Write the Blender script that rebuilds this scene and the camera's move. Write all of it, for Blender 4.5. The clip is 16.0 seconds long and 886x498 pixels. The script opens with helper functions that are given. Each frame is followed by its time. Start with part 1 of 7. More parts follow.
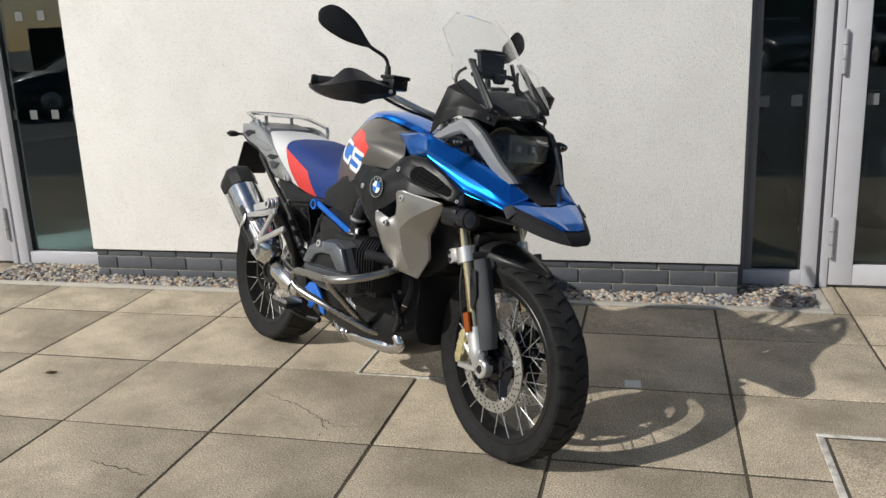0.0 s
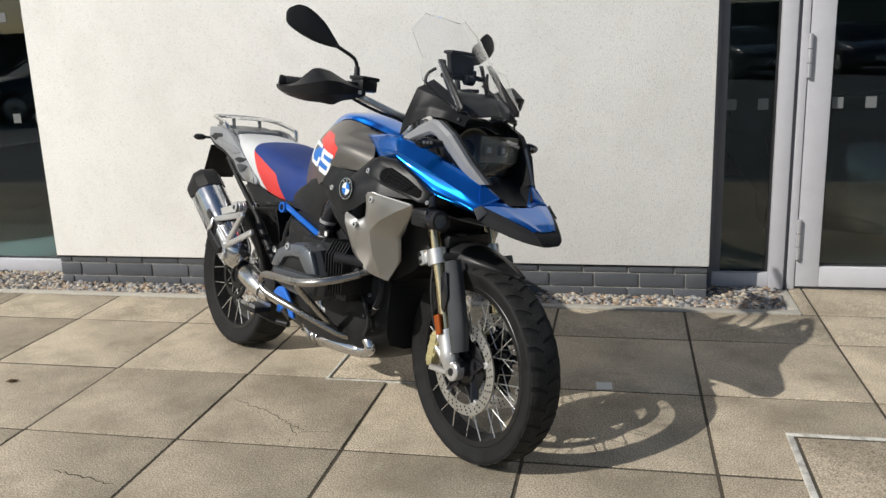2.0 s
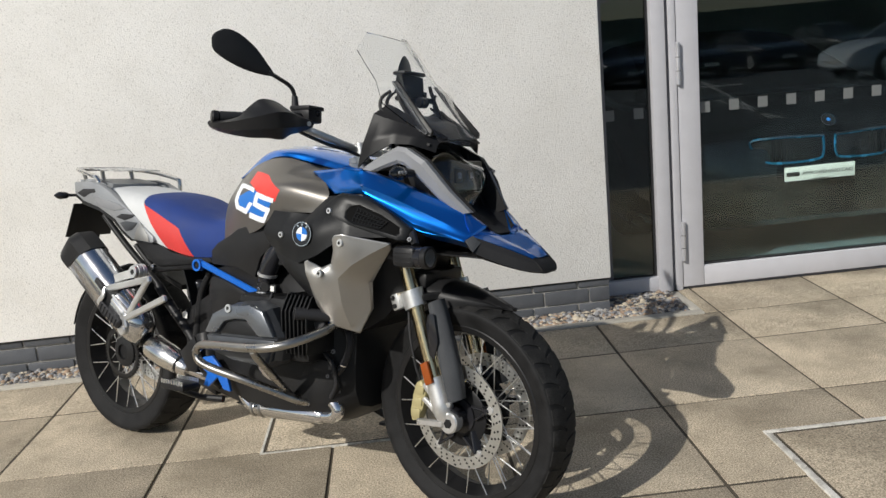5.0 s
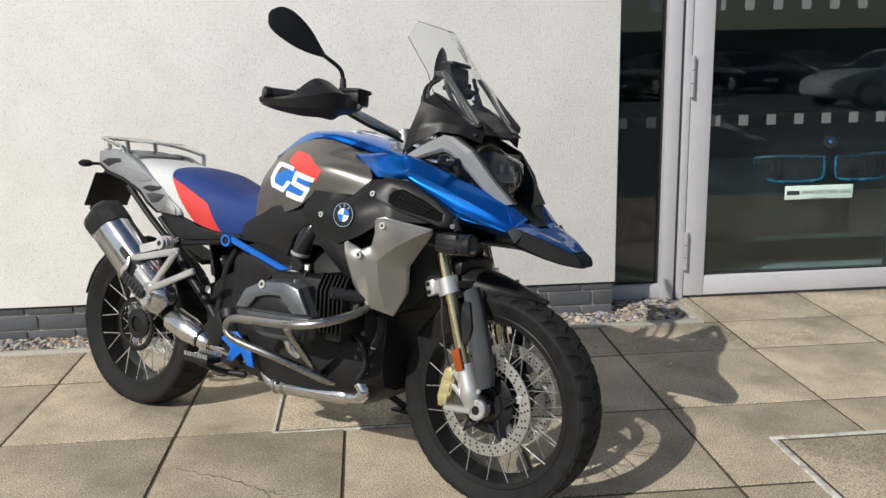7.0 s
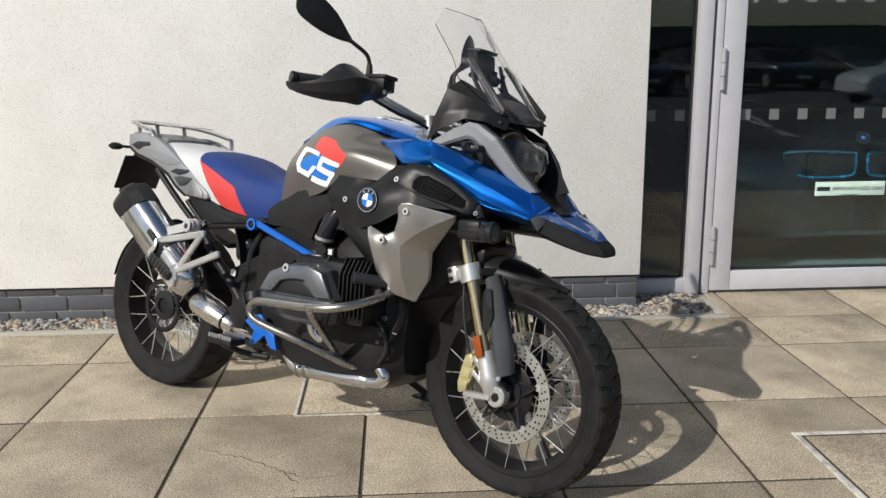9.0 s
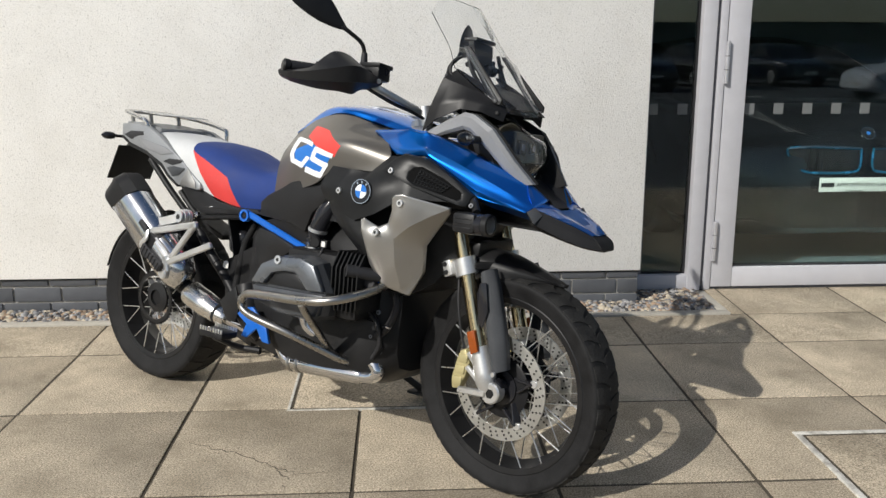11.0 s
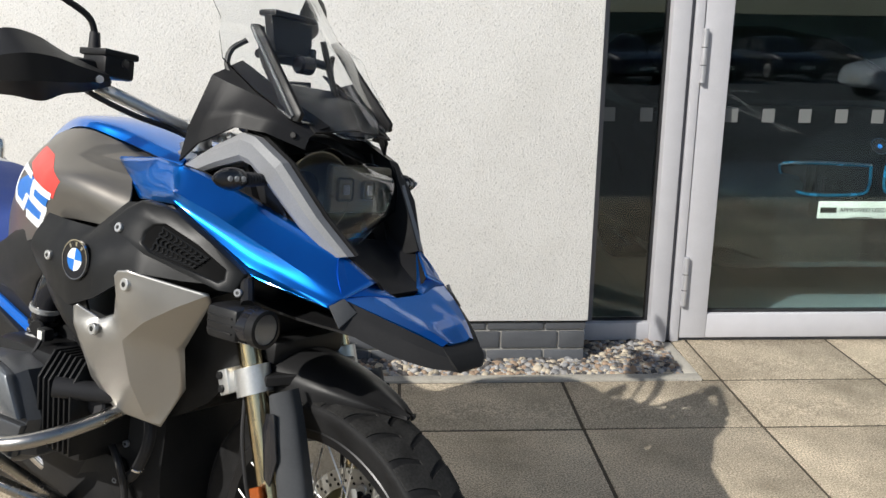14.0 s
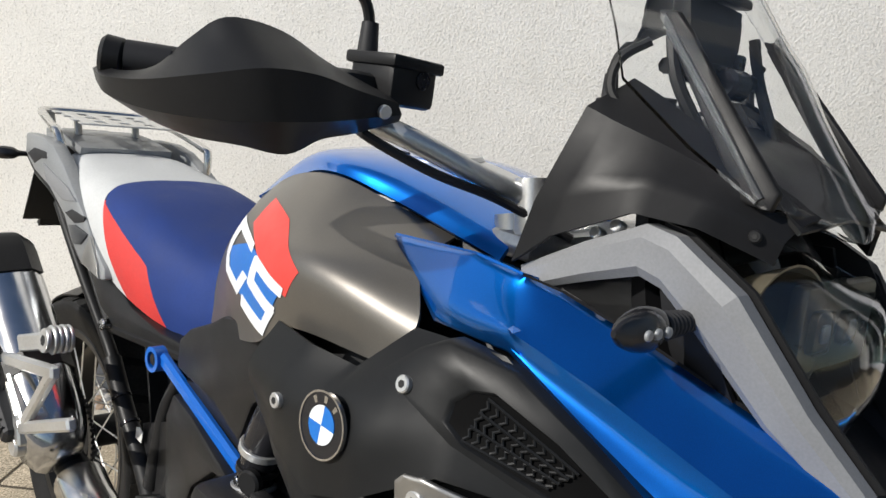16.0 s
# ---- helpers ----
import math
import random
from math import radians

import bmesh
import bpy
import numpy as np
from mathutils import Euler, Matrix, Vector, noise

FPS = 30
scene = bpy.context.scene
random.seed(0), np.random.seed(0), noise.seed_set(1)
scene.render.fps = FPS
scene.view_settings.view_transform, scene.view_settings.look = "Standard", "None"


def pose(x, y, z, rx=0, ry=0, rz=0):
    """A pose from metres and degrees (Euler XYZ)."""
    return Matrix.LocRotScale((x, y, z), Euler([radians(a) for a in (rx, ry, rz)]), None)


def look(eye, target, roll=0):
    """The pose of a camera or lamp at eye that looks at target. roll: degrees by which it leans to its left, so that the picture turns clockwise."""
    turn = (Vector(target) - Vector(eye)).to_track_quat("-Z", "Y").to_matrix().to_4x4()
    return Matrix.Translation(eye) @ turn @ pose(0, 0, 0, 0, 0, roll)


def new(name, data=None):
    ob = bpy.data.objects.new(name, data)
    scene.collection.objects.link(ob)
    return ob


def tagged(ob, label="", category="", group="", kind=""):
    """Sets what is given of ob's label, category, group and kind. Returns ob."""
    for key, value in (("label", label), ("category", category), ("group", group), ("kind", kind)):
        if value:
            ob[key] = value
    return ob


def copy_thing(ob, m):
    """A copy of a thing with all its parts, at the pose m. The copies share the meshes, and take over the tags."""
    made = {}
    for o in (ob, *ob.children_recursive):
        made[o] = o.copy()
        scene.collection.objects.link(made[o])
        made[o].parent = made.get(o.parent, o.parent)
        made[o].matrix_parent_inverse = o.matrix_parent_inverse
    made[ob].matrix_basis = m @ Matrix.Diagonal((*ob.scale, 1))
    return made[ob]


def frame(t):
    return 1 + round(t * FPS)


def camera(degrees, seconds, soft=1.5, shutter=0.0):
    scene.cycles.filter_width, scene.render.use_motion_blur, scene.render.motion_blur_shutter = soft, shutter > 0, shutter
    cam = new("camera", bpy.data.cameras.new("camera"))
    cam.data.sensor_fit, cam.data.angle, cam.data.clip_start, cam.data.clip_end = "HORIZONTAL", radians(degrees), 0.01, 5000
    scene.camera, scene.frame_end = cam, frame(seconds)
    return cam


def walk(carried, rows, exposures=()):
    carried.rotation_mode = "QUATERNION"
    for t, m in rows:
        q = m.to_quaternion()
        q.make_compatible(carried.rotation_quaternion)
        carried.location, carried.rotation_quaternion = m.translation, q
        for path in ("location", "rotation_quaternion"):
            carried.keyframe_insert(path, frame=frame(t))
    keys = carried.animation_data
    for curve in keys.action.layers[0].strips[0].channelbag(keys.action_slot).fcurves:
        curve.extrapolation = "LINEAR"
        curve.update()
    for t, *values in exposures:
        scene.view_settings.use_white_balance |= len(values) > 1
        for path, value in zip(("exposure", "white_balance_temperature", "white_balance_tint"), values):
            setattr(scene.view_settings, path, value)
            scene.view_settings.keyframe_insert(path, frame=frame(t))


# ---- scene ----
cam = camera(54.6, 16.0)
PATH = [
    (0, (-0.39, -4.187, 1.338), (-0.866, -2.307, 0.848), -2.3),
    (0.5, (-0.385, -4.177, 1.334), (-0.842, -2.296, 0.83), -2.8),
    (1, (-0.379, -4.174, 1.336), (-0.805, -2.283, 0.845), -2.6),
    (1.5, (-0.386, -4.167, 1.323), (-0.8, -2.269, 0.848), -2.2),
    (2, (-0.395, -4.172, 1.316), (-0.804, -2.272, 0.84), -2.1),
    (2.5, (-0.409, -4.17, 1.318), (-0.768, -2.251, 0.883), -1.9),
    (3, (-0.426, -4.153, 1.309), (-0.715, -2.211, 0.928), -1.5),
    (3.2, (-0.444, -4.143, 1.309), (-0.713, -2.196, 0.94), -1.2),
    (5.3, (-1.074, -3.954, 1.295), (-0.915, -2.014, 0.834), -4.3),
    (5.5, (-1.116, -3.961, 1.287), (-0.925, -2.029, 0.805), -3.3),
    (6, (-1.174, -3.991, 1.277), (-1.003, -2.058, 0.796), -1.7),
    (6.5, (-1.195, -3.989, 1.279), (-1.04, -2.045, 0.835), -1.5),
    (7, (-1.19, -3.992, 1.285), (-1.018, -2.046, 0.854), -1.2),
    (7.5, (-1.179, -4.004, 1.283), (-0.999, -2.061, 0.845), -1.0),
    (8, (-1.173, -4.003, 1.276), (-0.975, -2.063, 0.83), -1.0),
    (8.5, (-1.18, -4.009, 1.277), (-1.011, -2.07, 0.818), -1.1),
    (9, (-1.179, -4.003, 1.269), (-1.07, -2.057, 0.823), -0.5),
    (9.5, (-1.172, -4.008, 1.269), (-1.082, -2.057, 0.835), -0.0),
    (9.7, (-1.168, -3.995, 1.268), (-1.059, -2.047, 0.829), 0.1),
    (11.8, (-1.119, -3.904, 1.249), (-1.042, -1.961, 0.781), -0.8),
    (12, (-1.084, -3.86, 1.257), (-1.051, -1.918, 0.784), -0.8),
    (12.5, (-0.967, -3.746, 1.261), (-0.938, -1.811, 0.756), -0.8),
    (13, (-0.912, -3.557, 1.236), (-0.811, -1.635, 0.691), -0.8),
    (13.5, (-0.847, -3.312, 1.251), (-0.668, -1.391, 0.723), -0.8),
    (14, (-0.719, -3.033, 1.241), (-0.605, -1.096, 0.757), 0.8),
    (14.5, (-0.702, -2.8, 1.237), (-0.77, -0.87, 0.716), 1.8),
    (15, (-0.785, -2.601, 1.2), (-0.939, -0.696, 0.612), 1.4),
    (15.5, (-0.873, -2.432, 1.228), (-1.095, -0.522, 0.678), 1.4),
    (16, (-1.036, -2.321, 1.256), (-1.317, -0.418, 0.708), 1.1),
]
walk(cam, [(t, look(eye, target, roll)) for t, eye, target, roll in PATH], [(0, 0.0), (2, 0.06), (5.5, -0.02), (7, 0.05), (12, 0.07), (13, 0.18), (14, 0.32), (14.5, 0.32), (15, 0.28), (15.5, 0.26), (16, 0.10)])

# ---- world and sun ----
SUN_AZ, SUN_EL = 42.0, 35.0          # the way the light travels, and its height
world = bpy.data.worlds.new("sky")
scene.world = world
world.use_nodes = True
wn = world.node_tree.nodes
sky = wn.new("ShaderNodeTexSky")
sky.sky_type = 'NISHITA'
sky.sun_disc = False
sky.sun_elevation = radians(SUN_EL)
sky.sun_rotation = radians(270 - SUN_AZ)
world.node_tree.links.new(sky.outputs[0], wn["Background"].inputs[0])
wn["Background"].inputs[1].default_value = 0.075
sun = new("sun", bpy.data.lights.new("sun", 'SUN'))
sun.data.energy = 4.0
sun.data.angle = radians(0.55)
sun.data.color = (1.0, 0.965, 0.90)
_a, _e = radians(SUN_AZ), radians(SUN_EL)
sun.matrix_world = look((0, 0, 20), (20 * math.cos(_a) * math.cos(_e), 20 * math.sin(_a) * math.cos(_e), 20 - 20 * math.sin(_e)))
scene.view_settings.exposure = 0.0


# ---- materials ----
def mat(name, base, rough=0.5, metal=0.0, vary=0.1, scale=14.0, fine=0.05, fscale=220.0, bump=0.0, bscale=300.0,
        coat=0.0, trans=0.0, ior=1.45, rvary=0.08, per_object=0.0, emit=0.0, spec=0.5, depth=0.004):
    """A surface with colour drift at two scales, uneven gloss and fine relief."""
    m = bpy.data.materials.new(name)
    m.use_nodes = True
    nt = m.node_tree
    n, l = nt.nodes, nt.links
    p = n["Principled BSDF"]
    p.inputs["Metallic"].default_value = metal
    p.inputs["Roughness"].default_value = rough
    p.inputs["Coat Weight"].default_value = coat
    p.inputs["Coat Roughness"].default_value = 0.04
    p.inputs["Transmission Weight"].default_value = trans
    p.inputs["IOR"].default_value = ior
    p.inputs["Specular IOR Level"].default_value = spec
    co = n.new("ShaderNodeTexCoord")
    big, small = n.new("ShaderNodeTexNoise"), n.new("ShaderNodeTexNoise")
    big.inputs["Scale"].default_value, small.inputs["Scale"].default_value = scale, fscale
    big.inputs["Detail"].default_value, small.inputs["Detail"].default_value = 5, 3
    l.new(co.outputs["Object"], big.inputs["Vector"])
    l.new(co.outputs["Object"], small.inputs["Vector"])

    def ranged(sock, lo, hi):
        r = n.new("ShaderNodeMapRange")
        r.inputs["From Min"].default_value, r.inputs["From Max"].default_value = 0.3, 0.7
        r.inputs["To Min"].default_value, r.inputs["To Max"].default_value = lo, hi
        l.new(sock, r.inputs["Value"])
        return r.outputs["Result"]

    k = n.new("ShaderNodeMath")
    k.operation = 'MULTIPLY'
    l.new(ranged(big.outputs["Fac"], 1 - vary, 1 + vary), k.inputs[0])
    l.new(ranged(small.outputs["Fac"], 1 - fine, 1 + fine), k.inputs[1])
    out = k.outputs[0]
    if per_object:
        oi = n.new("ShaderNodeObjectInfo")
        r = n.new("ShaderNodeMapRange")
        r.inputs["To Min"].default_value, r.inputs["To Max"].default_value = 1 - per_object, 1 + per_object
        l.new(oi.outputs["Random"], r.inputs["Value"])
        k2 = n.new("ShaderNodeMath")
        k2.operation = 'MULTIPLY'
        l.new(out, k2.inputs[0])
        l.new(r.outputs["Result"], k2.inputs[1])
        out = k2.outputs[0]
    mul = n.new("ShaderNodeVectorMath")
    mul.operation = 'SCALE'
    mul.inputs[0].default_value = base
    l.new(out, mul.inputs["Scale"])
    l.new(mul.outputs[0], p.inputs["Base Color"])
    if rvary:
        l.new(ranged(big.outputs["Fac"], max(rough - rvary, 0.02), min(rough + rvary, 1)), p.inputs["Roughness"])
    if bump:
        b = n.new("ShaderNodeBump")
        b.inputs["Strength"].default_value = bump
        b.inputs["Distance"].default_value = depth
        bt = n.new("ShaderNodeTexNoise")
        bt.inputs["Scale"].default_value, bt.inputs["Detail"].default_value = bscale, 4
        l.new(co.outputs["Object"], bt.inputs["Vector"])
        l.new(bt.outputs["Fac"], b.inputs["Height"])
        l.new(b.outputs["Normal"], p.inputs["Normal"])
    if emit:
        p.inputs["Emission Color"].default_value = (*base, 1)
        p.inputs["Emission Strength"].default_value = emit
    return m


M_render = mat("white_render", (0.825, 0.812, 0.78), 0.9, vary=0.04, scale=1.6, fine=0.09, fscale=190, bump=0.36, bscale=150, spec=0.2, depth=0.007)
M_brick = mat("blue_grey_brick", (0.085, 0.09, 0.10), 0.6, vary=0.15, scale=9, fine=0.12, bump=0.3, bscale=180, per_object=0.14)
M_mortar = mat("grey_mortar", (0.33, 0.32, 0.30), 0.95, vary=0.12, bump=0.4)
M_slab = mat("buff_concrete_slab", (0.505, 0.430, 0.325), 0.85, vary=0.22, scale=3.4, fine=0.60, fscale=190, bump=1.0, bscale=300, per_object=0.13, spec=0.25)
M_joint = mat("dirt_joint", (0.075, 0.062, 0.045), 0.95, vary=0.25, bump=0.5)
M_kerb = mat("pale_concrete_edging", (0.47, 0.44, 0.38), 0.9, vary=0.1, scale=5, fine=0.08, bump=0.3)
M_alu = mat("grey_powder_coat", (0.49, 0.49, 0.52), 0.42, vary=0.03, fine=0.02, spec=0.4)
M_alu_dark = mat("dark_grey_powder_coat", (0.16, 0.16, 0.175), 0.45, vary=0.04)
M_gasket = mat("black_rubber_seal", (0.018, 0.018, 0.02), 0.6, vary=0.1)
M_glass = mat("window_glass", (0.66, 0.80, 0.79), 0.0, trans=1.0, vary=0, fine=0, rvary=0, ior=1.56)
M_dot = mat("frosted_film", (0.14, 0.15, 0.15), 0.7, vary=0.03)
M_floor_in = mat("showroom_tile", (0.15, 0.205, 0.215), 0.5, vary=0.05)
M_wall_in = mat("showroom_wall", (0.22, 0.25, 0.26), 0.7, vary=0.04)
M_asphalt = mat("asphalt", (0.095, 0.102, 0.110), 0.9, vary=0.15, scale=0.7, fine=0.2, fscale=60, bump=0.4)
M_line = mat("white_road_paint", (0.62, 0.62, 0.6), 0.7, vary=0.1)
M_hinge = mat("satin_hinge", (0.62, 0.62, 0.65), 0.35, metal=0.6, vary=0.03)
M_paper = mat("white_paper", (0.75, 0.74, 0.69), 0.8, vary=0.05)
M_ink = mat("black_ink", (0.012, 0.012, 0.012), 0.6, vary=0.05)
M_blue = mat("metallic_blue_paint", (0.0018, 0.185, 0.72), 0.32, metal=0.92, vary=0.02, fine=0.06, fscale=900, coat=1.0, rvary=0.02)
M_lipgrey = mat("mid_grey_plastic", (0.054, 0.057, 0.0615), 0.55, spec=0.25, vary=0.1)
M_lip = mat("black_matt_plastic", (0.0238, 0.0238, 0.0247), 0.6, spec=0.15, vary=0.12, bump=0.04, bscale=900)
M_brown = mat("satin_warm_grey_paint", (0.195, 0.183, 0.166), 0.35, metal=0.72, vary=0.02, fine=0.06, fscale=900, rvary=0.03)
M_silverp = mat("satin_silver_paint", (0.45, 0.44, 0.42), 0.42, metal=0.90, vary=0.03, fine=0.04, fscale=900, rvary=0.03)
# near-black that puts the shade of a deep opening into the colour
M_void = mat("vent_depth_shade", (0.0025, 0.0025, 0.0027), 0.7, spec=0.08, vary=0.1)
M_frame = mat("grey_cast_aluminium", (0.235, 0.24, 0.25), 0.6, metal=0.1, spec=0.35, vary=0.05, fine=0.06, fscale=400)
M_plastic = mat("black_textured_plastic", (0.0155, 0.0155, 0.0162), 0.42, spec=0.28, vary=0.12, bump=0.05, bscale=900)
M_cowl = mat("black_satin_plastic", (0.0115, 0.0115, 0.0125), 0.44, spec=0.22, vary=0.10, bump=0.02, bscale=900)
M_bowl = mat("smoked_reflector", (0.17, 0.150, 0.110), 0.35, metal=0.35, vary=0.15)
M_headcov = mat("dark_graphite_metal", (0.085, 0.090, 0.098), 0.36, metal=0.45, vary=0.06)
M_sump = mat("dull_sump_metal", (0.055, 0.055, 0.055), 0.5, metal=0.4, vary=0.2)
M_tread = mat("dusty_tread_rubber", (0.026, 0.0256, 0.025), 0.75, spec=0.16, vary=0.3, scale=30, fine=0.25, bump=0.12, bscale=500)
M_plastic_g = mat("charcoal_plastic", (0.0120, 0.0125, 0.0132), 0.40, spec=0.26, vary=0.08, bump=0.05, bscale=900)
M_gloss = mat("gloss_black_plastic", (0.0169, 0.0169, 0.0195), 0.12, vary=0.05, rvary=0.03)
M_tyre = mat("tyre_rubber", (0.0150, 0.0150, 0.0155), 0.6, spec=0.16, vary=0.3, scale=22, fine=0.15, bump=0.08, bscale=500)
M_rim = mat("black_anodised_rim", (0.015, 0.015, 0.016), 0.35, metal=0.3, vary=0.1)
M_spoke = mat("stainless_spoke", (0.78, 0.78, 0.76), 0.3, metal=0.9, vary=0.05)
M_steel = mat("brushed_stainless_steel", (0.42, 0.405, 0.38), 0.30, metal=1.0, vary=0.08, fine=0.06)
M_chrome = mat("bright_chrome", (0.72, 0.72, 0.73), 0.09, metal=1.0, vary=0.03, rvary=0.03)
M_muf = mat("polished_muffler_steel", (0.66, 0.67, 0.69), 0.17, metal=1.0, vary=0.05)
M_pipe = mat("bright_steel_pipe", (0.70, 0.69, 0.67), 0.22, metal=1.0, vary=0.06)
M_disc = mat("ground_brake_steel", (0.60, 0.60, 0.58), 0.36, metal=0.9, vary=0.08)
M_gold = mat("gold_anodised_tube", (0.62, 0.52, 0.33), 0.22, metal=1.0, vary=0.04)
M_cast = mat("silver_cast_metal", (0.66, 0.66, 0.65), 0.34, metal=0.75, vary=0.05, bump=0.08)
M_caliper = mat("gold_caliper_paint", (0.44, 0.385, 0.20), 0.4, metal=0.25, vary=0.08)
M_engine = mat("dark_engine_metal", (0.0150, 0.0150, 0.0156), 0.42, spec=0.25, vary=0.2, bump=0.06, bscale=200)
M_cover = mat("graphite_cover_metal", (0.18, 0.193, 0.21), 0.32, metal=0.6, vary=0.05)
M_bluef = mat("bright_blue_frame_paint", (0.006, 0.12, 0.52), 0.35, vary=0.05, coat=0.5)
M_seatb = mat("blue_seat_vinyl", (0.019, 0.044, 0.185), 0.62, vary=0.08, bump=0.2, bscale=700, spec=0.25)
M_seatr = mat("red_seat_vinyl", (0.62, 0.045, 0.04), 0.6, vary=0.05, bump=0.25, bscale=700)
M_seatw = mat("light_grey_seat_vinyl", (0.58, 0.59, 0.59), 0.6, vary=0.04, bump=0.25, bscale=700)
M_red = mat("red_decal", (0.70, 0.06, 0.05), 0.4, vary=0.03)
M_white = mat("white_decal", (0.80, 0.82, 0.84), 0.4, vary=0.03)
M_skyb = mat("blue_decal", (0.015, 0.16, 0.55), 0.4, vary=0.03)
M_lens = mat("clear_lens", (0.93, 0.94, 0.94), 0.02, trans=1.0, vary=0, fine=0, rvary=0)
M_screen = mat("clear_screen", (0.97, 0.98, 0.98), 0.0, trans=1.0, vary=0, fine=0, rvary=0, ior=1.3)
M_amber = mat("amber_reflector", (0.27, 0.062, 0.010), 0.25, vary=0.1)
M_reflect = mat("lamp_reflector", (0.75, 0.75, 0.74), 0.12, metal=1.0, vary=0.02)
M_tailgrey = mat("silver_grey_plastic", (0.30, 0.31, 0.32), 0.40, metal=0.35, vary=0.05)



def weathered(m, stain, amount, scale, speck):
    """Adds wide soft stains and small dark specks to a material."""
    nt = m.node_tree
    n, l = nt.nodes, nt.links
    base = n["Principled BSDF"].inputs["Base Color"]
    src = base.links[0].from_socket
    geo_ = n.new("ShaderNodeNewGeometry")
    w1, w2 = n.new("ShaderNodeTexNoise"), n.new("ShaderNodeTexNoise")
    w1.inputs["Scale"].default_value, w1.inputs["Detail"].default_value, w1.inputs["Roughness"].default_value = scale, 9, 0.68
    w2.inputs["Scale"].default_value, w2.inputs["Detail"].default_value = speck, 4
    for w in (w1, w2):
        l.new(geo_.outputs["Position"], w.inputs["Vector"])
    r1, r2 = n.new("ShaderNodeMapRange"), n.new("ShaderNodeMapRange")
    r1.inputs["From Min"].default_value, r1.inputs["From Max"].default_value, r1.inputs["To Max"].default_value = 0.46, 0.66, amount
    r2.inputs["From Min"].default_value, r2.inputs["From Max"].default_value, r2.inputs["To Max"].default_value = 0.58, 0.70, 0.40
    l.new(w1.outputs["Fac"], r1.inputs["Value"])
    l.new(w2.outputs["Fac"], r2.inputs["Value"])
    for r, c in ((r1, stain), (r2, tuple(q * 0.45 for q in stain))):
        mx = n.new("ShaderNodeMix")
        mx.data_type = 'RGBA'
        mx.inputs[7].default_value = (*c, 1)
        l.new(r.outputs["Result"], mx.inputs[0])
        l.new(src, mx.inputs[6])
        src = mx.outputs[2]
    l.new(src, base)


weathered(M_slab, (0.20, 0.168, 0.118), 0.50, 3.0, 130)
weathered(M_render, (0.66, 0.64, 0.59), 0.25, 4.5, 150)
weathered(M_kerb, (0.25, 0.23, 0.19), 0.5, 5, 120)

# ---- mesh tools ----
def ob_of(name, bm, material, smooth=35):
    me = bpy.data.meshes.new(name)
    bmesh.ops.recalc_face_normals(bm, faces=bm.faces)
    for f in bm.faces:
        f.smooth = True
    if smooth is not None:
        lim = radians(smooth)
        for e in bm.edges:
            if len(e.link_faces) == 2 and e.calc_face_angle(0) > lim:
                e.smooth = False
    bm.to_mesh(me)
    bm.free()
    me.materials.append(material)
    return new(name, me)


FORM = [None]        # the proportions that the pieces being built are drawn to


def part(name, bm, material, parent, label="", smooth=35):
    if FORM[0]:
        for v in bm.verts:
            v.co = FORM[0](v.co)
    ob = ob_of(name, bm, material, smooth)
    ob.parent = parent
    if label:
        ob["label"] = label
    return ob


def thing(name, label, category, at=None, group="", kind=""):
    e = new(name)
    e.empty_display_size = 0.1
    if at is not None:
        e.matrix_world = at
    return tagged(e, label, category, group, kind)


def box(bm, x0, x1, y0, y1, z0, z1, bevel=0.0, seg=2, m=None):
    r = bmesh.ops.create_cube(bm, size=1)
    for v in r["verts"]:
        v.co = Vector((x0 + (v.co.x + .5) * (x1 - x0), y0 + (v.co.y + .5) * (y1 - y0), z0 + (v.co.z + .5) * (z1 - z0)))
    if bevel:
        es = list({e for v in r["verts"] for e in v.link_edges})
        rr = bmesh.ops.bevel(bm, geom=es, offset=bevel, segments=seg, affect='EDGES', profile=0.5)
        vs = rr["verts"]
    else:
        vs = r["verts"]
    if m is not None:
        bmesh.ops.transform(bm, matrix=m, verts=list({v for v in vs} | {v for f in rr["faces"] for v in f.verts}) if bevel else vs)
    return bm


def boxed(*a, **k):
    return box(bmesh.new(), *a, **k)


def spline(pts, n=6, closed=False):
    """Points along a smooth curve through pts."""
    P = [Vector(p) for p in pts]
    k = len(P)
    if k < 3:
        return [P[0].lerp(P[-1], i / n) for i in range(n + 1)]
    out = []
    for i in range(k if closed else k - 1):
        a = P[(i - 1) % k] if closed or i else P[0] * 2 - P[1]
        b, c = P[i], P[(i + 1) % k]
        d = P[(i + 2) % k] if closed or i + 2 < k else P[-1] * 2 - P[-2]
        for j in range(n):
            t = j / n
            out.append(0.5 * ((2 * b) + (c - a) * t + (2 * a - 5 * b + 4 * c - d) * t * t + (3 * b - a - 3 * c + d) * t ** 3))
    if not closed:
        out.append(P[-1])
    return out


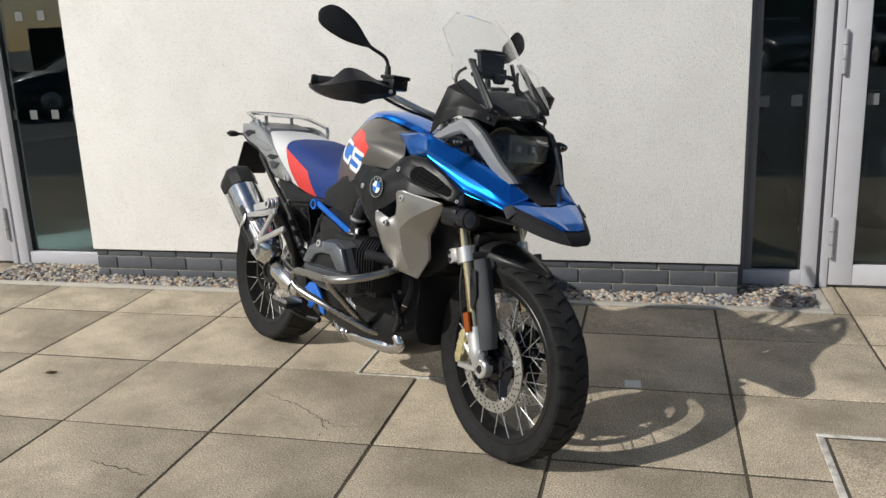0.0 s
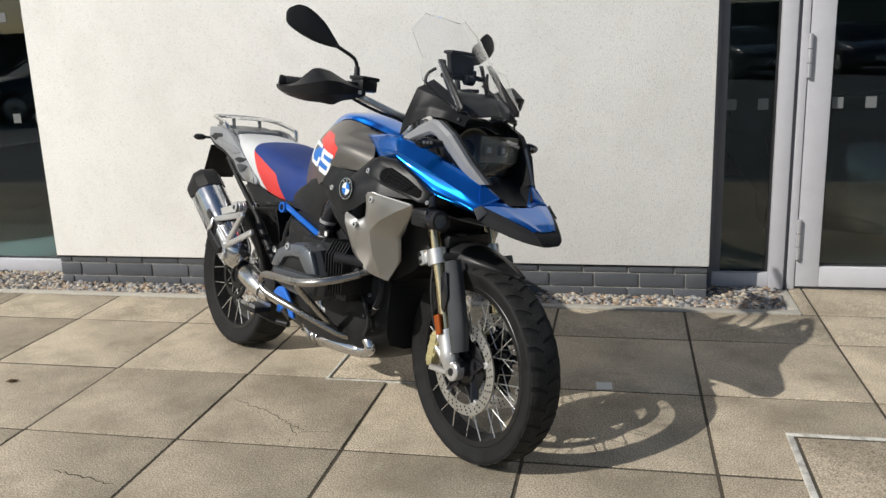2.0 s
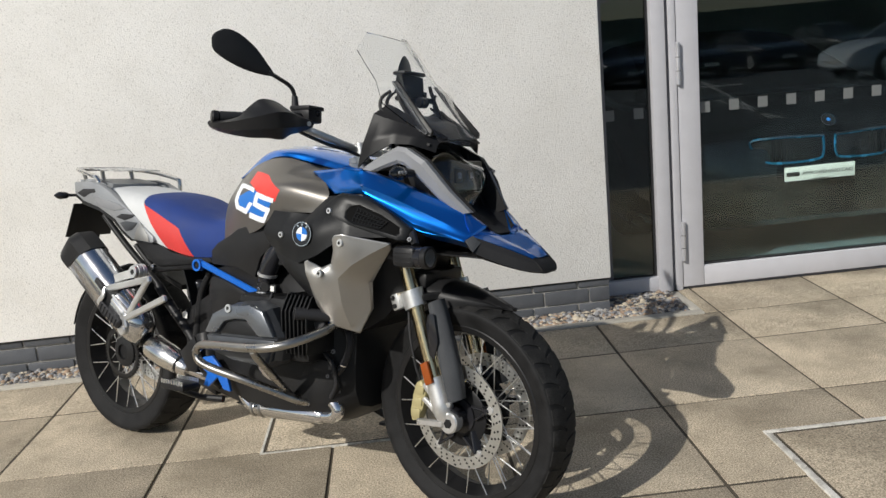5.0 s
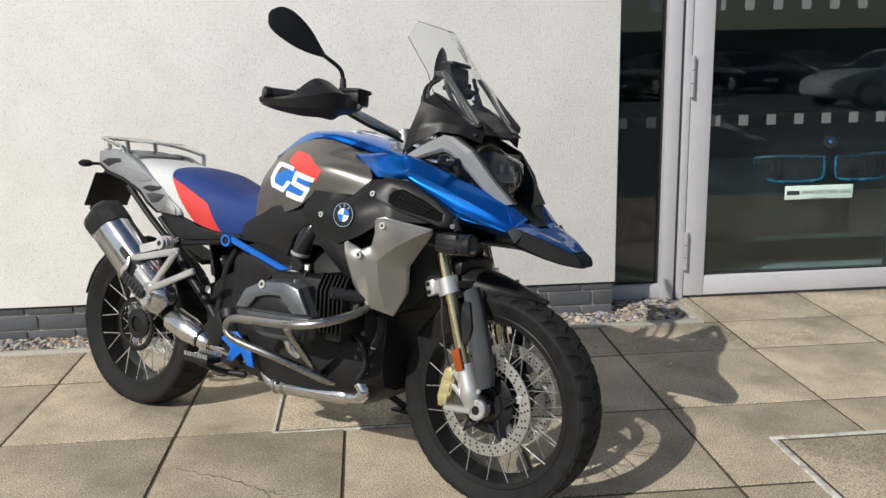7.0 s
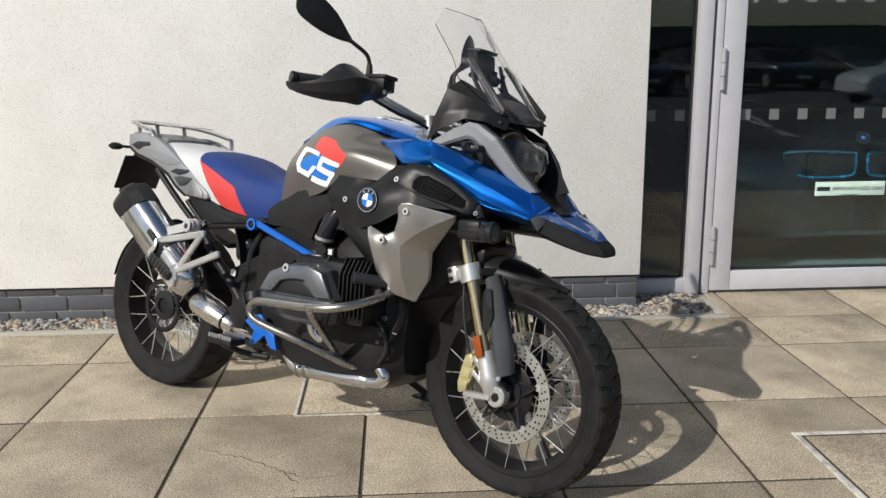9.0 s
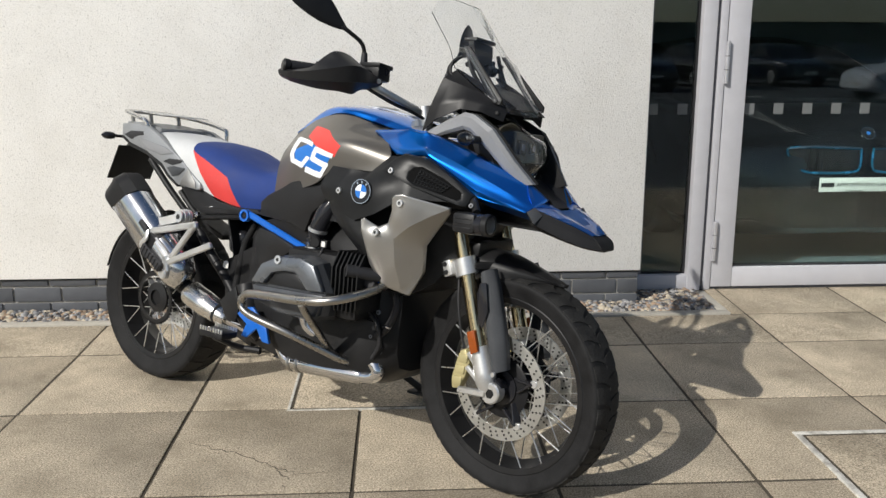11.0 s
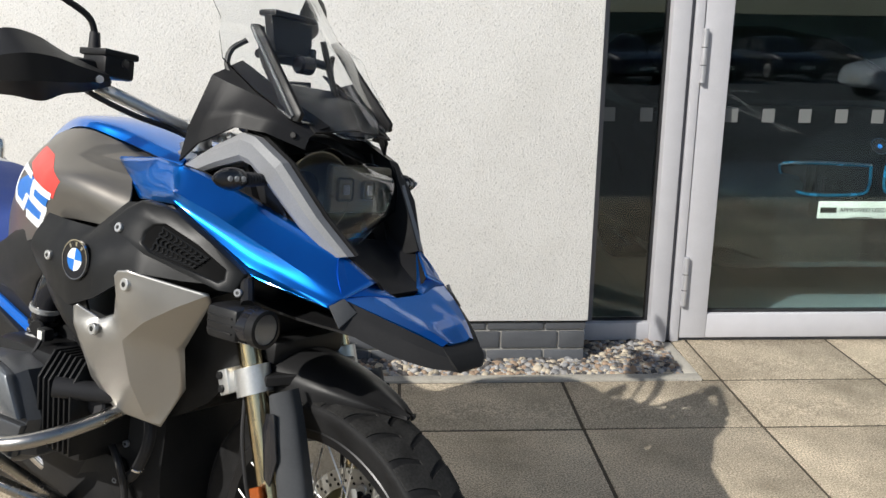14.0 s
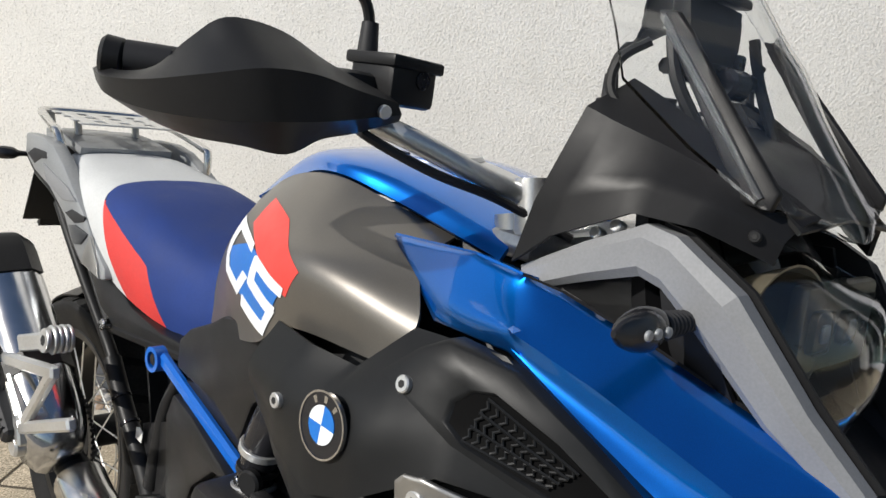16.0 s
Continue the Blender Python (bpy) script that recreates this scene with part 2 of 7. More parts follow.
def tube(pts, r, n=6, seg=10, bm=None, smooth=True, flat=1.0):
    """A round bar along pts; r may be a number or one radius a point of pts. flat squashes it sideways."""
    bm = bm or bmesh.new()
    P = spline(pts, n) if smooth else [Vector(p) for p in pts]
    R = r if isinstance(r, (list, tuple)) else [r, r]
    rings = []
    up = Vector((0.13, 0.21, 0.97))
    for i, p in enumerate(P):
        d = (P[min(i + 1, len(P) - 1)] - P[max(i - 1, 0)]).normalized()
        s = d.cross(up)
        s = s.normalized() if s.length > 1e-4 else d.orthogonal().normalized()
        w = s.cross(d).normalized()
        up = w
        f = i / (len(P) - 1) * (len(R) - 1)
        q = int(min(f, len(R) - 2))
        rr = R[q] + (R[q + 1] - R[q]) * (f - q)
        rings.append([bm.verts.new(p + s * (math.cos(a) * rr * flat) + w * (math.sin(a) * rr)) for a in [2 * math.pi * j / seg for j in range(seg)]])
    for a, b in zip(rings, rings[1:]):
        for j in range(seg):
            bm.faces.new((a[j], a[(j + 1) % seg], b[(j + 1) % seg], b[j]))
    bm.faces.new(rings[0][::-1])
    bm.faces.new(rings[-1])
    return bm


def lathe(profile, seg=48, bm=None, closed=True, m=None):
    """Turns a profile of (radius, along) round the y axis."""
    bm = bm or bmesh.new()
    rings = []
    for i in range(seg):
        a = 2 * math.pi * i / seg
        rings.append([bm.verts.new((r * math.cos(a), y, r * math.sin(a))) for r, y in profile])
    k = len(profile)
    for i in range(seg):
        a, b = rings[i], rings[(i + 1) % seg]
        for j in range(k if closed else k - 1):
            q = (j + 1) % k
            vs = [a[j], a[q], b[q], b[j]]
            bm.faces.new(vs)
    if m is not None:
        bmesh.ops.transform(bm, matrix=m, verts=[v for r in rings for v in r])
    return bm


def disc(r, y0, y1, bevel=0.002, seg=24, bm=None, m=None):
    """A short round bar along the y axis, closed at both ends."""
    bm = bm or bmesh.new()
    prof = [(r - bevel, y0), (r, y0 + bevel), (r, y1 - bevel), (r - bevel, y1)]
    rings = [[bm.verts.new((p[0] * math.cos(2 * math.pi * i / seg), p[1], p[0] * math.sin(2 * math.pi * i / seg))) for i in range(seg)] for p in prof]
    for a, b in zip(rings, rings[1:]):
        for j in range(seg):
            bm.faces.new((a[j], a[(j + 1) % seg], b[(j + 1) % seg], b[j]))
    bm.faces.new(rings[0][::-1])
    bm.faces.new(rings[-1])
    if m is not None:
        bmesh.ops.transform(bm, matrix=m, verts=[v for r in rings for v in r])
    return bm


def grid(rows, n=5, su=True, sv=True):
    """A finer net of points over a small net: smooth along rows (su) and across them (sv)."""
    def fill(r, s):
        if s:
            return spline(r, n)
        P = [Vector(p) for p in r]
        return [P[i].lerp(P[i + 1], j / n) for i in range(len(P) - 1) for j in range(n)] + [P[-1]]
    a = [fill(r, su) for r in rows]
    cols = [fill([r[i] for r in a], sv) for i in range(len(a[0]))]
    return [[c[j] for c in cols] for j in range(len(cols[0]))]


def shell(rows, thick=0.005, n=5, su=True, sv=True, bm=None, out=None):
    """A curved sheet of that thickness over a net of points. out: a point on the hollow side."""
    bm = bm or bmesh.new()
    G = grid(rows, n, su, sv)
    nu, nv = len(G[0]), len(G)
    N = []
    for j in range(nv):
        N.append([])
        for i in range(nu):
            du = G[j][min(i + 1, nu - 1)] - G[j][max(i - 1, 0)]
            dv = G[min(j + 1, nv - 1)][i] - G[max(j - 1, 0)][i]
            q = du.cross(dv)
            N[-1].append(q.normalized() if q.length > 1e-9 else Vector((0, 0, 0)))
    flip = 1
    if out is not None:
        c = G[nv // 2][nu // 2]
        flip = 1 if N[nv // 2][nu // 2].dot(Vector(out) - c) > 0 else -1
    A = [[bm.verts.new(p) for p in r] for r in G]
    B = [[bm.verts.new(G[j][i] + N[j][i] * thick * flip) for i in range(nu)] for j in range(nv)]
    for j in range(nv - 1):
        for i in range(nu - 1):
            bm.faces.new((A[j][i], A[j][i + 1], A[j + 1][i + 1], A[j + 1][i]))
            bm.faces.new((B[j][i], B[j + 1][i], B[j + 1][i + 1], B[j][i + 1]))
    for i in range(nu - 1):
        bm.faces.new((A[0][i], B[0][i], B[0][i + 1], A[0][i + 1]))
        bm.faces.new((A[-1][i], A[-1][i + 1], B[-1][i + 1], B[-1][i]))
    for j in range(nv - 1):
        bm.faces.new((A[j][0], A[j + 1][0], B[j + 1][0], B[j][0]))
        bm.faces.new((A[j][-1], B[j][-1], B[j + 1][-1], A[j + 1][-1]))
    return bm


def loft(rings, n=4, su=True, bm=None, caps=True, sr=True):
    """Skins closed rings of equal count, smooth round each ring (sr) and from ring to ring (su)."""
    bm = bm or bmesh.new()
    R = [spline(r, 3, closed=True) if sr else [Vector(p) for p in r] for r in rings]
    k = len(R[0])
    cols = []
    for i in range(k):
        c = [r[i] for r in R]
        cols.append(spline(c, n) if su and len(c) > 2 else [c[j].lerp(c[j + 1], q / n) for j in range(len(c) - 1) for q in range(n)] + [c[-1]])
    V = [[bm.verts.new(c[j]) for c in cols] for j in range(len(cols[0]))]
    for a, b in zip(V, V[1:]):
        for i in range(k):
            bm.faces.new((a[i], a[(i + 1) % k], b[(i + 1) % k], b[i]))
    if caps:
        bm.faces.new(V[0][::-1])
        bm.faces.new(V[-1])
    return bm


def slab(outline, d, bevel=0.0, bm=None, hull=None):
    """A flat piece: an outline of 3D points pushed along d, with its edges rounded off."""
    b2 = bmesh.new()
    vs = [b2.verts.new(p) for p in outline]
    f = b2.faces.new(vs)
    r = bmesh.ops.extrude_face_region(b2, geom=[f])
    bmesh.ops.translate(b2, vec=Vector(d), verts=[v for v in r["geom"] if isinstance(v, bmesh.types.BMVert)])
    if bevel:
        bmesh.ops.bevel(b2, geom=[e for e in b2.edges], offset=bevel, segments=2, affect='EDGES', profile=0.5, clamp_overlap=True)
    if bm is None:
        return b2
    me = bpy.data.meshes.new("tmp")
    b2.to_mesh(me)
    b2.free()
    bm.from_mesh(me)
    bpy.data.meshes.remove(me)
    return bm


def beam(a, b, w, h, bm=None, bevel=0.003):
    """A straight bar of section w by h from a to b."""
    a, b = Vector(a), Vector(b)
    d = b - a
    q = d.to_track_quat('X', 'Z').to_matrix().to_4x4()
    bm = bm or bmesh.new()
    return box(bm, 0, d.length, -w / 2, w / 2, -h / 2, h / 2, bevel, 1, Matrix.Translation(a) @ q)


def moved(bm, m):
    bmesh.ops.transform(bm, matrix=m, verts=bm.verts)
    return bm


def flipped(bm):
    """The same piece on the other side of the machine."""
    bmesh.ops.transform(bm, matrix=Matrix.Diagonal((1, -1, 1, 1)), verts=bm.verts)
    return bm


def toward(p, d):
    """A pose at p whose y axis points along d."""
    return Matrix.Translation(p) @ Vector(d).to_track_quat('Y', 'Z').to_matrix().to_4x4()


# ---- the building ----
def structure(name, bm, material, label, category, smooth=35):
    return tagged(ob_of(name, bm, material, smooth), label, category, kind="structure")


WL, DY = -3.565, 0.325        # the rendered wall's far end, and the depth of the glazing
structure("wall_render", boxed(WL, 0.020, 0.042, 0.42, 0.190, 4.2, 0.004), M_render, "white rough-rendered wall over a dark brick plinth", "wall")
structure("wall_plinth", boxed(WL + 0.006, 0.012, 0.066, 0.41, -0.1, 0.190), M_mortar, "mortar backing of the dark brick plinth", "wall")
# thin black strip added to draw the shadow line below the render
structure("wall_drip", boxed(WL, 0.019, 0.052, 0.10, 0.1815, 0.1905), M_gasket, "black strip painting the shadow line under the white render", "trim")
structure("wall_far_end", boxed(-9, -5.66, 0.042, 0.42, -0.1, 4.2, 0.004), M_render, "white rendered wall beyond the far door", "wall")
structure("wall_above_glazing", boxed(-5.66, WL, 0.16, 0.42, 2.6, 4.2), M_alu_dark, "dark grey panel above the glazed door", "wall")
structure("wall_above_door", boxed(0.02, 8, 0.16, 0.42, 2.6, 4.2), M_alu_dark, "dark grey panel above the glazed door", "wall")
structure("wall_near_end", boxed(5.2, 9, 0.042, 0.42, -0.1, 4.2, 0.004), M_render, "white rendered wall beyond the glazing", "wall")

structure("room_floor", boxed(-9, 9, 0.36, 9, -0.1, 0.035), M_floor_in, "grey tiled showroom floor behind the glass", "floor")
structure("room_ceiling", boxed(-9, 9, 0.42, 9, 3.2, 3.3), M_wall_in, "dark showroom ceiling", "ceiling")
structure("room_wall_back", boxed(-9, 9, 9, 9.2, -0.1, 3.3), M_wall_in, "dark back wall of the showroom", "wall")
structure("room_wall_side", boxed(-9.2, -9, 0.3, 9.2, -0.1, 3.3), M_wall_in, "dark side wall of the showroom", "wall")
structure("room_wall_end", boxed(9, 9.2, 0.3, 9.2, -0.1, 3.3), M_wall_in, "dark end wall of the showroom", "wall")
structure("room_lining", boxed(WL + 0.02, 0.0, 0.425, 0.50, -0.1, 3.2), M_wall_in, "inner lining of the rendered wall", "wall")


def pane(x0, x1, z0, z1, parent, y=DY):
    g = part("pane", boxed(x0, x1, y - 0.004, y + 0.004, z0, z1), M_glass, parent, "clear glass pane")
    g.visible_shadow = False
    return g


def film_dots(parent, xs, zs, y=DY):
    for z in zs:
        for x in xs:
            part("film_dot", boxed(x - 0.025, x + 0.025, y - 0.0065, y - 0.005, z - 0.027, z + 0.027), M_dot, parent)


def glazed_unit(x_wall, s, names, e=0.0):
    """A narrow fixed light and a glazed door, to the side s (+1 or -1) of a wall's end at x_wall."""
    def X(a, b):
        a, b = (q + (e if q > 0.08 else 0) for q in (a, b))
        return (x_wall + a, x_wall + b) if s > 0 else (x_wall - b, x_wall - a)
    win = tagged(new(names[0]), "narrow fixed window in a grey aluminium frame", "window", kind="structure")
    part("frame_strip", boxed(*X(0.0, 0.035), DY - 0.055, DY + 0.05, 0.02, 2.6, 0.002), M_alu_dark, win)
    part("frame_strip", boxed(*X(0.035, 0.078), DY - 0.02, DY + 0.05, 0.09, 2.56, 0.002), M_alu_dark, win)
    part("window_sill", boxed(*X(0.035, 0.312), DY - 0.045, DY + 0.05, 0.022, 0.098, 0.004), M_alu, win, "grey aluminium bottom rail")
    part("frame_strip", boxed(*X(0.035, 0.38), DY - 0.03, DY + 0.05, 2.52, 2.6, 0.003), M_alu, win)
    part("mullion", boxed(*X(0.312, 0.383), DY - 0.055, DY + 0.05, 0.018, 2.6, 0.004), M_alu, win, "grey aluminium mullion")
    part("seal", boxed(*X(0.300, 0.312), DY - 0.012, DY + 0.02, 0.098, 2.52), M_gasket, win)
    part("seal", boxed(*X(0.078, 0.300), DY - 0.012, DY + 0.02, 0.0975, 0.104), M_gasket, win)
    pane(*X(0.07, 0.304), 0.094, 2.53, win)
    film_dots(win, [x_wall + s * ((0.1 if not e else 0.118) + 0.15 * k) for k in range(2 if not e else 4)], [0.948, 1.524])
    jamb = tagged(new(names[1]), "grey aluminium door frame with a recessed dark gap", "door frame", kind="structure")
    part("jamb", boxed(*X(0.383, 0.402), DY - 0.03, DY + 0.05, 0.018, 2.6), M_alu_dark, jamb)
    part("jamb", boxed(*X(0.402, 0.437), DY - 0.05, DY + 0.05, 0.018, 2.6, 0.003), M_alu, jamb)
    part("threshold", boxed(*X(0.383, 1.75), DY - 0.02, DY + 0.09, -0.01, 0.026, 0.003), M_alu_dark, jamb)
    part("frame_strip", boxed(*X(0.437, 1.75), DY - 0.05, DY + 0.05, 2.5, 2.6, 0.003), M_alu, jamb)
    part("jamb", boxed(*X(1.70, 1.78), DY - 0.05, DY + 0.05, 0.018, 2.6, 0.003), M_alu, jamb)
    dr = tagged(new(names[2]), "closed glazed door in a pale grey aluminium frame", "door", kind="structure")
    part("stile", boxed(*X(0.441, 0.552), DY - 0.045, DY + 0.03, 0.032, 2.49, 0.004), M_alu, dr)
    part("stile", boxed(*X(1.585, 1.695), DY - 0.045, DY + 0.03, 0.032, 2.49, 0.004), M_alu, dr)
    part("rail", boxed(*X(0.552, 1.585), DY - 0.043, DY + 0.03, 0.032, 0.135, 0.004), M_alu, dr)
    part("rail", boxed(*X(0.552, 1.585), DY - 0.043, DY + 0.03, 2.38, 2.49, 0.004), M_alu, dr)
    for a in ((0.552, 0.557, 0.135, 2.38), (1.58, 1.585, 0.135, 2.38), (0.557, 1.58, 0.135, 0.142), (0.557, 1.58, 2.373, 2.38)):
        part("seal", boxed(*X(a[0], a[1]), DY - 0.02, DY + 0.02, a[2], a[3]), M_gasket, dr)
    pane(*X(0.555, 1.582), 0.138, 2.376, dr)
    film_dots(dr, [x_wall + s * (0.592 + e + 0.149 * k) for k in range(7)], [0.948, 1.524])
    for z in (0.175, 1.074, 2.05):
        h = part("hinge", disc(0.011, 0, 0.205, 0.002, 14, m=Matrix.Translation((x_wall + s * (0.442 + e), DY - 0.058, z)) @ Matrix.Rotation(radians(90), 4, 'X')), M_hinge, dr, "satin metal barrel hinge")
        for q in (0.066, 0.133):
            part("hinge_ring", disc(0.0114, 0, 0.003, 0.0005, 14, m=Matrix.Translation((x_wall + s * (0.442 + e), DY - 0.058, z + q)) @ Matrix.Rotation(radians(90), 4, 'X')), M_gasket, h)
    return win, jamb, dr


glazed_unit(0.022, 1, ("window_1", "trim_door_1", "door_1"))
glazed_unit(WL - 0.07, -1, ("window_2", "trim_door_2", "door_2"), 0.263)
structure("wall_reveal", boxed(WL - 0.07, WL, DY - 0.05, DY + 0.05, 0.03, 2.6), M_alu_dark, "dark frame strip beside the rendered wall", "trim")
win3 = tagged(new("window_3"), "tall showroom window beside the door", "window", kind="structure")
part("frame_strip", boxed(1.78, 5.2, DY - 0.045, DY + 0.05, 0.035, 0.14, 0.003), M_alu, win3)
part("frame_strip", boxed(1.78, 5.2, DY - 0.045, DY + 0.05, 2.5, 2.6, 0.003), M_alu, win3)
for q in (3.4, 5.12):
    part("mullion", boxed(q, q + 0.08, DY - 0.045, DY + 0.05, 0.14, 2.5, 0.003), M_alu, win3)
pane(1.78, 3.4, 0.14, 2.5, win3)
pane(3.48, 5.12, 0.14, 2.5, win3)


# ---- the motorcycle: x ahead, y to its left, z up, from the rear wheel's foot ----
HEADING, LEAN, STEER = -38.2, 8.5, 5.0
bike = thing("motorcycle", "blue, grey and silver adventure motorcycle leaning on its side stand", "motorcycle",
             pose(-2.051, -0.742, 0, 0, 0, HEADING) @ pose(0, 0, 0, -LEAN))


def body_form(p):
    """Bodywork: wider towards its sides and set forward on the wheelbase."""
    a, s = abs(p.y), (1 if p.y > 0 else -1)
    return Vector((0.988 * p.x + 0.150 * a + 0.026 * p.z + 0.041, s * (1.051 * a + min(a / 0.1, 1) * (0.037 - 0.024 * p.x)), 0.989 * p.z + 0.043 * a - 0.006 * p.x + 0.008))


def fork_form(p):
    """Fork: a steeper rake than the bodywork's drawing."""
    return Vector((p.x + 0.042 + 0.13 * (p.z - 0.297), p.y, p.z + 0.003 + 0.03 * (p.z - 0.3)))


def lamp_form(p):
    return Vector((p.x + 0.030, 0.030 + 1.15 * (p.y - 0.034), 0.985 + 1.1 * (p.z - 1.003)))


def tail_form(p):
    """Tail: drawn out towards the seat."""
    return Vector((p.x + 0.30 * max(0.0, p.x + 0.12), 1.05 * p.y, p.z + 0.012))


def rack_form(p):
    return Vector((p.x - 0.17 * max(0.0, p.x + 0.12), 1.06 * p.y, p.z + 0.014))


def seat_form(p):
    return Vector((p.x + 0.012, 1.10 * p.y, p.z + 0.010))


HEAD = Vector((1.15, 0, 0.95))
RAKE = Vector((-math.sin(radians(25)), 0, math.cos(radians(25))))
TURN_F = Matrix.Translation(HEAD) @ Matrix.Rotation(radians(-STEER), 4, RAKE) @ Matrix.Translation(-HEAD)


def bp(name, bm, material, label="", parent=None, smooth=35):
    return part(name, bm, material, parent or bike, label, smooth)


def pair(name, build, material, label="", smooth=35, turn=None):
    """The piece on the right side and its mirror image on the left."""
    made = []
    for side in (0, 1):
        b = build()
        if side:
            flipped(b)
        if turn is not None:
            moved(b, turn)
        made.append(bp(name, b, material, label, None, smooth))
    return made


def bolt(p, d, r, parent, material=None):
    """A round-headed socket bolt at p that faces along d."""
    m = toward(p, d)
    b = part("bolt", disc(r, -0.004, 0.0035, 0.0012, 16, m=m), material or M_cast, parent)
    part("socket", disc(r * 0.48, 0.002, 0.0040, 0.0003, 6, m=m), M_ink, b)
    return b


def wheel(name, at, R, sect, rim_r, rim_w, label, turn, blocks, n_spokes):
    m = (turn or Matrix()) @ Matrix.Translation(at)
    w = sect
    k = R - rim_r
    hub = bp(name, moved(lathe([(0.028, -0.062), (0.05, -0.058), (0.052, -0.04), (0.034, -0.03), (0.034, 0.03), (0.052, 0.04), (0.05, 0.058), (0.028, 0.062)], 32), m), M_rim, label)
    prof = [(rim_r - 0.004, -rim_w), (rim_r + 0.006, -rim_w - 0.004)]
    side = []
    for i in range(9):
        a = i / 8
        ang = a * math.pi / 2
        side.append((rim_r + 0.006 + (k - 0.006) * math.sin(ang) ** 0.82 * 1.0, -(rim_w + 0.004) - (w - rim_w - 0.004) * math.sin(min(1, a * 1.9) * math.pi / 2) if a < 0.53 else -w * math.cos((a - 0.53) / 0.47 * math.pi / 2) ** 0.62))
    side[-1] = (R, 0)
    prof = [prof[0]] + side
    prof = prof + [(r, -y) for r, y in prof[-2::-1]] + [(rim_r - 0.006, 0.0)]
    part("tyre", moved(lathe(prof, 96), m), M_tyre, hub, "black road tyre with slanted tread grooves", 50)
    # tread blocks that stand proud of the carcass, with slanted gaps between them
    tb = bmesh.new()
    crown = [(0.0 + w * 0.93 * q / 5, None) for q in range(6)]

    def rad(y):
        best = R
        for (r0, y0), (r1, y1) in zip(side, side[1:]):
            if abs(y1) <= abs(y) <= abs(y0) and y0 != y1:
                f = (abs(y) - abs(y1)) / (abs(y0) - abs(y1))
                best = r1 + (r0 - r1) * f
        return best
    for s in (-1, 1):
        for b in range(blocks):
            a0 = 2 * math.pi * (b + (0.5 if s > 0 else 0)) / blocks
            da = 2 * math.pi / blocks
            lo, hi = [], []
            for y, _ in crown:
                sl = (0.55 * (y / w) - 0.30 * (y / w) ** 2) * da * 1.2
                r = rad(y) + 0.0028
                gap = da * (0.085 + 0.05 * y / w)
                for dst, a in ((lo, a0 + sl + gap), (hi, a0 + sl + da - gap)):
                    dst.append((r * math.cos(a), s * y, r * math.sin(a)))
            mids = [[tuple(Vector(p).lerp(Vector(q), t) * (1 + 0.0006 * math.sin(math.pi * t))) for p, q in zip(lo, hi)] for t in (0, 0.33, 0.66, 1)]
            V = [[tb.verts.new(p) for p in r] for r in mids]
            U = [[tb.verts.new((p[0] * 0.985, p[1] * 0.985, p[2] * 0.985)) for p in r] for r in mids]
            for i in range(3):
                for j in range(len(crown) - 1):
                    tb.faces.new((V[i][j], V[i][j + 1], V[i + 1][j + 1], V[i + 1][j]))
            for i in range(3):
                for j in (0, len(crown) - 1):
                    tb.faces.new((V[i][j], V[i + 1][j], U[i + 1][j], U[i][j]))
            for j in range(len(crown) - 1):
                for i in (0, 3):
                    tb.faces.new((V[i][j], V[i][j + 1], U[i][j + 1], U[i][j]))
    tagged(part("tread", moved(tb, m), M_tread, hub, "worn tread blocks", 40), kind="stuff")
    part("rim", moved(lathe([(rim_r + 0.004, -rim_w - 0.006), (rim_r + 0.010, -rim_w - 0.002), (rim_r - 0.004, -rim_w + 0.006), (rim_r - 0.014, -rim_w * 0.5), (rim_r - 0.022, 0),
                             (rim_r - 0.014, rim_w * 0.5), (rim_r - 0.004, rim_w - 0.006), (rim_r + 0.010, rim_w + 0.002), (rim_r + 0.004, rim_w + 0.006),
                             (rim_r - 0.012, rim_w + 0.003), (rim_r - 0.020, rim_w * 0.5), (rim_r - 0.030, 0), (rim_r - 0.020, -rim_w * 0.5), (rim_r - 0.012, -rim_w - 0.003)], 96), m), M_rim, hub, "black wheel rim")
    for s in (-1, 1):
        for i in range(n_spokes):
            a = 2 * math.pi * (i + (0.25 if s > 0 else 0)) / n_spokes
            lean = (0.42 if i % 2 else -0.42)
            p0 = Vector((0.046 * math.cos(a + lean * 2.2), s * 0.047, 0.046 * math.sin(a + lean * 2.2)))
            p1 = Vector(((rim_r - 0.012) * math.cos(a), s * (rim_w - 0.002), (rim_r - 0.012) * math.sin(a)))
            part("spoke", moved(tube([p0, p1], 0.0018, 1, 6, smooth=False), m), M_spoke, hub)
    return hub, m


FW = Vector((1.522, 0, 0.314))
front, fm = wheel("front_wheel", FW, 0.312, 0.060, 0.250, 0.042, "black spoked front wheel with drilled brake discs", TURN_F, 34, 20)
RWH = Vector((-0.036, 0, 0.312))
rear, rm = wheel("rear_wheel", RWH, 0.309, 0.080, 0.232, 0.060, "black spoked rear wheel", None, 24, 20)


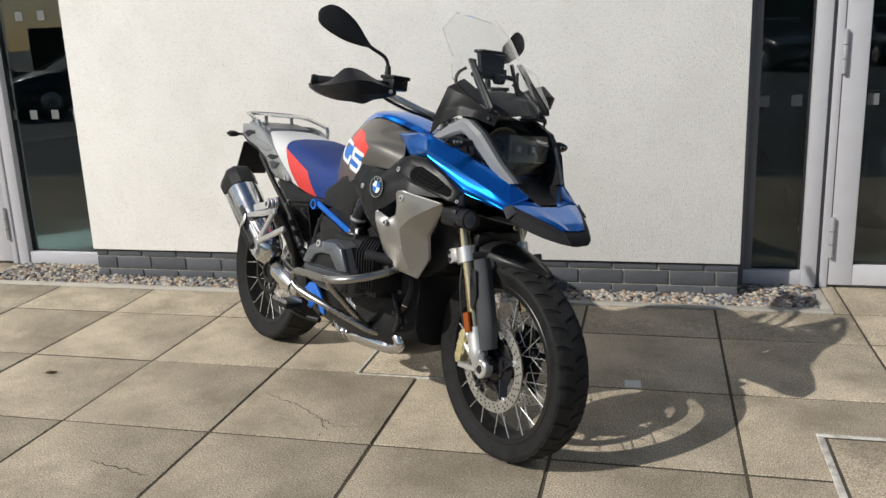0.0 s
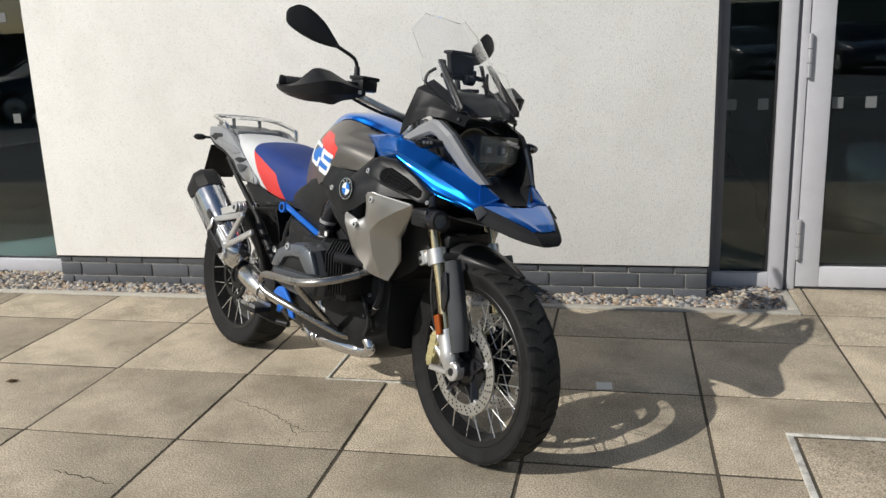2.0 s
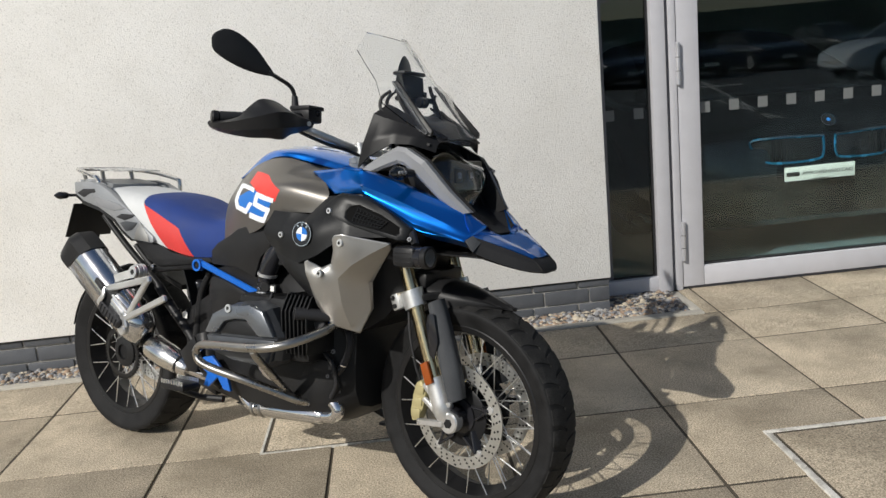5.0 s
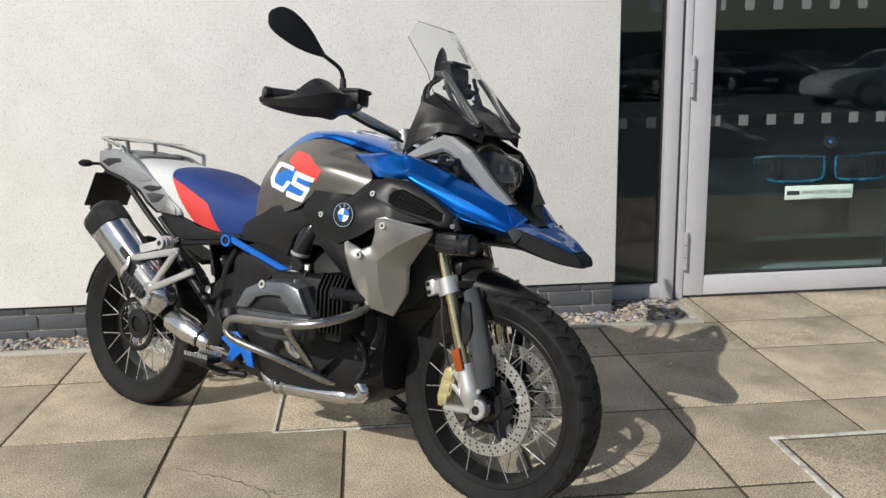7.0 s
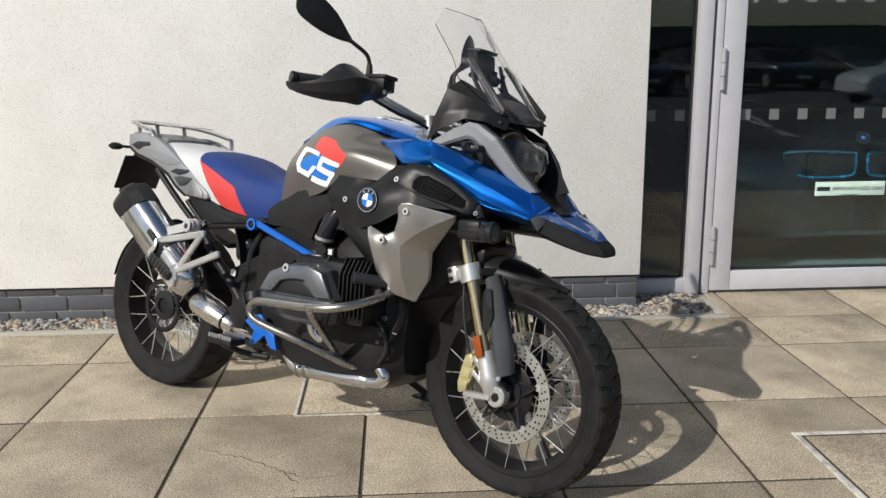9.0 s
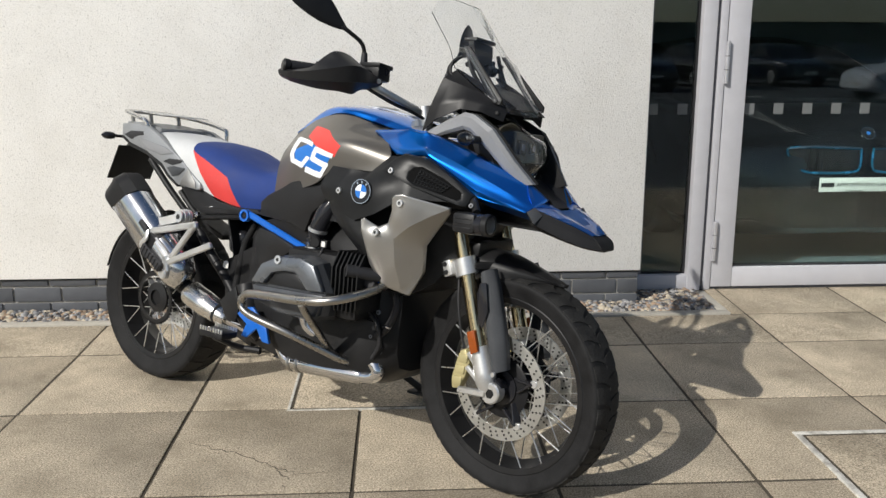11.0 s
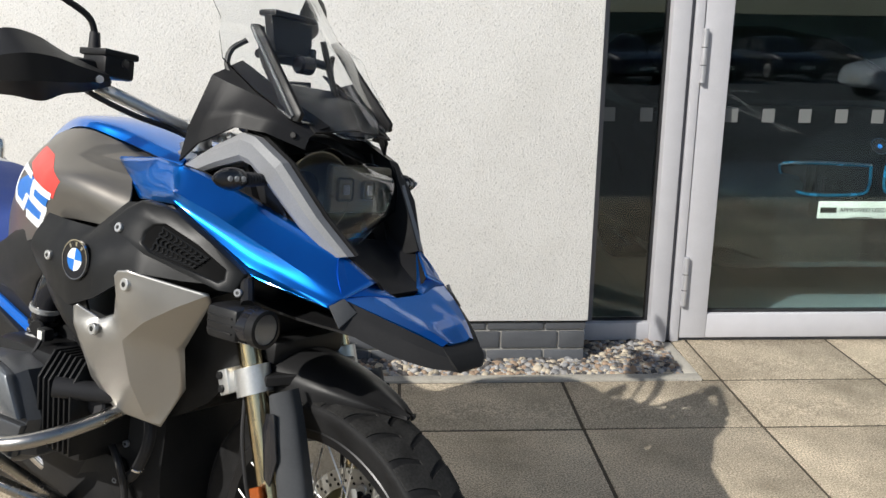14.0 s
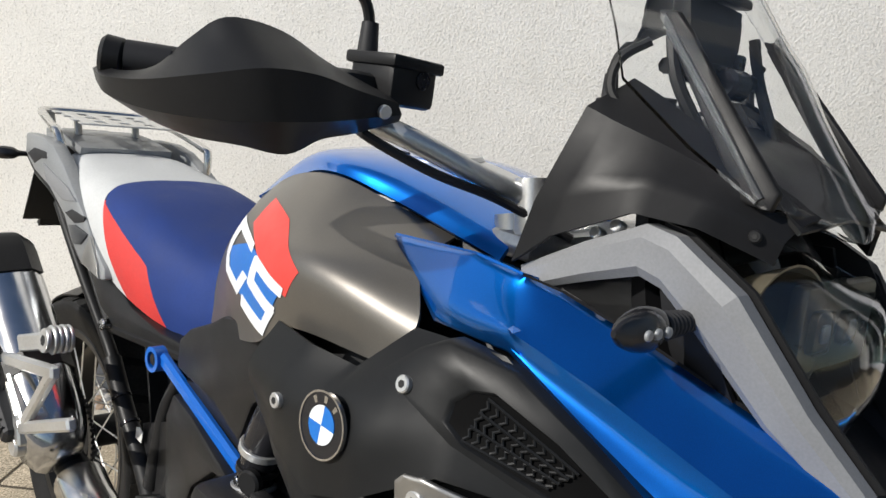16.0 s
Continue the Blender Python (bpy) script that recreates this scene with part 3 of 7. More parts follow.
def brake_disc(hub, m, y, r0, r1, carrier):
    part("brake_disc", moved(lathe([(r0, y - 0.0025), (r1, y - 0.0025), (r1, y + 0.0025), (r0, y + 0.0025)], 64), m), M_disc, hub, "drilled steel brake disc")
    h = bmesh.new()
    for q in range(36):
        for j in range(2 if q % 2 else 3):
            r = r0 + (r1 - r0) * (0.2 + 0.3 * j + (0.12 if q % 2 else 0))
            a = 2 * math.pi * (q + 0.22 * j) / 36
            disc(0.0034, -0.0033, 0.0033, 0.0002, 8, bm=h, m=Matrix.Translation((r * math.cos(a), y, r * math.sin(a))))
    tagged(part("drill_hole", moved(h, m), M_ink, hub), kind="stuff")
    hb = part("disc_carrier", moved(lathe([(0.03, y * 0.5), (0.052, y * 0.5), (0.052, y * 0.95), (0.03, y * 0.95)], 32), m), M_gloss, hub, "black disc carrier")
    part("carrier_plate", moved(lathe([(0.03, y * 0.70), (r0 * 0.72, y * 0.80), (r0 * 0.76, y * 0.84), (r0 * 0.72, y * 0.88), (0.03, y * 0.86)], 40), m), M_cowl, hub, "black carrier plate")
    for q in range(5):
        a = 2 * math.pi * q / 5 + 0.3
        arm = bmesh.new()
        for d in (-0.33, 0.33):
            beam((0.060 * math.cos(a + d), y * 0.86, 0.060 * math.sin(a + d)), ((r0 - 0.002) * math.cos(a), y, (r0 - 0.002) * math.sin(a)), 0.026, 0.008, arm, 0.002)
        part("carrier_arm", moved(arm, m), M_gloss, hub)
        part("bobbin", moved(disc(0.011, -0.006, 0.006, 0.0015, 16, m=Matrix.Translation(((r0 + 0.001) * math.cos(a), y, (r0 + 0.001) * math.sin(a)))), m), M_cast, hub, "silver disc bobbin")


for s in (-1, 1):
    brake_disc(front, fm, s * 0.068, 0.118, 0.1525, True)
part("axle_cap", moved(disc(0.030, -0.105, 0.105, 0.004, 28), fm), M_gloss, front)
brake_disc(rear, rm, 0.075, 0.10, 0.1375, True)
part("axle_end", moved(disc(0.036, -0.058, 0.058, 0.004, 24), rm), M_cowl, rear)
bk = bmesh.new()
for q in range(48):
    a = 2 * math.pi * q / 48
    beam((0.096 * math.cos(a), -0.066, 0.096 * math.sin(a)), (0.104 * math.cos(a), -0.066, 0.104 * math.sin(a)), 0.008, 0.006, bk, 0)
lathe([(0.084, -0.070), (0.097, -0.070), (0.097, -0.062), (0.084, -0.062)], 48, bk)
part("sensor_ring", moved(bk, rm), M_rim, rear, "toothed black hub ring")
part("hub_flange", moved(lathe([(0.03, -0.066), (0.058, -0.060), (0.058, -0.052), (0.03, -0.05)], 40), rm), M_engine, rear)

# front fork
FORM[0] = fork_form
for s in (-1, 1):
    y = s * 0.105
    leg = bp("fork_leg", moved(tube([(1.418, y, 0.40), (1.185, y, 0.915)], 0.0205, 2, 20, smooth=False), TURN_F), M_gold, "gold fork tube in a silver clamp")
    part("slider", moved(tube([(1.468, y * 0.97, 0.292), (1.448, y, 0.336), (1.41, y, 0.418)], [0.019, 0.030, 0.027], 4, 18), TURN_F), M_cast, leg, "silver cast fork foot")
    part("axle_lug", moved(disc(0.030, -0.017, 0.017, 0.004, 24, m=Matrix.Translation((1.482, y, 0.302))), TURN_F), M_cast, leg)
    part("axle_bolt", moved(disc(0.0145, -0.019, 0.019, 0.002, 6, m=Matrix.Translation((1.482, y, 0.302))), TURN_F), M_engine, leg)
    cl = part("clamp", moved(tube([(1.323, y, 0.608), (1.303, y, 0.653)], 0.0315, 1, 24, smooth=False), TURN_F), M_cast, leg, "silver fork clamp")
    part("clamp_lug", moved(boxed(-0.014, 0.014, -0.022, 0.022, -0.023, 0.023, 0.004, m=Matrix.Translation((1.272, y + s * 0.012, 0.622)) @ Matrix.Rotation(radians(-25), 4, 'Y')), TURN_F), M_cast, cl)
    for dz in (-0.011, 0.011):
        bm_ = disc(0.0068, -0.004, 0.004, 0.001, 12, m=toward((1.268 - dz * 0.45, y + s * 0.035, 0.622 + dz), (0, s, 0)))
        part("clamp_bolt", moved(bm_, TURN_F), M_engine, cl)
    part("reflector", moved(boxed(-0.013, 0.013, -0.006, 0.006, -0.032, 0.032, 0.003, m=Matrix.Translation((1.405, y + s * 0.030, 0.436)) @ Matrix.Rotation(radians(-25), 4, 'Y')), TURN_F), M_amber, leg, "amber side reflector")

    def guard():
        rows = []
        for t, wd in ((0, 0.020), (0.18, 0.030), (0.5, 0.036), (0.8, 0.036), (1, 0.026)):
            cx, cz = 1.375 + 0.10 * t, 0.615 - 0.265 * t
            rows.append([(cx + 0.004 - 0.3 * wd, y + s * 0.002, cz + 0.004), (cx + 0.010, y + s * (0.020 + 0.2 * wd), cz + 0.010), (cx + 0.014 + wd * 0.4, y + s * 0.026, cz + 0.018),
                         (cx + 0.022 + wd * 0.7, y + s * 0.006, cz + 0.024), (cx + 0.018 + wd * 0.7, y - s * 0.02, cz + 0.022)])
        return moved(shell(rows, 0.005, 4, out=(1.42, y - s * 0.1, 0.45)), TURN_F)
    g = part("fork_guard", guard(), M_lipgrey, leg, "dark grey fork guard")
    inset = [(1.396, y + s * 0.031, 0.600), (1.416, y + s * 0.032, 0.604), (1.440, y + s * 0.033, 0.530), (1.432, y + s * 0.033, 0.480), (1.414, y + s * 0.032, 0.490), (1.392, y + s * 0.031, 0.570)]
    part("guard_inset", moved(slab(inset, (0, s * 0.004, 0), 0.0015), TURN_F), M_gloss, g)
    part("guard_bolt", moved(disc(0.007, -0.004, 0.004, 0.001, 12, m=toward((1.492, y + s * 0.032, 0.362), (0, s, 0))), TURN_F), M_cast, g)
    # brake caliper behind the leg
    cal = bmesh.new()
    ctr = fm.inverted() @ (TURN_F @ Vector((1.362, y, 0.345)))
    out_l = [(1.378, y, 0.408), (1.398, y, 0.372), (1.392, y, 0.330), (1.378, y, 0.292), (1.352, y, 0.285), (1.344, y, 0.315), (1.350, y, 0.365), (1.358, y, 0.400)]
    slab([(p[0] - 0.004, p[1] - s * 0.016, p[2]) for p in out_l], (0, s * 0.032, 0), 0.007, cal)
    c_ob = part("caliper", moved(cal, TURN_F), M_caliper, leg, "gold painted brake caliper")
    ribs = bmesh.new()
    for q in range(3):
        box(ribs, -0.016, 0.016, -0.003, 0.003, -0.012, 0.012, 0.0025, 2, Matrix.Translation((1.372 - 0.004 * q, y + s * 0.017, 0.380 - 0.033 * q)))
    part("caliper_rib", moved(ribs, TURN_F), M_caliper, c_ob)
    br_ = bmesh.new()
    beam((1.468, y + s * 0.016, 0.298), (1.372, y + s * 0.016, 0.290), 0.014, 0.018, br_)
    beam((1.448, y + s * 0.014, 0.345), (1.385, y + s * 0.014, 0.400), 0.014, 0.014, br_)
    beam((1.466, y + s * 0.016, 0.308), (1.388, y + s * 0.016, 0.360), 0.012, 0.013, br_)
    part("caliper_bracket", moved(br_, TURN_F), M_cast, leg, "silver caliper bracket")
    part("brake_hose", moved(tube([(1.362, y + s * 0.005, 0.405), (1.345, y + s * 0.012, 0.45), (1.318, y + s * 0.012, 0.53), (1.295, y, 0.60), (1.25, y * 0.8, 0.70)], 0.0038, 6, 8), TURN_F), M_gasket, leg, "thin black brake hose")


def mudguard():
    rows = []
    for x, z, w, d in ((1.330, 0.690, 0.074, 0.055), (1.40, 0.694, 0.080, 0.066), (1.48, 0.682, 0.080, 0.066), (1.545, 0.660, 0.066, 0.044), (1.60, 0.636, 0.042, 0.020), (1.645, 0.616, 0.012, 0.004)):
        c = 0.03 * max(0, x - 1.33) / 0.31 - 0.012
        rows.append([(x - 0.012, c - w, z - d), (x, c - w * 0.94, z - d * 0.45), (x, c - w * 0.55, z - 0.008), (x, c, z), (x, c + w * 0.55, z - 0.008), (x, c + w * 0.94, z - d * 0.45), (x - 0.012, c + w, z - d)])
    return shell(rows, 0.004, 4, out=(1.45, 0, 0.4))


FORM[0] = None
fender = bp("front_fender", mudguard(), M_plastic, "black plastic front mudguard")
FORM[0] = fork_form
for s in (-1, 1):
    part("fender_bridge", moved(beam((1.335, s * 0.10, 0.635), (1.37, s * 0.055, 0.64), 0.03, 0.02), TURN_F), M_plastic, fender)
bp("fork_bridge", moved(boxed(1.245, 1.335, -0.085, 0.085, 0.655, 0.70, 0.012), TURN_F), M_engine, "black fork bridge")
bp("front_frame_tube", tube([(1.23, 0, 0.66), (1.10, 0.0, 0.60), (0.95, 0, 0.55)], 0.035, 4, 14), M_engine)

# engine, gearbox and swing arm
FORM[0] = body_form
bp("engine_block", loft([[(0.52, -0.13, 0.27), (0.52, -0.14, 0.5), (0.52, -0.1, 0.66), (0.52, 0.1, 0.66), (0.52, 0.14, 0.5), (0.52, 0.13, 0.27)],
                         [(0.80, -0.16, 0.24), (0.80, -0.17, 0.5), (0.80, -0.13, 0.70), (0.80, 0.13, 0.70), (0.80, 0.17, 0.5), (0.80, 0.16, 0.24)],
                         [(1.05, -0.15, 0.25), (1.05, -0.17, 0.48), (1.05, -0.12, 0.70), (1.05, 0.12, 0.70), (1.05, 0.17, 0.48), (1.05, 0.15, 0.25)],
                         [(1.14, -0.10, 0.30), (1.14, -0.12, 0.48), (1.14, -0.09, 0.62), (1.14, 0.09, 0.62), (1.14, 0.12, 0.48), (1.14, 0.10, 0.30)]], 3), M_engine, "dark engine block")
bp("skid_plate", shell([[(0.66, -0.15, 0.245), (0.66, 0, 0.235), (0.66, 0.15, 0.245)], [(0.95, -0.14, 0.225), (0.95, 0, 0.21), (0.95, 0.14, 0.225)], [(1.06, -0.12, 0.242), (1.07, 0, 0.23), (1.06, 0.12, 0.242)], [(1.13, -0.11, 0.30), (1.14, 0, 0.29), (1.13, 0.11, 0.30)]], 0.004, 4, out=(0.9, 0, 0.5)), M_sump, "bent metal sump guard")
bp("radiator_shroud", loft([[(1.08, -0.15, 0.50), (1.08, -0.17, 0.80), (1.08, 0.17, 0.80), (1.08, 0.15, 0.50)], [(1.24, -0.11, 0.58), (1.24, -0.15, 0.83), (1.24, 0.15, 0.83), (1.24, 0.11, 0.58)], [(1.34, -0.06, 0.74), (1.38, -0.11, 0.84), (1.38, 0.11, 0.84), (1.34, 0.06, 0.74)]], 3, sr=False), M_engine)


def cylinder():
    b = bmesh.new()
    box(b, 0.77, 1.06, -0.25, -0.12, 0.44, 0.63, 0.02, 2)
    return b


cyls = pair("cylinder", cylinder, M_engine, "black finned cylinder")
for o, s in zip(cyls, (-1, 1)):
    for q in range(7):
        x = 0.985 + 0.0155 * q
        part("fin", slab([(x, s * 0.15, 0.475), (x, s * 0.285, 0.475), (x, s * 0.29, 0.60), (x, s * 0.26, 0.645), (x, s * 0.15, 0.645)], (0.005, 0, 0), 0.001), M_engine, o)


HC = ((0.690, 0.500), (0.735, 0.575), (0.802, 0.606), (0.892, 0.616), (0.948, 0.602), (1.000, 0.522), (0.985, 0.450), (0.940, 0.425), (0.800, 0.430), (0.710, 0.455))


def headcover():
    ring = lambda y, k: [(0.85 + (x - 0.85) * k, y, 0.52 + (z - 0.52) * k) for x, z in HC]
    return loft([ring(-0.20, 1.0), ring(-0.285, 1.0), ring(-0.308, 0.93)], 1, False, sr=False)


heads = pair("cylinder_head_cover", headcover, M_headcov, "dark graphite cylinder head cover", smooth=20)
for o, s in zip(heads, (-1, 1)):
    arch = ((0.700, 0.512), (0.738, 0.573), (0.803, 0.602), (0.891, 0.611), (0.943, 0.597), (0.988, 0.524), (0.925, 0.520), (0.876, 0.566), (0.828, 0.563), (0.785, 0.552), (0.752, 0.514))
    part("cover_arch", slab([(x, s * 0.300, z) for x, z in arch], (0, s * 0.026, 0), 0.007), M_cover, o, "satin graphite arch", 25)
    out_l = ((0.758, 0.514), (0.788, 0.548), (0.830, 0.558), (0.874, 0.560), (0.918, 0.518))
    part("cover_inset", slab([(x, s * 0.300, z) for x, z in out_l], (0, s * 0.014, 0), 0.003), M_plastic, o, "black cover plate")
    bar = ((0.702, 0.505), (0.750, 0.507), (0.920, 0.513), (0.990, 0.515), (0.965, 0.447), (0.862, 0.437), (0.795, 0.443), (0.722, 0.458))
    part("cover_plate", slab([(x, s * 0.300, z) for x, z in bar], (0, s * 0.020, 0), 0.006), M_headcov, o, "", 25)
    bolt((0.808, s * 0.3265, 0.594), (0, s, 0.15), 0.013, o)
    bolt((0.745, s * 0.290, 0.462), (0, s, 0), 0.009, o)
    part("plug_cap", disc(0.019, 0, 0.05, 0.004, 16, m=toward((1.085, s * 0.20, 0.560), (0.25, s, 0.1))), M_gasket, o)
    part("cap_ring", disc(0.0225, 0.018, 0.024, 0.001, 16, m=toward((1.085, s * 0.20, 0.560), (0.25, s, 0.1))), M_bluef, o)
    FORM[0] = None
    th = part("throttle_body", tube([(0.912, s * 0.208, 0.585), (0.908, s * 0.209, 0.612), (0.900, s * 0.210, 0.632), (0.906, s * 0.209, 0.660), (0.912, s * 0.208, 0.690), (0.934, s * 0.200, 0.745), (0.965, s * 0.180, 0.800)], [0.022, 0.022, 0.026, 0.024, 0.028, 0.031, 0.026], 4, 20), M_gloss, o)
    for x, z, d in ((0.9005, 0.632, (-0.1, 0, 1)), (0.9125, 0.689, (0.25, 0, 1))):
        part("hose_clip", disc(0.0305, -0.005, 0.005, 0.001, 24, m=toward((x, s * 0.2095, z), d)), M_cast, th, "bright hose clip")
    part("throttle_body_ring", disc(0.0285, -0.004, 0.004, 0.001, 24, m=toward((0.906, s * 0.2095, 0.660), (0.1, 0, 1))), M_engine, th)
    part("throttle_cam", disc(0.017, 0.0, 0.014, 0.003, 18, m=toward((0.928, s * 0.228, 0.655), (0.3, s, 0))), M_engine, th)
    bolt((0.902, s * 0.236, 0.646), (-0.1, s, 0), 0.006, th, M_chrome)
    bolt((0.927, s * 0.232, 0.592), (0, s, 0), 0.008, o, M_chrome)
    FORM[0] = body_form
    part("sensor_plug", boxed(0.893, 0.920, s * 0.228 - 0.011, s * 0.228 + 0.011, 0.640, 0.664, 0.004), M_plastic, th)
    part("plug_tag", boxed(0.900, 0.914, s * 0.2395 - 0.0008, s * 0.2395 + 0.0008, 0.644, 0.660, 0.0), M_paper, th)
    part("plug_wire", tube([(0.905, s * 0.235, 0.642), (0.900, s * 0.245, 0.618), (0.870, s * 0.235, 0.605)], 0.004, 4, 8), M_gasket, th)

blk_e = [q for q in bike.children if q.name.startswith("engine_block")][0]
for s in (-1, 1):
    for x, y, z, r in ((1.085, 0.165, 0.470, 0.007), (1.105, 0.155, 0.425, 0.006), (1.070, 0.172, 0.395, 0.006), (1.098, 0.155, 0.350, 0.007), (0.985, 0.175, 0.330, 0.006), (0.900, 0.176, 0.345, 0.006), (0.800, 0.176, 0.355, 0.007), (1.02, 0.176, 0.405, 0.005), (0.94, 0.178, 0.420, 0.005)):
        bolt((x, s * y, z), (0.2, s, 0), r, blk_e, M_frame)
    part("engine_hose", tube([(1.12, s * 0.15, 0.56), (1.15, s * 0.165, 0.50), (1.125, s * 0.17, 0.43), (1.09, s * 0.17, 0.40)], 0.011, 5, 10), M_gasket, blk_e)
    part("engine_hose", tube([(1.06, s * 0.18, 0.47), (1.10, s * 0.19, 0.44), (1.11, s * 0.18, 0.38), (1.08, s * 0.17, 0.33)], 0.007, 5, 10), M_gasket, blk_e)
    part("hose_band", disc(0.0125, -0.003, 0.003, 0.0008, 14, m=toward((1.128, s * 0.170, 0.436), (-0.4, 0, -1))), M_chrome, blk_e)
    part("front_cover", slab([(1.00, s * 0.172, 0.30), (0.97, s * 0.176, 0.38), (1.02, s * 0.176, 0.45), (1.09, s * 0.166, 0.44), (1.11, s * 0.15, 0.36), (1.07, s * 0.155, 0.29)], (0, s * 0.010, 0), 0.003), M_engine, blk_e)
bp("gearbox", loft([[(0.36, -0.09, 0.28), (0.36, -0.10, 0.52), (0.36, 0.10, 0.52), (0.36, 0.09, 0.28)], [(0.54, -0.13, 0.25), (0.54, -0.14, 0.60), (0.54, 0.14, 0.60), (0.54, 0.13, 0.25)]], 2, sr=False), M_engine)
bp("airbox_cover", loft([[(0.56, -0.12, 0.56), (0.56, -0.15, 0.68), (0.56, 0.15, 0.68), (0.56, 0.12, 0.56)], [(0.80, -0.15, 0.60), (0.80, -0.19, 0.74), (0.80, 0.19, 0.74), (0.80, 0.15, 0.60)]], 2, sr=False), M_engine)


def sidecover():
    o = [(0.57, 0.50), (0.55, 0.62), (0.57, 0.662), (0.64, 0.652), (0.74, 0.622), (0.79, 0.605), (0.72, 0.60), (0.66, 0.55), (0.62, 0.45)]
    return slab([(x, -0.165 - 0.10 * (x - 0.55), z) for x, z in o], (0, 0.03, 0), 0.006)


pair("engine_side_cover", sidecover, M_plastic, "black plastic engine side cover")


def filter_cover():
    o = [(0.560, 0.700), (0.560, 0.745), (0.595, 0.772), (0.66, 0.800), (0.70, 0.822), (0.805, 0.845), (0.92, 0.850), (0.90, 0.800), (0.855, 0.770), (0.812, 0.735), (0.785, 0.672), (0.70, 0.695)]
    return slab([(x, -0.155 - 0.13 * (x - 0.53), z) for x, z in o], (0, 0.03, 0), 0.006)


pair("intake_cover", filter_cover, M_plastic, "black plastic cover under the tank")

# swing arm and shaft, on the left; rear brake side stays open on the right
bp("swing_arm", tube([(0.48, 0.10, 0.36), (0.30, 0.11, 0.345), (0.06, 0.105, 0.32), (-0.09, 0.10, 0.312)], [0.06, 0.055, 0.05, 0.065], 5, 14), M_engine, "dark single-sided swing arm")
FORM[0] = None
bp("final_drive", disc(0.075, 0.05, 0.13, 0.02, 28, m=Matrix.Translation(RWH)), M_engine)
bp("rear_fender", shell([[(RWH.x + 0.336 * math.cos(radians(a)), y, RWH.z + 0.336 * math.sin(radians(a)) - (0.02 if y else 0)) for y in (-0.065, 0, 0.065)] for a in (95, 115, 135, 150, 163)], 0.004, 4, out=RWH), M_plastic, "black hugger over the rear wheel")
bp("fender_stay", beam((0.05, 0.02, 0.66), (0.28, 0.02, 0.58), 0.10, 0.02), M_plastic)

FORM[0] = body_form
# ---- bodywork ----
FORM[0] = None
BROWN = [[(0.729, -0.126, 0.982), (0.838, -0.153, 1.027), (0.949, -0.168, 1.044), (1.036, -0.150, 1.026), (1.122, -0.128, 1.003)],
         [(0.694, -0.140, 0.930), (0.820, -0.196, 0.975), (0.945, -0.225, 0.992), (1.045, -0.228, 0.984), (1.140, -0.190, 0.982)],
         [(0.668, -0.149, 0.868), (0.795, -0.208, 0.912), (0.920, -0.246, 0.940), (1.030, -0.263, 0.952), (1.190, -0.234, 0.932)],
         [(0.655, -0.149, 0.775), (0.790, -0.196, 0.800), (0.915, -0.236, 0.832), (1.010, -0.256, 0.880), (1.156, -0.247, 0.884)]]
browns = pair("tank_side_panel", lambda: shell(BROWN, 0.005, 6, out=(0.9, 0, 0.9)), M_brown, "satin warm grey tank side panel")
FORM[0] = body_form
bp("tank_top", shell([[(x, s * y, z) for x, y, z in r] for s, r in (
    (-1, [(0.645, 0.100, 0.982), (0.78, 0.130, 1.034), (0.87, 0.146, 1.050), (0.96, 0.130, 1.034), (1.13, 0.125, 1.000)]),
    (-1, [(0.640, 0.085, 0.990), (0.77, 0.112, 1.058), (0.87, 0.128, 1.068), (0.98, 0.112, 1.052), (1.13, 0.105, 1.020)]),
    (-1, [(0.630, 0.045, 0.996), (0.755, 0.060, 1.068), (0.87, 0.065, 1.080), (1.0, 0.060, 1.066), (1.12, 0.055, 1.040)]),
    (1, [(0.626, 0.0, 0.998), (0.75, 0.0, 1.074), (0.87, 0.0, 1.080), (1.0, 0.0, 1.066), (1.12, 0.0, 1.044)]),
    (1, [(0.630, 0.045, 0.996), (0.755, 0.060, 1.068), (0.87, 0.065, 1.080), (1.0, 0.060, 1.066), (1.12, 0.055, 1.040)]),
    (1, [(0.640, 0.085, 0.990), (0.77, 0.112, 1.058), (0.87, 0.128, 1.068), (0.98, 0.112, 1.052), (1.13, 0.105, 1.020)]),
    (1, [(0.645, 0.100, 0.982), (0.78, 0.130, 1.034), (0.87, 0.146, 1.050), (0.96, 0.130, 1.034), (1.13, 0.125, 1.000)]))], 0.005, 5, out=(0.9, 0, 0.8)), M_blue, "gloss metallic blue tank top")
bp("filler_cap", disc(0.045, 0, 0.012, 0.004, 32, m=toward((0.90, 0, 1.076), (0, 0, 1))), M_cast, "silver fuel filler cap")
bp("tank_strip", shell([[(0.80, -0.030, 1.084), (0.92, -0.034, 1.080), (1.04, -0.03, 1.062)], [(0.80, 0.030, 1.084), (0.92, 0.034, 1.080), (1.04, 0.03, 1.062)]], 0.004, 4, out=(0.9, 0, 1.3)), M_cast)
bp("tank_rear", shell([[(0.590 + 0.8 * q, -0.122 + 0.5 * q, z - 0.02), (0.562 + q, -0.06, z), (0.554 + q, 0, z + 0.004), (0.562 + q, 0.06, z), (0.590 + 0.8 * q, 0.122 - 0.5 * q, z - 0.02)] for z, q in ((0.79, 0.0), (0.86, 0.0), (0.925, 0.015), (0.988, 0.055))], 0.005, 4, out=(0.9, 0, 0.9)), M_brown)
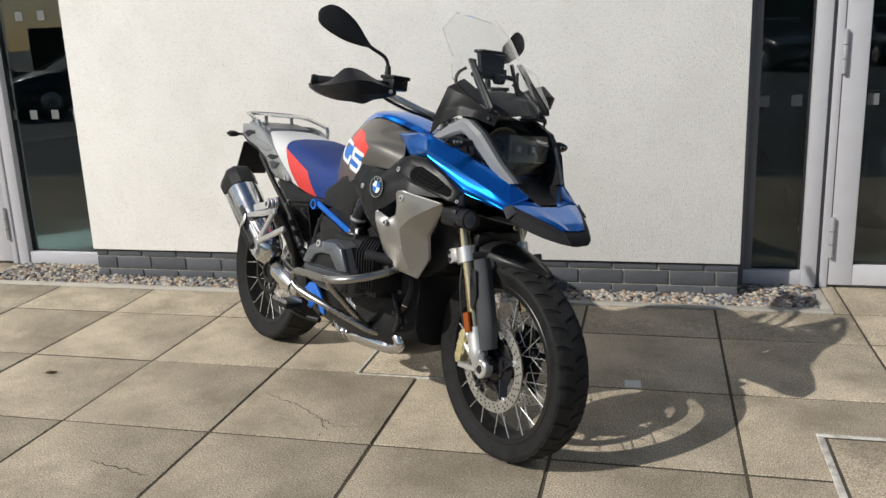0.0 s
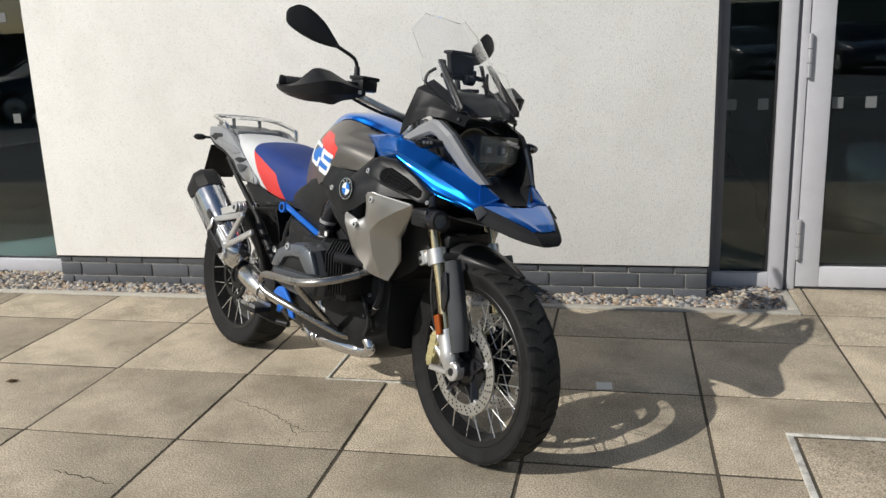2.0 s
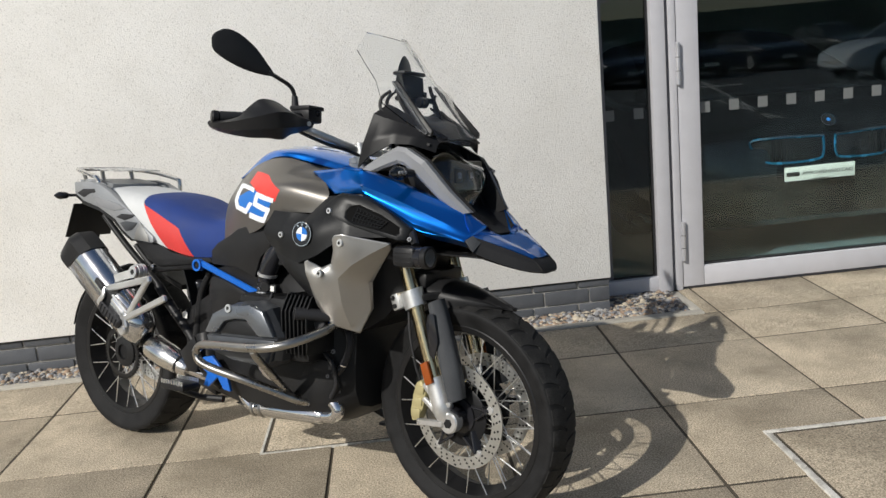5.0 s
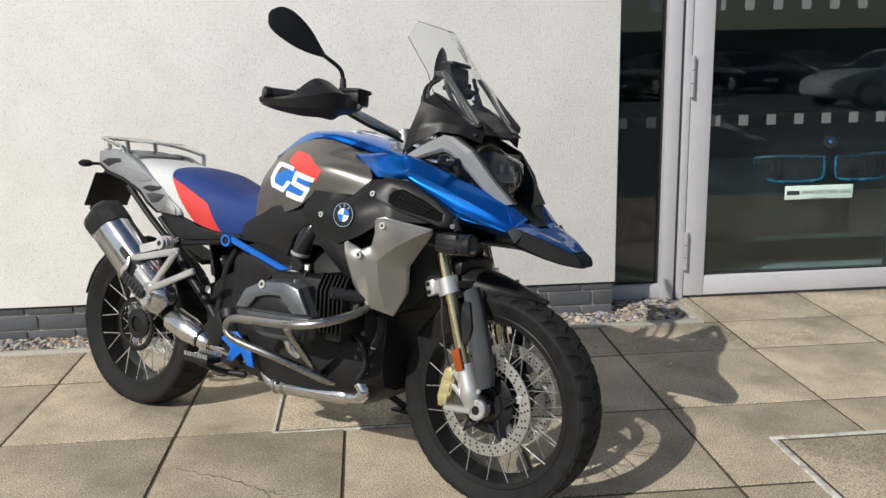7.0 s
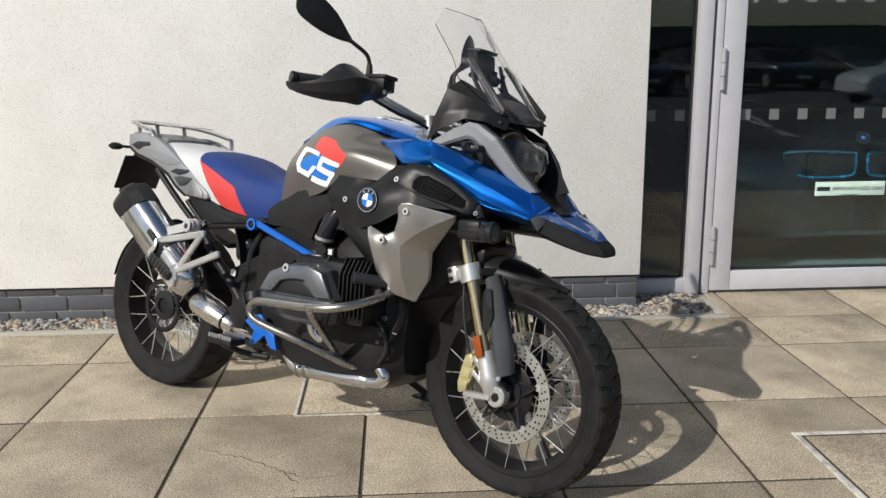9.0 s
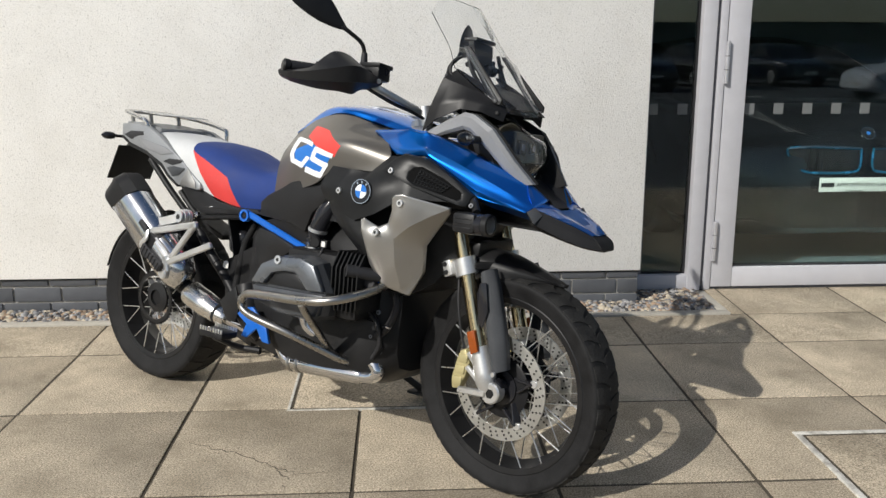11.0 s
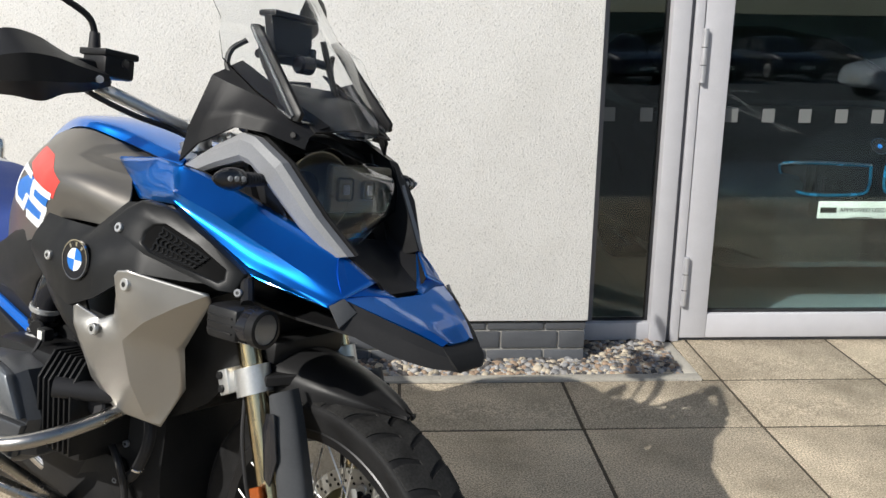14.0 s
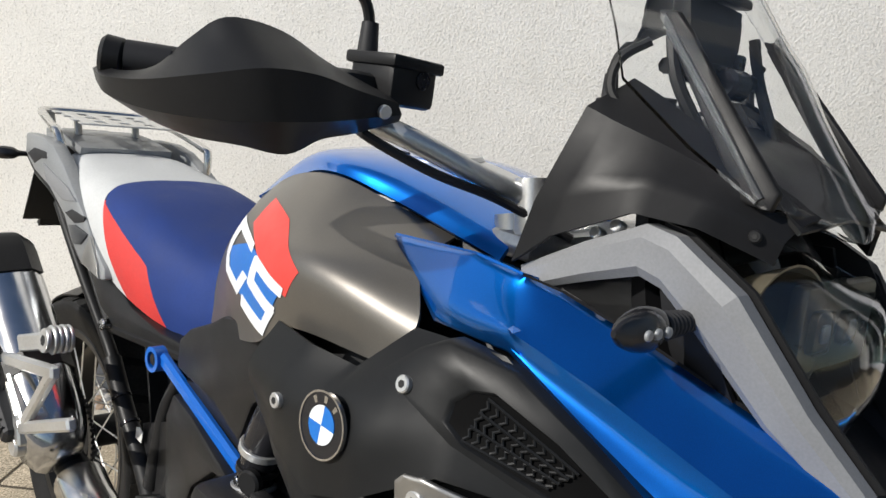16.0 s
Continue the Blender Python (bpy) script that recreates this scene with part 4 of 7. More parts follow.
bp("tank_core", loft([[(0.690, -0.10, 0.72), (0.70, -0.07, 0.90), (0.70, 0.07, 0.90), (0.690, 0.10, 0.72)], [(0.90, -0.19, 0.72), (0.90, -0.12, 1.02), (0.90, 0.12, 1.02), (0.90, 0.19, 0.72)],
                      [(1.10, -0.19, 0.72), (1.10, -0.09, 1.00), (1.10, 0.09, 1.00), (1.10, 0.19, 0.72)], [(1.30, -0.13, 0.80), (1.30, -0.07, 0.95), (1.30, 0.07, 0.95), (1.30, 0.13, 0.80)]], 3, sr=False), M_plastic)


def on_net(net, u, v, lift):
    """A point of a fine net at u, v from 0 to 1, lifted outward to the right side."""
    nv, nu = len(net), len(net[0])
    fu, fv = min(max(u, 0), 0.9999) * (nu - 1), min(max(v, 0), 0.9999) * (nv - 1)
    i, j = int(fu), int(fv)
    a, b = net[j][i].lerp(net[j][i + 1], fu - i), net[j + 1][i].lerp(net[j + 1][i + 1], fu - i)
    n = (net[j][i + 1] - net[j][i]).cross(net[j + 1][i] - net[j][i]).normalized()
    if n.y > 0:
        n = -n
    return a.lerp(b, fv - j) + n * lift


BNET = grid(BROWN, 6)


def decal(corners, lift=0.0006, k=8):
    """A film patch between four (u, v) corners on the tank panel."""
    c = [Vector((*p, 0)) for p in corners]
    rows = []
    for j in range(k + 1):
        a, b = c[0].lerp(c[3], j / k), c[1].lerp(c[2], j / k)
        rows.append([tuple(on_net(BNET, *a.lerp(b, i / k).to_2d(), lift)) for i in range(k + 1)])
    return shell(rows, 0.0004, 1, False, False, out=(0.9, 0, 0.9))


FORM[0] = None
G_BARS = (((0.448, 0.597), (0.198, 0.347), (0.219, 0.444), (0.448, 0.653)), ((0.177, 0.333), (0.167, 0.625), (0.229, 0.681), (0.281, 0.458)), ((0.167, 0.611), (0.208, 0.736), (0.260, 0.750), (0.229, 0.639)),
          ((0.208, 0.736), (0.344, 0.833), (0.365, 0.800), (0.229, 0.700)), ((0.344, 0.833), (0.438, 0.764), (0.396, 0.736), (0.312, 0.806)))
S_BARS = (((0.708, 0.806), (0.490, 0.660), (0.479, 0.712), (0.698, 0.853)), ((0.479, 0.660), (0.438, 0.778), (0.479, 0.806), (0.521, 0.694)), ((0.438, 0.785), (0.646, 0.937), (0.667, 0.897), (0.458, 0.745)),
          ((0.625, 0.875), (0.531, 0.944), (0.573, 0.986), (0.667, 0.917)), ((0.594, 0.950), (0.390, 0.826), (0.375, 0.868), (0.573, 0.990)))
for o, s in zip(browns, (0, 1)):
    def put(name, cs, m, lab="", lift=0.0006):
        b = decal(cs, lift)
        part(name, flipped(b) if s else b, m, o, lab)
    put("decal_red", ((0.333, 0.431), (0.333, 0.222), (0.510, 0.347), (0.510, 0.694)), M_red, "red decal field")
    put("decal_red", ((0.510, 0.694), (0.510, 0.347), (0.750, 0.694), (0.719, 0.847)), M_red)
    put("decal_blue", ((0.230, 0.610), (0.420, 0.597), (0.448, 0.865), (0.275, 0.785)), M_skyb, "blue decal block", 0.0010)
    put("decal_blue", ((0.420, 0.597), (0.690, 0.830), (0.590, 0.965), (0.448, 0.865)), M_skyb, "", 0.0010)
    for q in G_BARS + S_BARS:
        put("decal_white", q, M_white, "white decal bar", 0.0014)

# dark side panels with the vent and the round badge
FORM[0] = None
DARK = [[(1.012, -0.272, 0.890), (1.085, -0.279, 0.886), (1.148, -0.268, 0.881), (1.196, -0.240, 0.932), (1.312, -0.240, 0.939), (1.390, -0.224, 0.888), (1.466, -0.200, 0.842)],
        [(0.985, -0.288, 0.835), (1.055, -0.300, 0.830), (1.125, -0.304, 0.830), (1.205, -0.296, 0.846), (1.290, -0.272, 0.872), (1.372, -0.236, 0.862), (1.452, -0.203, 0.837)],
        [(0.996, -0.282, 0.795), (1.06, -0.294, 0.765), (1.13, -0.302, 0.745), (1.200, -0.302, 0.770), (1.290, -0.286, 0.826), (1.360, -0.250, 0.822), (1.435, -0.214, 0.824)]]
LEG = [[(1.000, -0.275, 0.80), (1.035, -0.278, 0.745), (1.100, -0.270, 0.68), (1.180, -0.245, 0.60)],
       [(1.070, -0.294, 0.79), (1.100, -0.296, 0.735), (1.150, -0.290, 0.68), (1.200, -0.258, 0.60)],
       [(1.150, -0.288, 0.78), (1.170, -0.288, 0.735), (1.200, -0.278, 0.68), (1.235, -0.236, 0.60)]]
darks = pair("side_panel", lambda: shell(LEG, 0.005, 5, bm=shell(DARK, 0.005, 6, False, True, out=(1.1, 0, 0.8)), out=(1.1, 0, 0.8)), M_plastic_g, "charcoal plastic side panel with a round badge")
for o, s in zip(darks, (-1, 1)):
    flip = (lambda b: b) if s < 0 else flipped

    # overlapping cover with a shallow vent; a near-black sheet paints its deep shade
    V00, V10, V01, V11 = (Vector(q) for q in ((1.302, -0.266, 0.863), (1.382, -0.240, 0.847), (1.315, -0.252, 0.905), (1.401, -0.227, 0.865)))

    def dp(u, v):
        return V00.lerp(V10, u).lerp(V01.lerp(V11, u), v) + Vector((0, -0.0062, 0))
    outer = ((1.199, -0.280, 0.896), (1.234, -0.267, 0.927), (1.261, -0.259, 0.942), (1.332, -0.243, 0.932), (1.403, -0.225, 0.889), (1.459, -0.203, 0.847), (1.447, -0.216, 0.814), (1.426, -0.228, 0.816), (1.356, -0.256, 0.840), (1.293, -0.273, 0.857))
    lip = ((1.281, -0.278, 0.875), (1.282, -0.273, 0.894), (1.298, -0.266, 0.908), (1.321, -0.258, 0.911), (1.381, -0.241, 0.885), (1.435, -0.222, 0.849), (1.435, -0.225, 0.832), (1.425, -0.232, 0.827), (1.356, -0.260, 0.848), (1.306, -0.275, 0.861))
    cx = sum((Vector(q) for q in lip), Vector()) / len(lip)
    cover = bmesh.new()
    rings_ = [[Vector(q) + Vector((0, 0.018, 0)) for q in outer], [Vector(q) for q in outer], [Vector(q).lerp(Vector(w), 0.12) + Vector((0, -0.004, 0)) for q, w in zip(outer, lip)], [Vector(q) for q in lip], [Vector(q).lerp(cx, 0.06) + Vector((0, 0.002, 0)) for q in lip], [Vector(q).lerp(cx, 0.10) + Vector((0, 0.008, 0)) for q in lip]]
    rv = [[cover.verts.new(q) for q in r_] for r_ in rings_]
    for a_, b_ in zip(rv, rv[1:]):
        for k in range(len(a_)):
            cover.faces.new((a_[k], a_[(k + 1) % len(a_)], b_[(k + 1) % len(a_)], b_[k]))
    folds_ = [e for e in cover.edges if len(e.link_faces) == 2 and e.calc_face_angle(0) > radians(8)]
    bmesh.ops.bevel(cover, geom=folds_, offset=0.0022, segments=2, affect='EDGES', profile=0.5, clamp_overlap=True)
    part("vent_cover", flip(cover), M_plastic_g, o, "charcoal plastic vent cover", 40)
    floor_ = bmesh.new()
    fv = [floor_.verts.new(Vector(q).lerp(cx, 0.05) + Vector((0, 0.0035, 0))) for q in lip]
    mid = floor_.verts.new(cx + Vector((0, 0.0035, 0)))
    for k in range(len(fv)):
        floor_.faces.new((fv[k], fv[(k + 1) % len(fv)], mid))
    part("vent", flip(floor_), M_void, o, "near-black sheet painting the shade deep in the vent")
    cells = bmesh.new()
    for i in range(10):
        zig = [tuple(dp(0.03 + 0.105 * i + (0.020 if k % 2 else -0.020), 0.06 + 0.88 * k / 8)) for k in range(9)]
        tube(zig, 0.0016, 1, 5, cells, smooth=False, flat=0.7)
    for v_ in (0.02, 0.35, 0.66, 0.98):
        tube([tuple(dp(0.0, v_)), tuple(dp(1.0, v_))], 0.0016, 1, 5, cells, smooth=False)
    tagged(part("vent_mesh", flip(cells), M_plastic_g, o, "black zigzag vent slats"), kind="stuff")
    bd = (1.153, -0.3050, 0.828)
    nrm = Vector((0.03, -1, 0.06))

    def rnd_plate(r0, r1, h, seg=40, a0=0, a1=360):
        b = bmesh.new()
        n_ = max(4, int(seg * (a1 - a0) / 360))
        A = [[], [], [], []]
        for i in range(n_ + 1):
            a = radians(a0 + (a1 - a0) * i / n_)
            for L, (r, y) in zip(A, ((r0, 0), (r1, 0), (r1, h), (r0, h))):
                L.append(b.verts.new((r * math.cos(a), y, r * math.sin(a))))
        for i in range(n_):
            for p, q in ((0, 1), (1, 2), (2, 3), (3, 0)):
                b.faces.new((A[p][i], A[p][i + 1], A[q][i + 1], A[q][i]))
        if a1 - a0 < 359:
            b.faces.new([L[0] for L in A])
            b.faces.new([L[-1] for L in A])
        bmesh.ops.remove_doubles(b, verts=b.verts, dist=1e-6)
        return moved(b, toward(bd, nrm))
    bg = part("badge", flip(moved(disc(0.0335, -0.003, 0.003, 0.0015, 40), toward(bd, nrm))), M_gloss, o, "round black badge with blue and white quarters")
    part("badge_ring", flip(rnd_plate(0.0322, 0.0342, 0.0042)), M_chrome, bg)
    for k in range(4):
        part("badge_quarter", flip(rnd_plate(0.0005, 0.0195, 0.0038, 40, 90 * k + 4, 90 * k + 94)), (M_skyb if k % 2 else M_white), bg)
    for k in (52, 88, 124):
        part("badge_mark", flip(rnd_plate(0.0225, 0.0295, 0.0036, 40, k, k + 10)), M_reflect, bg)
    f_ = lambda p: (p[0], -p[1] * s * -1 if s < 0 else -p[1], p[2])
    bolt((1.069, s * 0.3045, 0.823), (0, s, 0.05), 0.0085, o)
    bolt((1.233, s * 0.2820, 0.893), (0, s, 0.25), 0.0085, o)

SV = dict(a=(1.266, 0.310, 0.820), a2=(1.275, 0.311, 0.829), b=(1.298, 0.309, 0.833), t=(1.412, 0.238, 0.807), c=(1.262, 0.302, 0.786), d=(1.243, 0.290, 0.750), d2=(1.213, 0.293, 0.737), e=(1.168, 0.316, 0.752), e2=(1.178, 0.317, 0.757), f=(1.172, 0.317, 0.722),
          g=(1.188, 0.290, 0.630), h=(1.212, 0.254, 0.568), i=(1.273, 0.206, 0.544), j=(1.304, 0.182, 0.615), k=(1.316, 0.200, 0.693), l=(1.350, 0.205, 0.737), t2=(1.404, 0.225, 0.793), m=(1.366, 0.262, 0.782),
          n=(1.312, 0.284, 0.748), o=(1.262, 0.286, 0.708), p=(1.256, 0.262, 0.630), q=(1.258, 0.228, 0.562), r=(1.304, 0.304, 0.806), w=(1.272, 0.303, 0.766), x=(1.215, 0.310, 0.712))
SV_F = [q.split() for q in ("a a2 b r w c", "b t m r", "r m n w", "c w d", "d w n o x", "d x d2", "d2 x f e e2", "f x o g", "g o p", "g p q h", "q i h", "t t2 m", "m t2 l n", "n l k o", "o k j p", "p j i q")]


def moulded(pts, faces, thick, s, folds, name, material, label, rounds=14):
    """A moulded panel: its outline and the named folds stay, all between them is relaxed into a smooth sheet."""
    bm = bmesh.new()
    v = {k: bm.verts.new((x, s * y, z)) for k, (x, y, z) in pts.items()}
    for f in faces:
        bm.faces.new([v[k] for k in f])
    bmesh.ops.recalc_face_normals(bm, faces=bm.faces[:])
    bm.normal_update()
    if sum(f.normal.y * f.calc_area() for f in bm.faces) * s < 0:
        bmesh.ops.reverse_faces(bm, faces=bm.faces[:])
    lines = [(v[a].co.copy(), v[b].co.copy()) for keys in folds for a, b in zip(keys.split(), keys.split()[1:])]
    bmesh.ops.triangulate(bm, faces=bm.faces[:])
    for n in range(3):
        bmesh.ops.subdivide_edges(bm, edges=bm.edges[:], cuts=1, use_grid_fill=True)

    def held(p):
        for a, b in lines:
            d = b - a
            k = max(0.0, min(1.0, (p - a).dot(d) / d.length_squared))
            if (a + d * k - p).length < 1e-4:
                return True
        return False

    loose = [w for w in bm.verts if not w.is_boundary and not held(w.co)]
    for n in range(rounds):
        to = [(w, sum((e.other_vert(w).co for e in w.link_edges), Vector()) / len(w.link_edges)) for w in loose]
        for w, c in to:
            w.co = w.co.lerp(c, 0.7)
    ob = bp(name, bm, material, label, None, 16)
    sol = ob.modifiers.new("sheet", 'SOLIDIFY')
    sol.thickness, sol.offset = thick, -1
    return ob


silvs = [moulded(SV, SV_F, 0.004, s, ("t m n o p q",), "radiator_panel", M_silverp, "satin silver radiator side panel") for s in (-1, 1)]
for o, s in zip(silvs, (-1, 1)):
    for x, y, z in ((1.290, 0.3035, 0.809), (1.217, 0.3080, 0.722)):
        bolt((x, s * (y + 0.002), z), (0, s, 0.05), 0.0105, o)

# blue fairing with its long creases, and the beak
FAIR = dict(f1=(1.088, 0.187, 1.000), t1=(1.225, 0.206, 1.010), f9=(1.290, 0.210, 1.005), m3=(1.217, 0.228, 0.953), f2=(1.199, 0.221, 0.938), m2=(1.319, 0.244, 0.962),
            a0=(1.308, 0.232, 0.940), a1=(1.385, 0.217, 0.893), a2=(1.460, 0.201, 0.847), a3=(1.530, 0.182, 0.830), a4=(1.597, 0.162, 0.814),
            b0=(1.316, 0.241, 0.948), b1=(1.391, 0.227, 0.904), b2=(1.465, 0.208, 0.860), b3=(1.534, 0.184, 0.838), b4=(1.600, 0.157, 0.818),
            g1=(1.392, 0.220, 0.914), g2=(1.468, 0.198, 0.873), g3=(1.536, 0.175, 0.846), g4=(1.603, 0.149, 0.822),
            c1=(1.395, 0.222, 0.934), c2=(1.470, 0.196, 0.898), c3=(1.540, 0.168, 0.862), c4=(1.608, 0.139, 0.828),
            e0=(1.325, 0.192, 0.996), e1=(1.405, 0.162, 0.966), e2=(1.482, 0.132, 0.932), e3=(1.560, 0.104, 0.896), e4=(1.614, 0.070, 0.850))
FAIR_F = [q.split() for q in ("f1 m3 t1", "f1 f2 m3", "t1 m3 m2 f9", "f2 a0 b0 m2 m3", "f9 m2 e0", "a0 a1 b1 b0", "a1 a2 b2 b1", "a2 a3 b3 b2", "a3 a4 b4 b3", "b0 b1 g1 m2", "b1 b2 g2 g1", "b2 b3 g3 g2", "b3 b4 g4 g3",
                              "m2 g1 c1", "g1 g2 c2 c1", "g2 g3 c3 c2", "g3 g4 c4 c3", "m2 c1 e1 e0", "c1 c2 e2 e1", "c2 c3 e3 e2", "c3 c4 e4 e3")]
fairs = [moulded(FAIR, FAIR_F, 0.004, s, ("m2 c1 c2 c3 c4", "b0 b1 b2 b3 b4"), "fairing", M_blue, "gloss metallic blue fairing") for s in (-1, 1)]
for o, s in zip(fairs, (-1, 1)):
    line = lambda ks, dy=0.0, dz=0.0: [(FAIR[k][0], s * (FAIR[k][1] - dy), FAIR[k][2] - dz) for k in ks.split()]
    part("fairing_return", shell([line("a0 a1 a2 a3 a4", 0.002, 0.001), line("a0 a1 a2 a3 a4", 0.060, 0.026)], 0.003, 4), M_blue, o)
    part("fairing_inner", shell([line("f9 e0 e1 e2 e3 e4", 0.002, 0.002), line("f9 e0 e1 e2 e3 e4", 0.050, 0.045)], 0.004, 4, False, False), M_cowl, o)
    part("fairing_rear_edge", shell([line("f1 t1 f9", 0.002, 0.002), line("f1 t1 f9", 0.040, 0.012)], 0.004, 3, False, False), M_blue, o)


def beak_top():
    right = ((( 1.570, 0.102, 0.890), (1.616, 0.036, 0.829)), ((1.605, 0.139, 0.828), (1.632, 0.036, 0.824)), ((1.660, 0.105, 0.806), (1.672, 0.034, 0.804)), ((1.705, 0.072, 0.786), (1.708, 0.028, 0.787)), ((1.738, 0.045, 0.767), (1.740, 0.018, 0.768)))
    rows_ = []
    for (x0, y0, z0), (x1, y1, z1) in right:
        rows_.append([(x0, -y0, z0), ((x0 + x1) / 2, -(y0 + y1) / 2, (z0 + z1) / 2 + 0.004), (x1, -y1, z1), (x1, y1, z1), ((x0 + x1) / 2, (y0 + y1) / 2, (z0 + z1) / 2 + 0.004), (x0, y0, z0)])
    return shell(rows_[1:], 0.004, 4, False, True, out=(1.6, 0, 0.7))


beak = bp("beak", beak_top(), M_blue, "gloss blue beak over a charcoal lower lip", None, 20)
for s in (-1, 1):
    part("beak_shoulder", shell([[(1.560, s * 0.104, 0.896), (1.602, s * 0.062, 0.850), (1.618, s * 0.036, 0.829)], [(1.582, s * 0.128, 0.862), (1.606, s * 0.100, 0.842), (1.632, s * 0.036, 0.825)], [(1.604, s * 0.139, 0.829), (1.618, s * 0.092, 0.830), (1.634, s * 0.036, 0.8235)]], 0.004, 4, out=(1.55, 0, 0.75)), M_blue, beak)
LIP = [[(1.606, 0.141, 0.828), (1.660, 0.107, 0.805), (1.705, 0.074, 0.784), (1.738, 0.046, 0.766)],
       [(1.600, 0.160, 0.816), (1.668, 0.119, 0.790), (1.718, 0.082, 0.768), (1.754, 0.048, 0.752)],
       [(1.624, 0.164, 0.787), (1.685, 0.124, 0.757), (1.734, 0.080, 0.738), (1.765, 0.036, 0.731)],
       [(1.618, 0.120, 0.768), (1.675, 0.085, 0.746), (1.720, 0.050, 0.731), (1.757, 0.020, 0.725)]]
part("beak_lip", shell([[(x, -y, z) for x, y, z in r] for r in LIP] + [[(1.620, 0, 0.760), (1.675, 0, 0.740), (1.720, 0, 0.728), (1.758, 0, 0.724)]] + [[(x, y, z) for x, y, z in r] for r in LIP[::-1]], 0.005, 4, True, False, out=(1.6, 0, 0.82)), M_lip, beak, "charcoal plastic lower lip", 22)
# lighter plates paint the highlight on the lip's corners
for s in (-1, 1):
    part("lip_corner", slab([(1.5985, s * 0.1625, 0.8165), (1.6100, s * 0.1410, 0.8285), (1.6290, s * 0.1310, 0.8090), (1.6250, s * 0.1660, 0.7870)], (0.004, s * 0.004, 0.002), 0.0012), M_lipgrey, beak, "lighter grey lip corner with its highlight in the colour")
part("beak_nose", shell([[(1.738, y * 0.95, 0.766), (1.757, y, 0.751), (1.767, y * 0.74, 0.731), (1.757, y * 0.42, 0.725)] for y in (-0.048, -0.024, 0, 0.024, 0.048)], 0.004, 4, out=(1.6, 0, 0.75)), M_lip, beak)
bp("beak_recess", shell([[(1.500, y * 1.2, 0.905 - 0.12 * abs(y)), (1.56, y * 1.05, 0.868 - 0.10 * abs(y)), (1.622, y * 0.62, 0.829)] for y in (-0.075, -0.04, 0, 0.04, 0.075)], 0.006, 5, out=(1.5, 0, 0.7)), M_cowl, "black recess behind the beak")
bp("beak_floor", shell([[(1.34, y * 1.1, 0.80), (1.46, y, 0.775), (1.62, y * 0.9, 0.766)] for y in (-0.13, 0, 0.13)], 0.004, 4), M_plastic)

# grey triangular bracket beside the headlight
BK_P = ((1.262, 0.178, 1.006), (1.325, 0.170, 1.042), (1.378, 0.160, 1.068), (1.408, 0.160, 1.063), (1.468, 0.157, 1.027), (1.530, 0.131, 0.945), (1.578, 0.104, 0.888))
BK_Q = ((1.292, 0.178, 0.992), (1.335, 0.170, 1.008), (1.378, 0.158, 1.022), (1.400, 0.157, 1.016), (1.434, 0.150, 0.986), (1.496, 0.132, 0.924), (1.546, 0.108, 0.882))


def bracket_bar():
    rings = []
    for a, b in zip(BK_P, BK_Q):
        a, b = Vector((a[0], -a[1], a[2])), Vector((b[0], -b[1], b[2]))
        o_, n_ = Vector((0, -0.007, 0)), Vector((0, 0.018, 0))
        rings.append([a + n_, a, a.lerp(b, 0.25) + o_, a.lerp(b, 0.80) + o_, b, b + n_])
    return loft(rings, 3, False, sr=False)


brackets = pair("lamp_bracket", bracket_bar, M_frame, "grey cast bracket beside the headlight", smooth=16)
for o, s in zip(brackets, (-1, 1)):
    part("bracket_liner", shell([[(x + 0.004, s * (y - 0.022), z + 0.002) for x, y, z in BK_P[2:]], [(x - 0.004, s * (y - 0.022), z - 0.006) for x, y, z in BK_Q[2:]]], 0.004, 2, False, False), M_plastic, o, "black plastic liner")
    for x, z in ((1.350, 1.060), (1.330, 1.050)):
        part("bracket_bolt", disc(0.006, -0.006, 0.006, 0.001, 12, m=toward((x, s * 0.160, z), (0, s, 0.3))), M_cast, o)
    ic = Vector((1.428, s * 0.226, 0.995))
    ball = lambda y, r, dx=0.0, k=1.0: [tuple(ic + Vector((dx + r * math.cos(a) * 0.8, s * y, r * k * math.sin(a)))) for a in [2 * math.pi * q / 10 for q in range(10)]]
    ind = part("indicator", loft([ball(*q) for q in ((0.034, 0.003), (0.022, 0.012), (0.0, 0.0185), (-0.022, 0.016), (-0.034, 0.009))], 3), M_gloss, o, "black indicator with a smoked lens")
    part("indicator_lens", loft([ball(y, r, 0.004, 0.92) for y, r in ((0.033, 0.003), (0.022, 0.012), (0.0, 0.0185), (-0.014, 0.015))], 3), M_lens, ind)
    for q in (-0.012, 0.002, 0.015):
        part("indicator_led", disc(0.0045, 0, 0.004, 0.001, 12, m=toward(tuple(ic + Vector((0.0165, s * q, 0.002))), (1, 0, 0))), M_tailgrey, ind)
    for k in range(7):
        part("stalk_rib", disc(0.0125 - 0.0004 * k, 0, 0.005, 0.0015, 14, m=toward(tuple(ic + Vector((0, -s * (0.030 + 0.0065 * k), 0))), (0, -s, 0))), M_gasket, ind)

FORM[0] = lamp_form
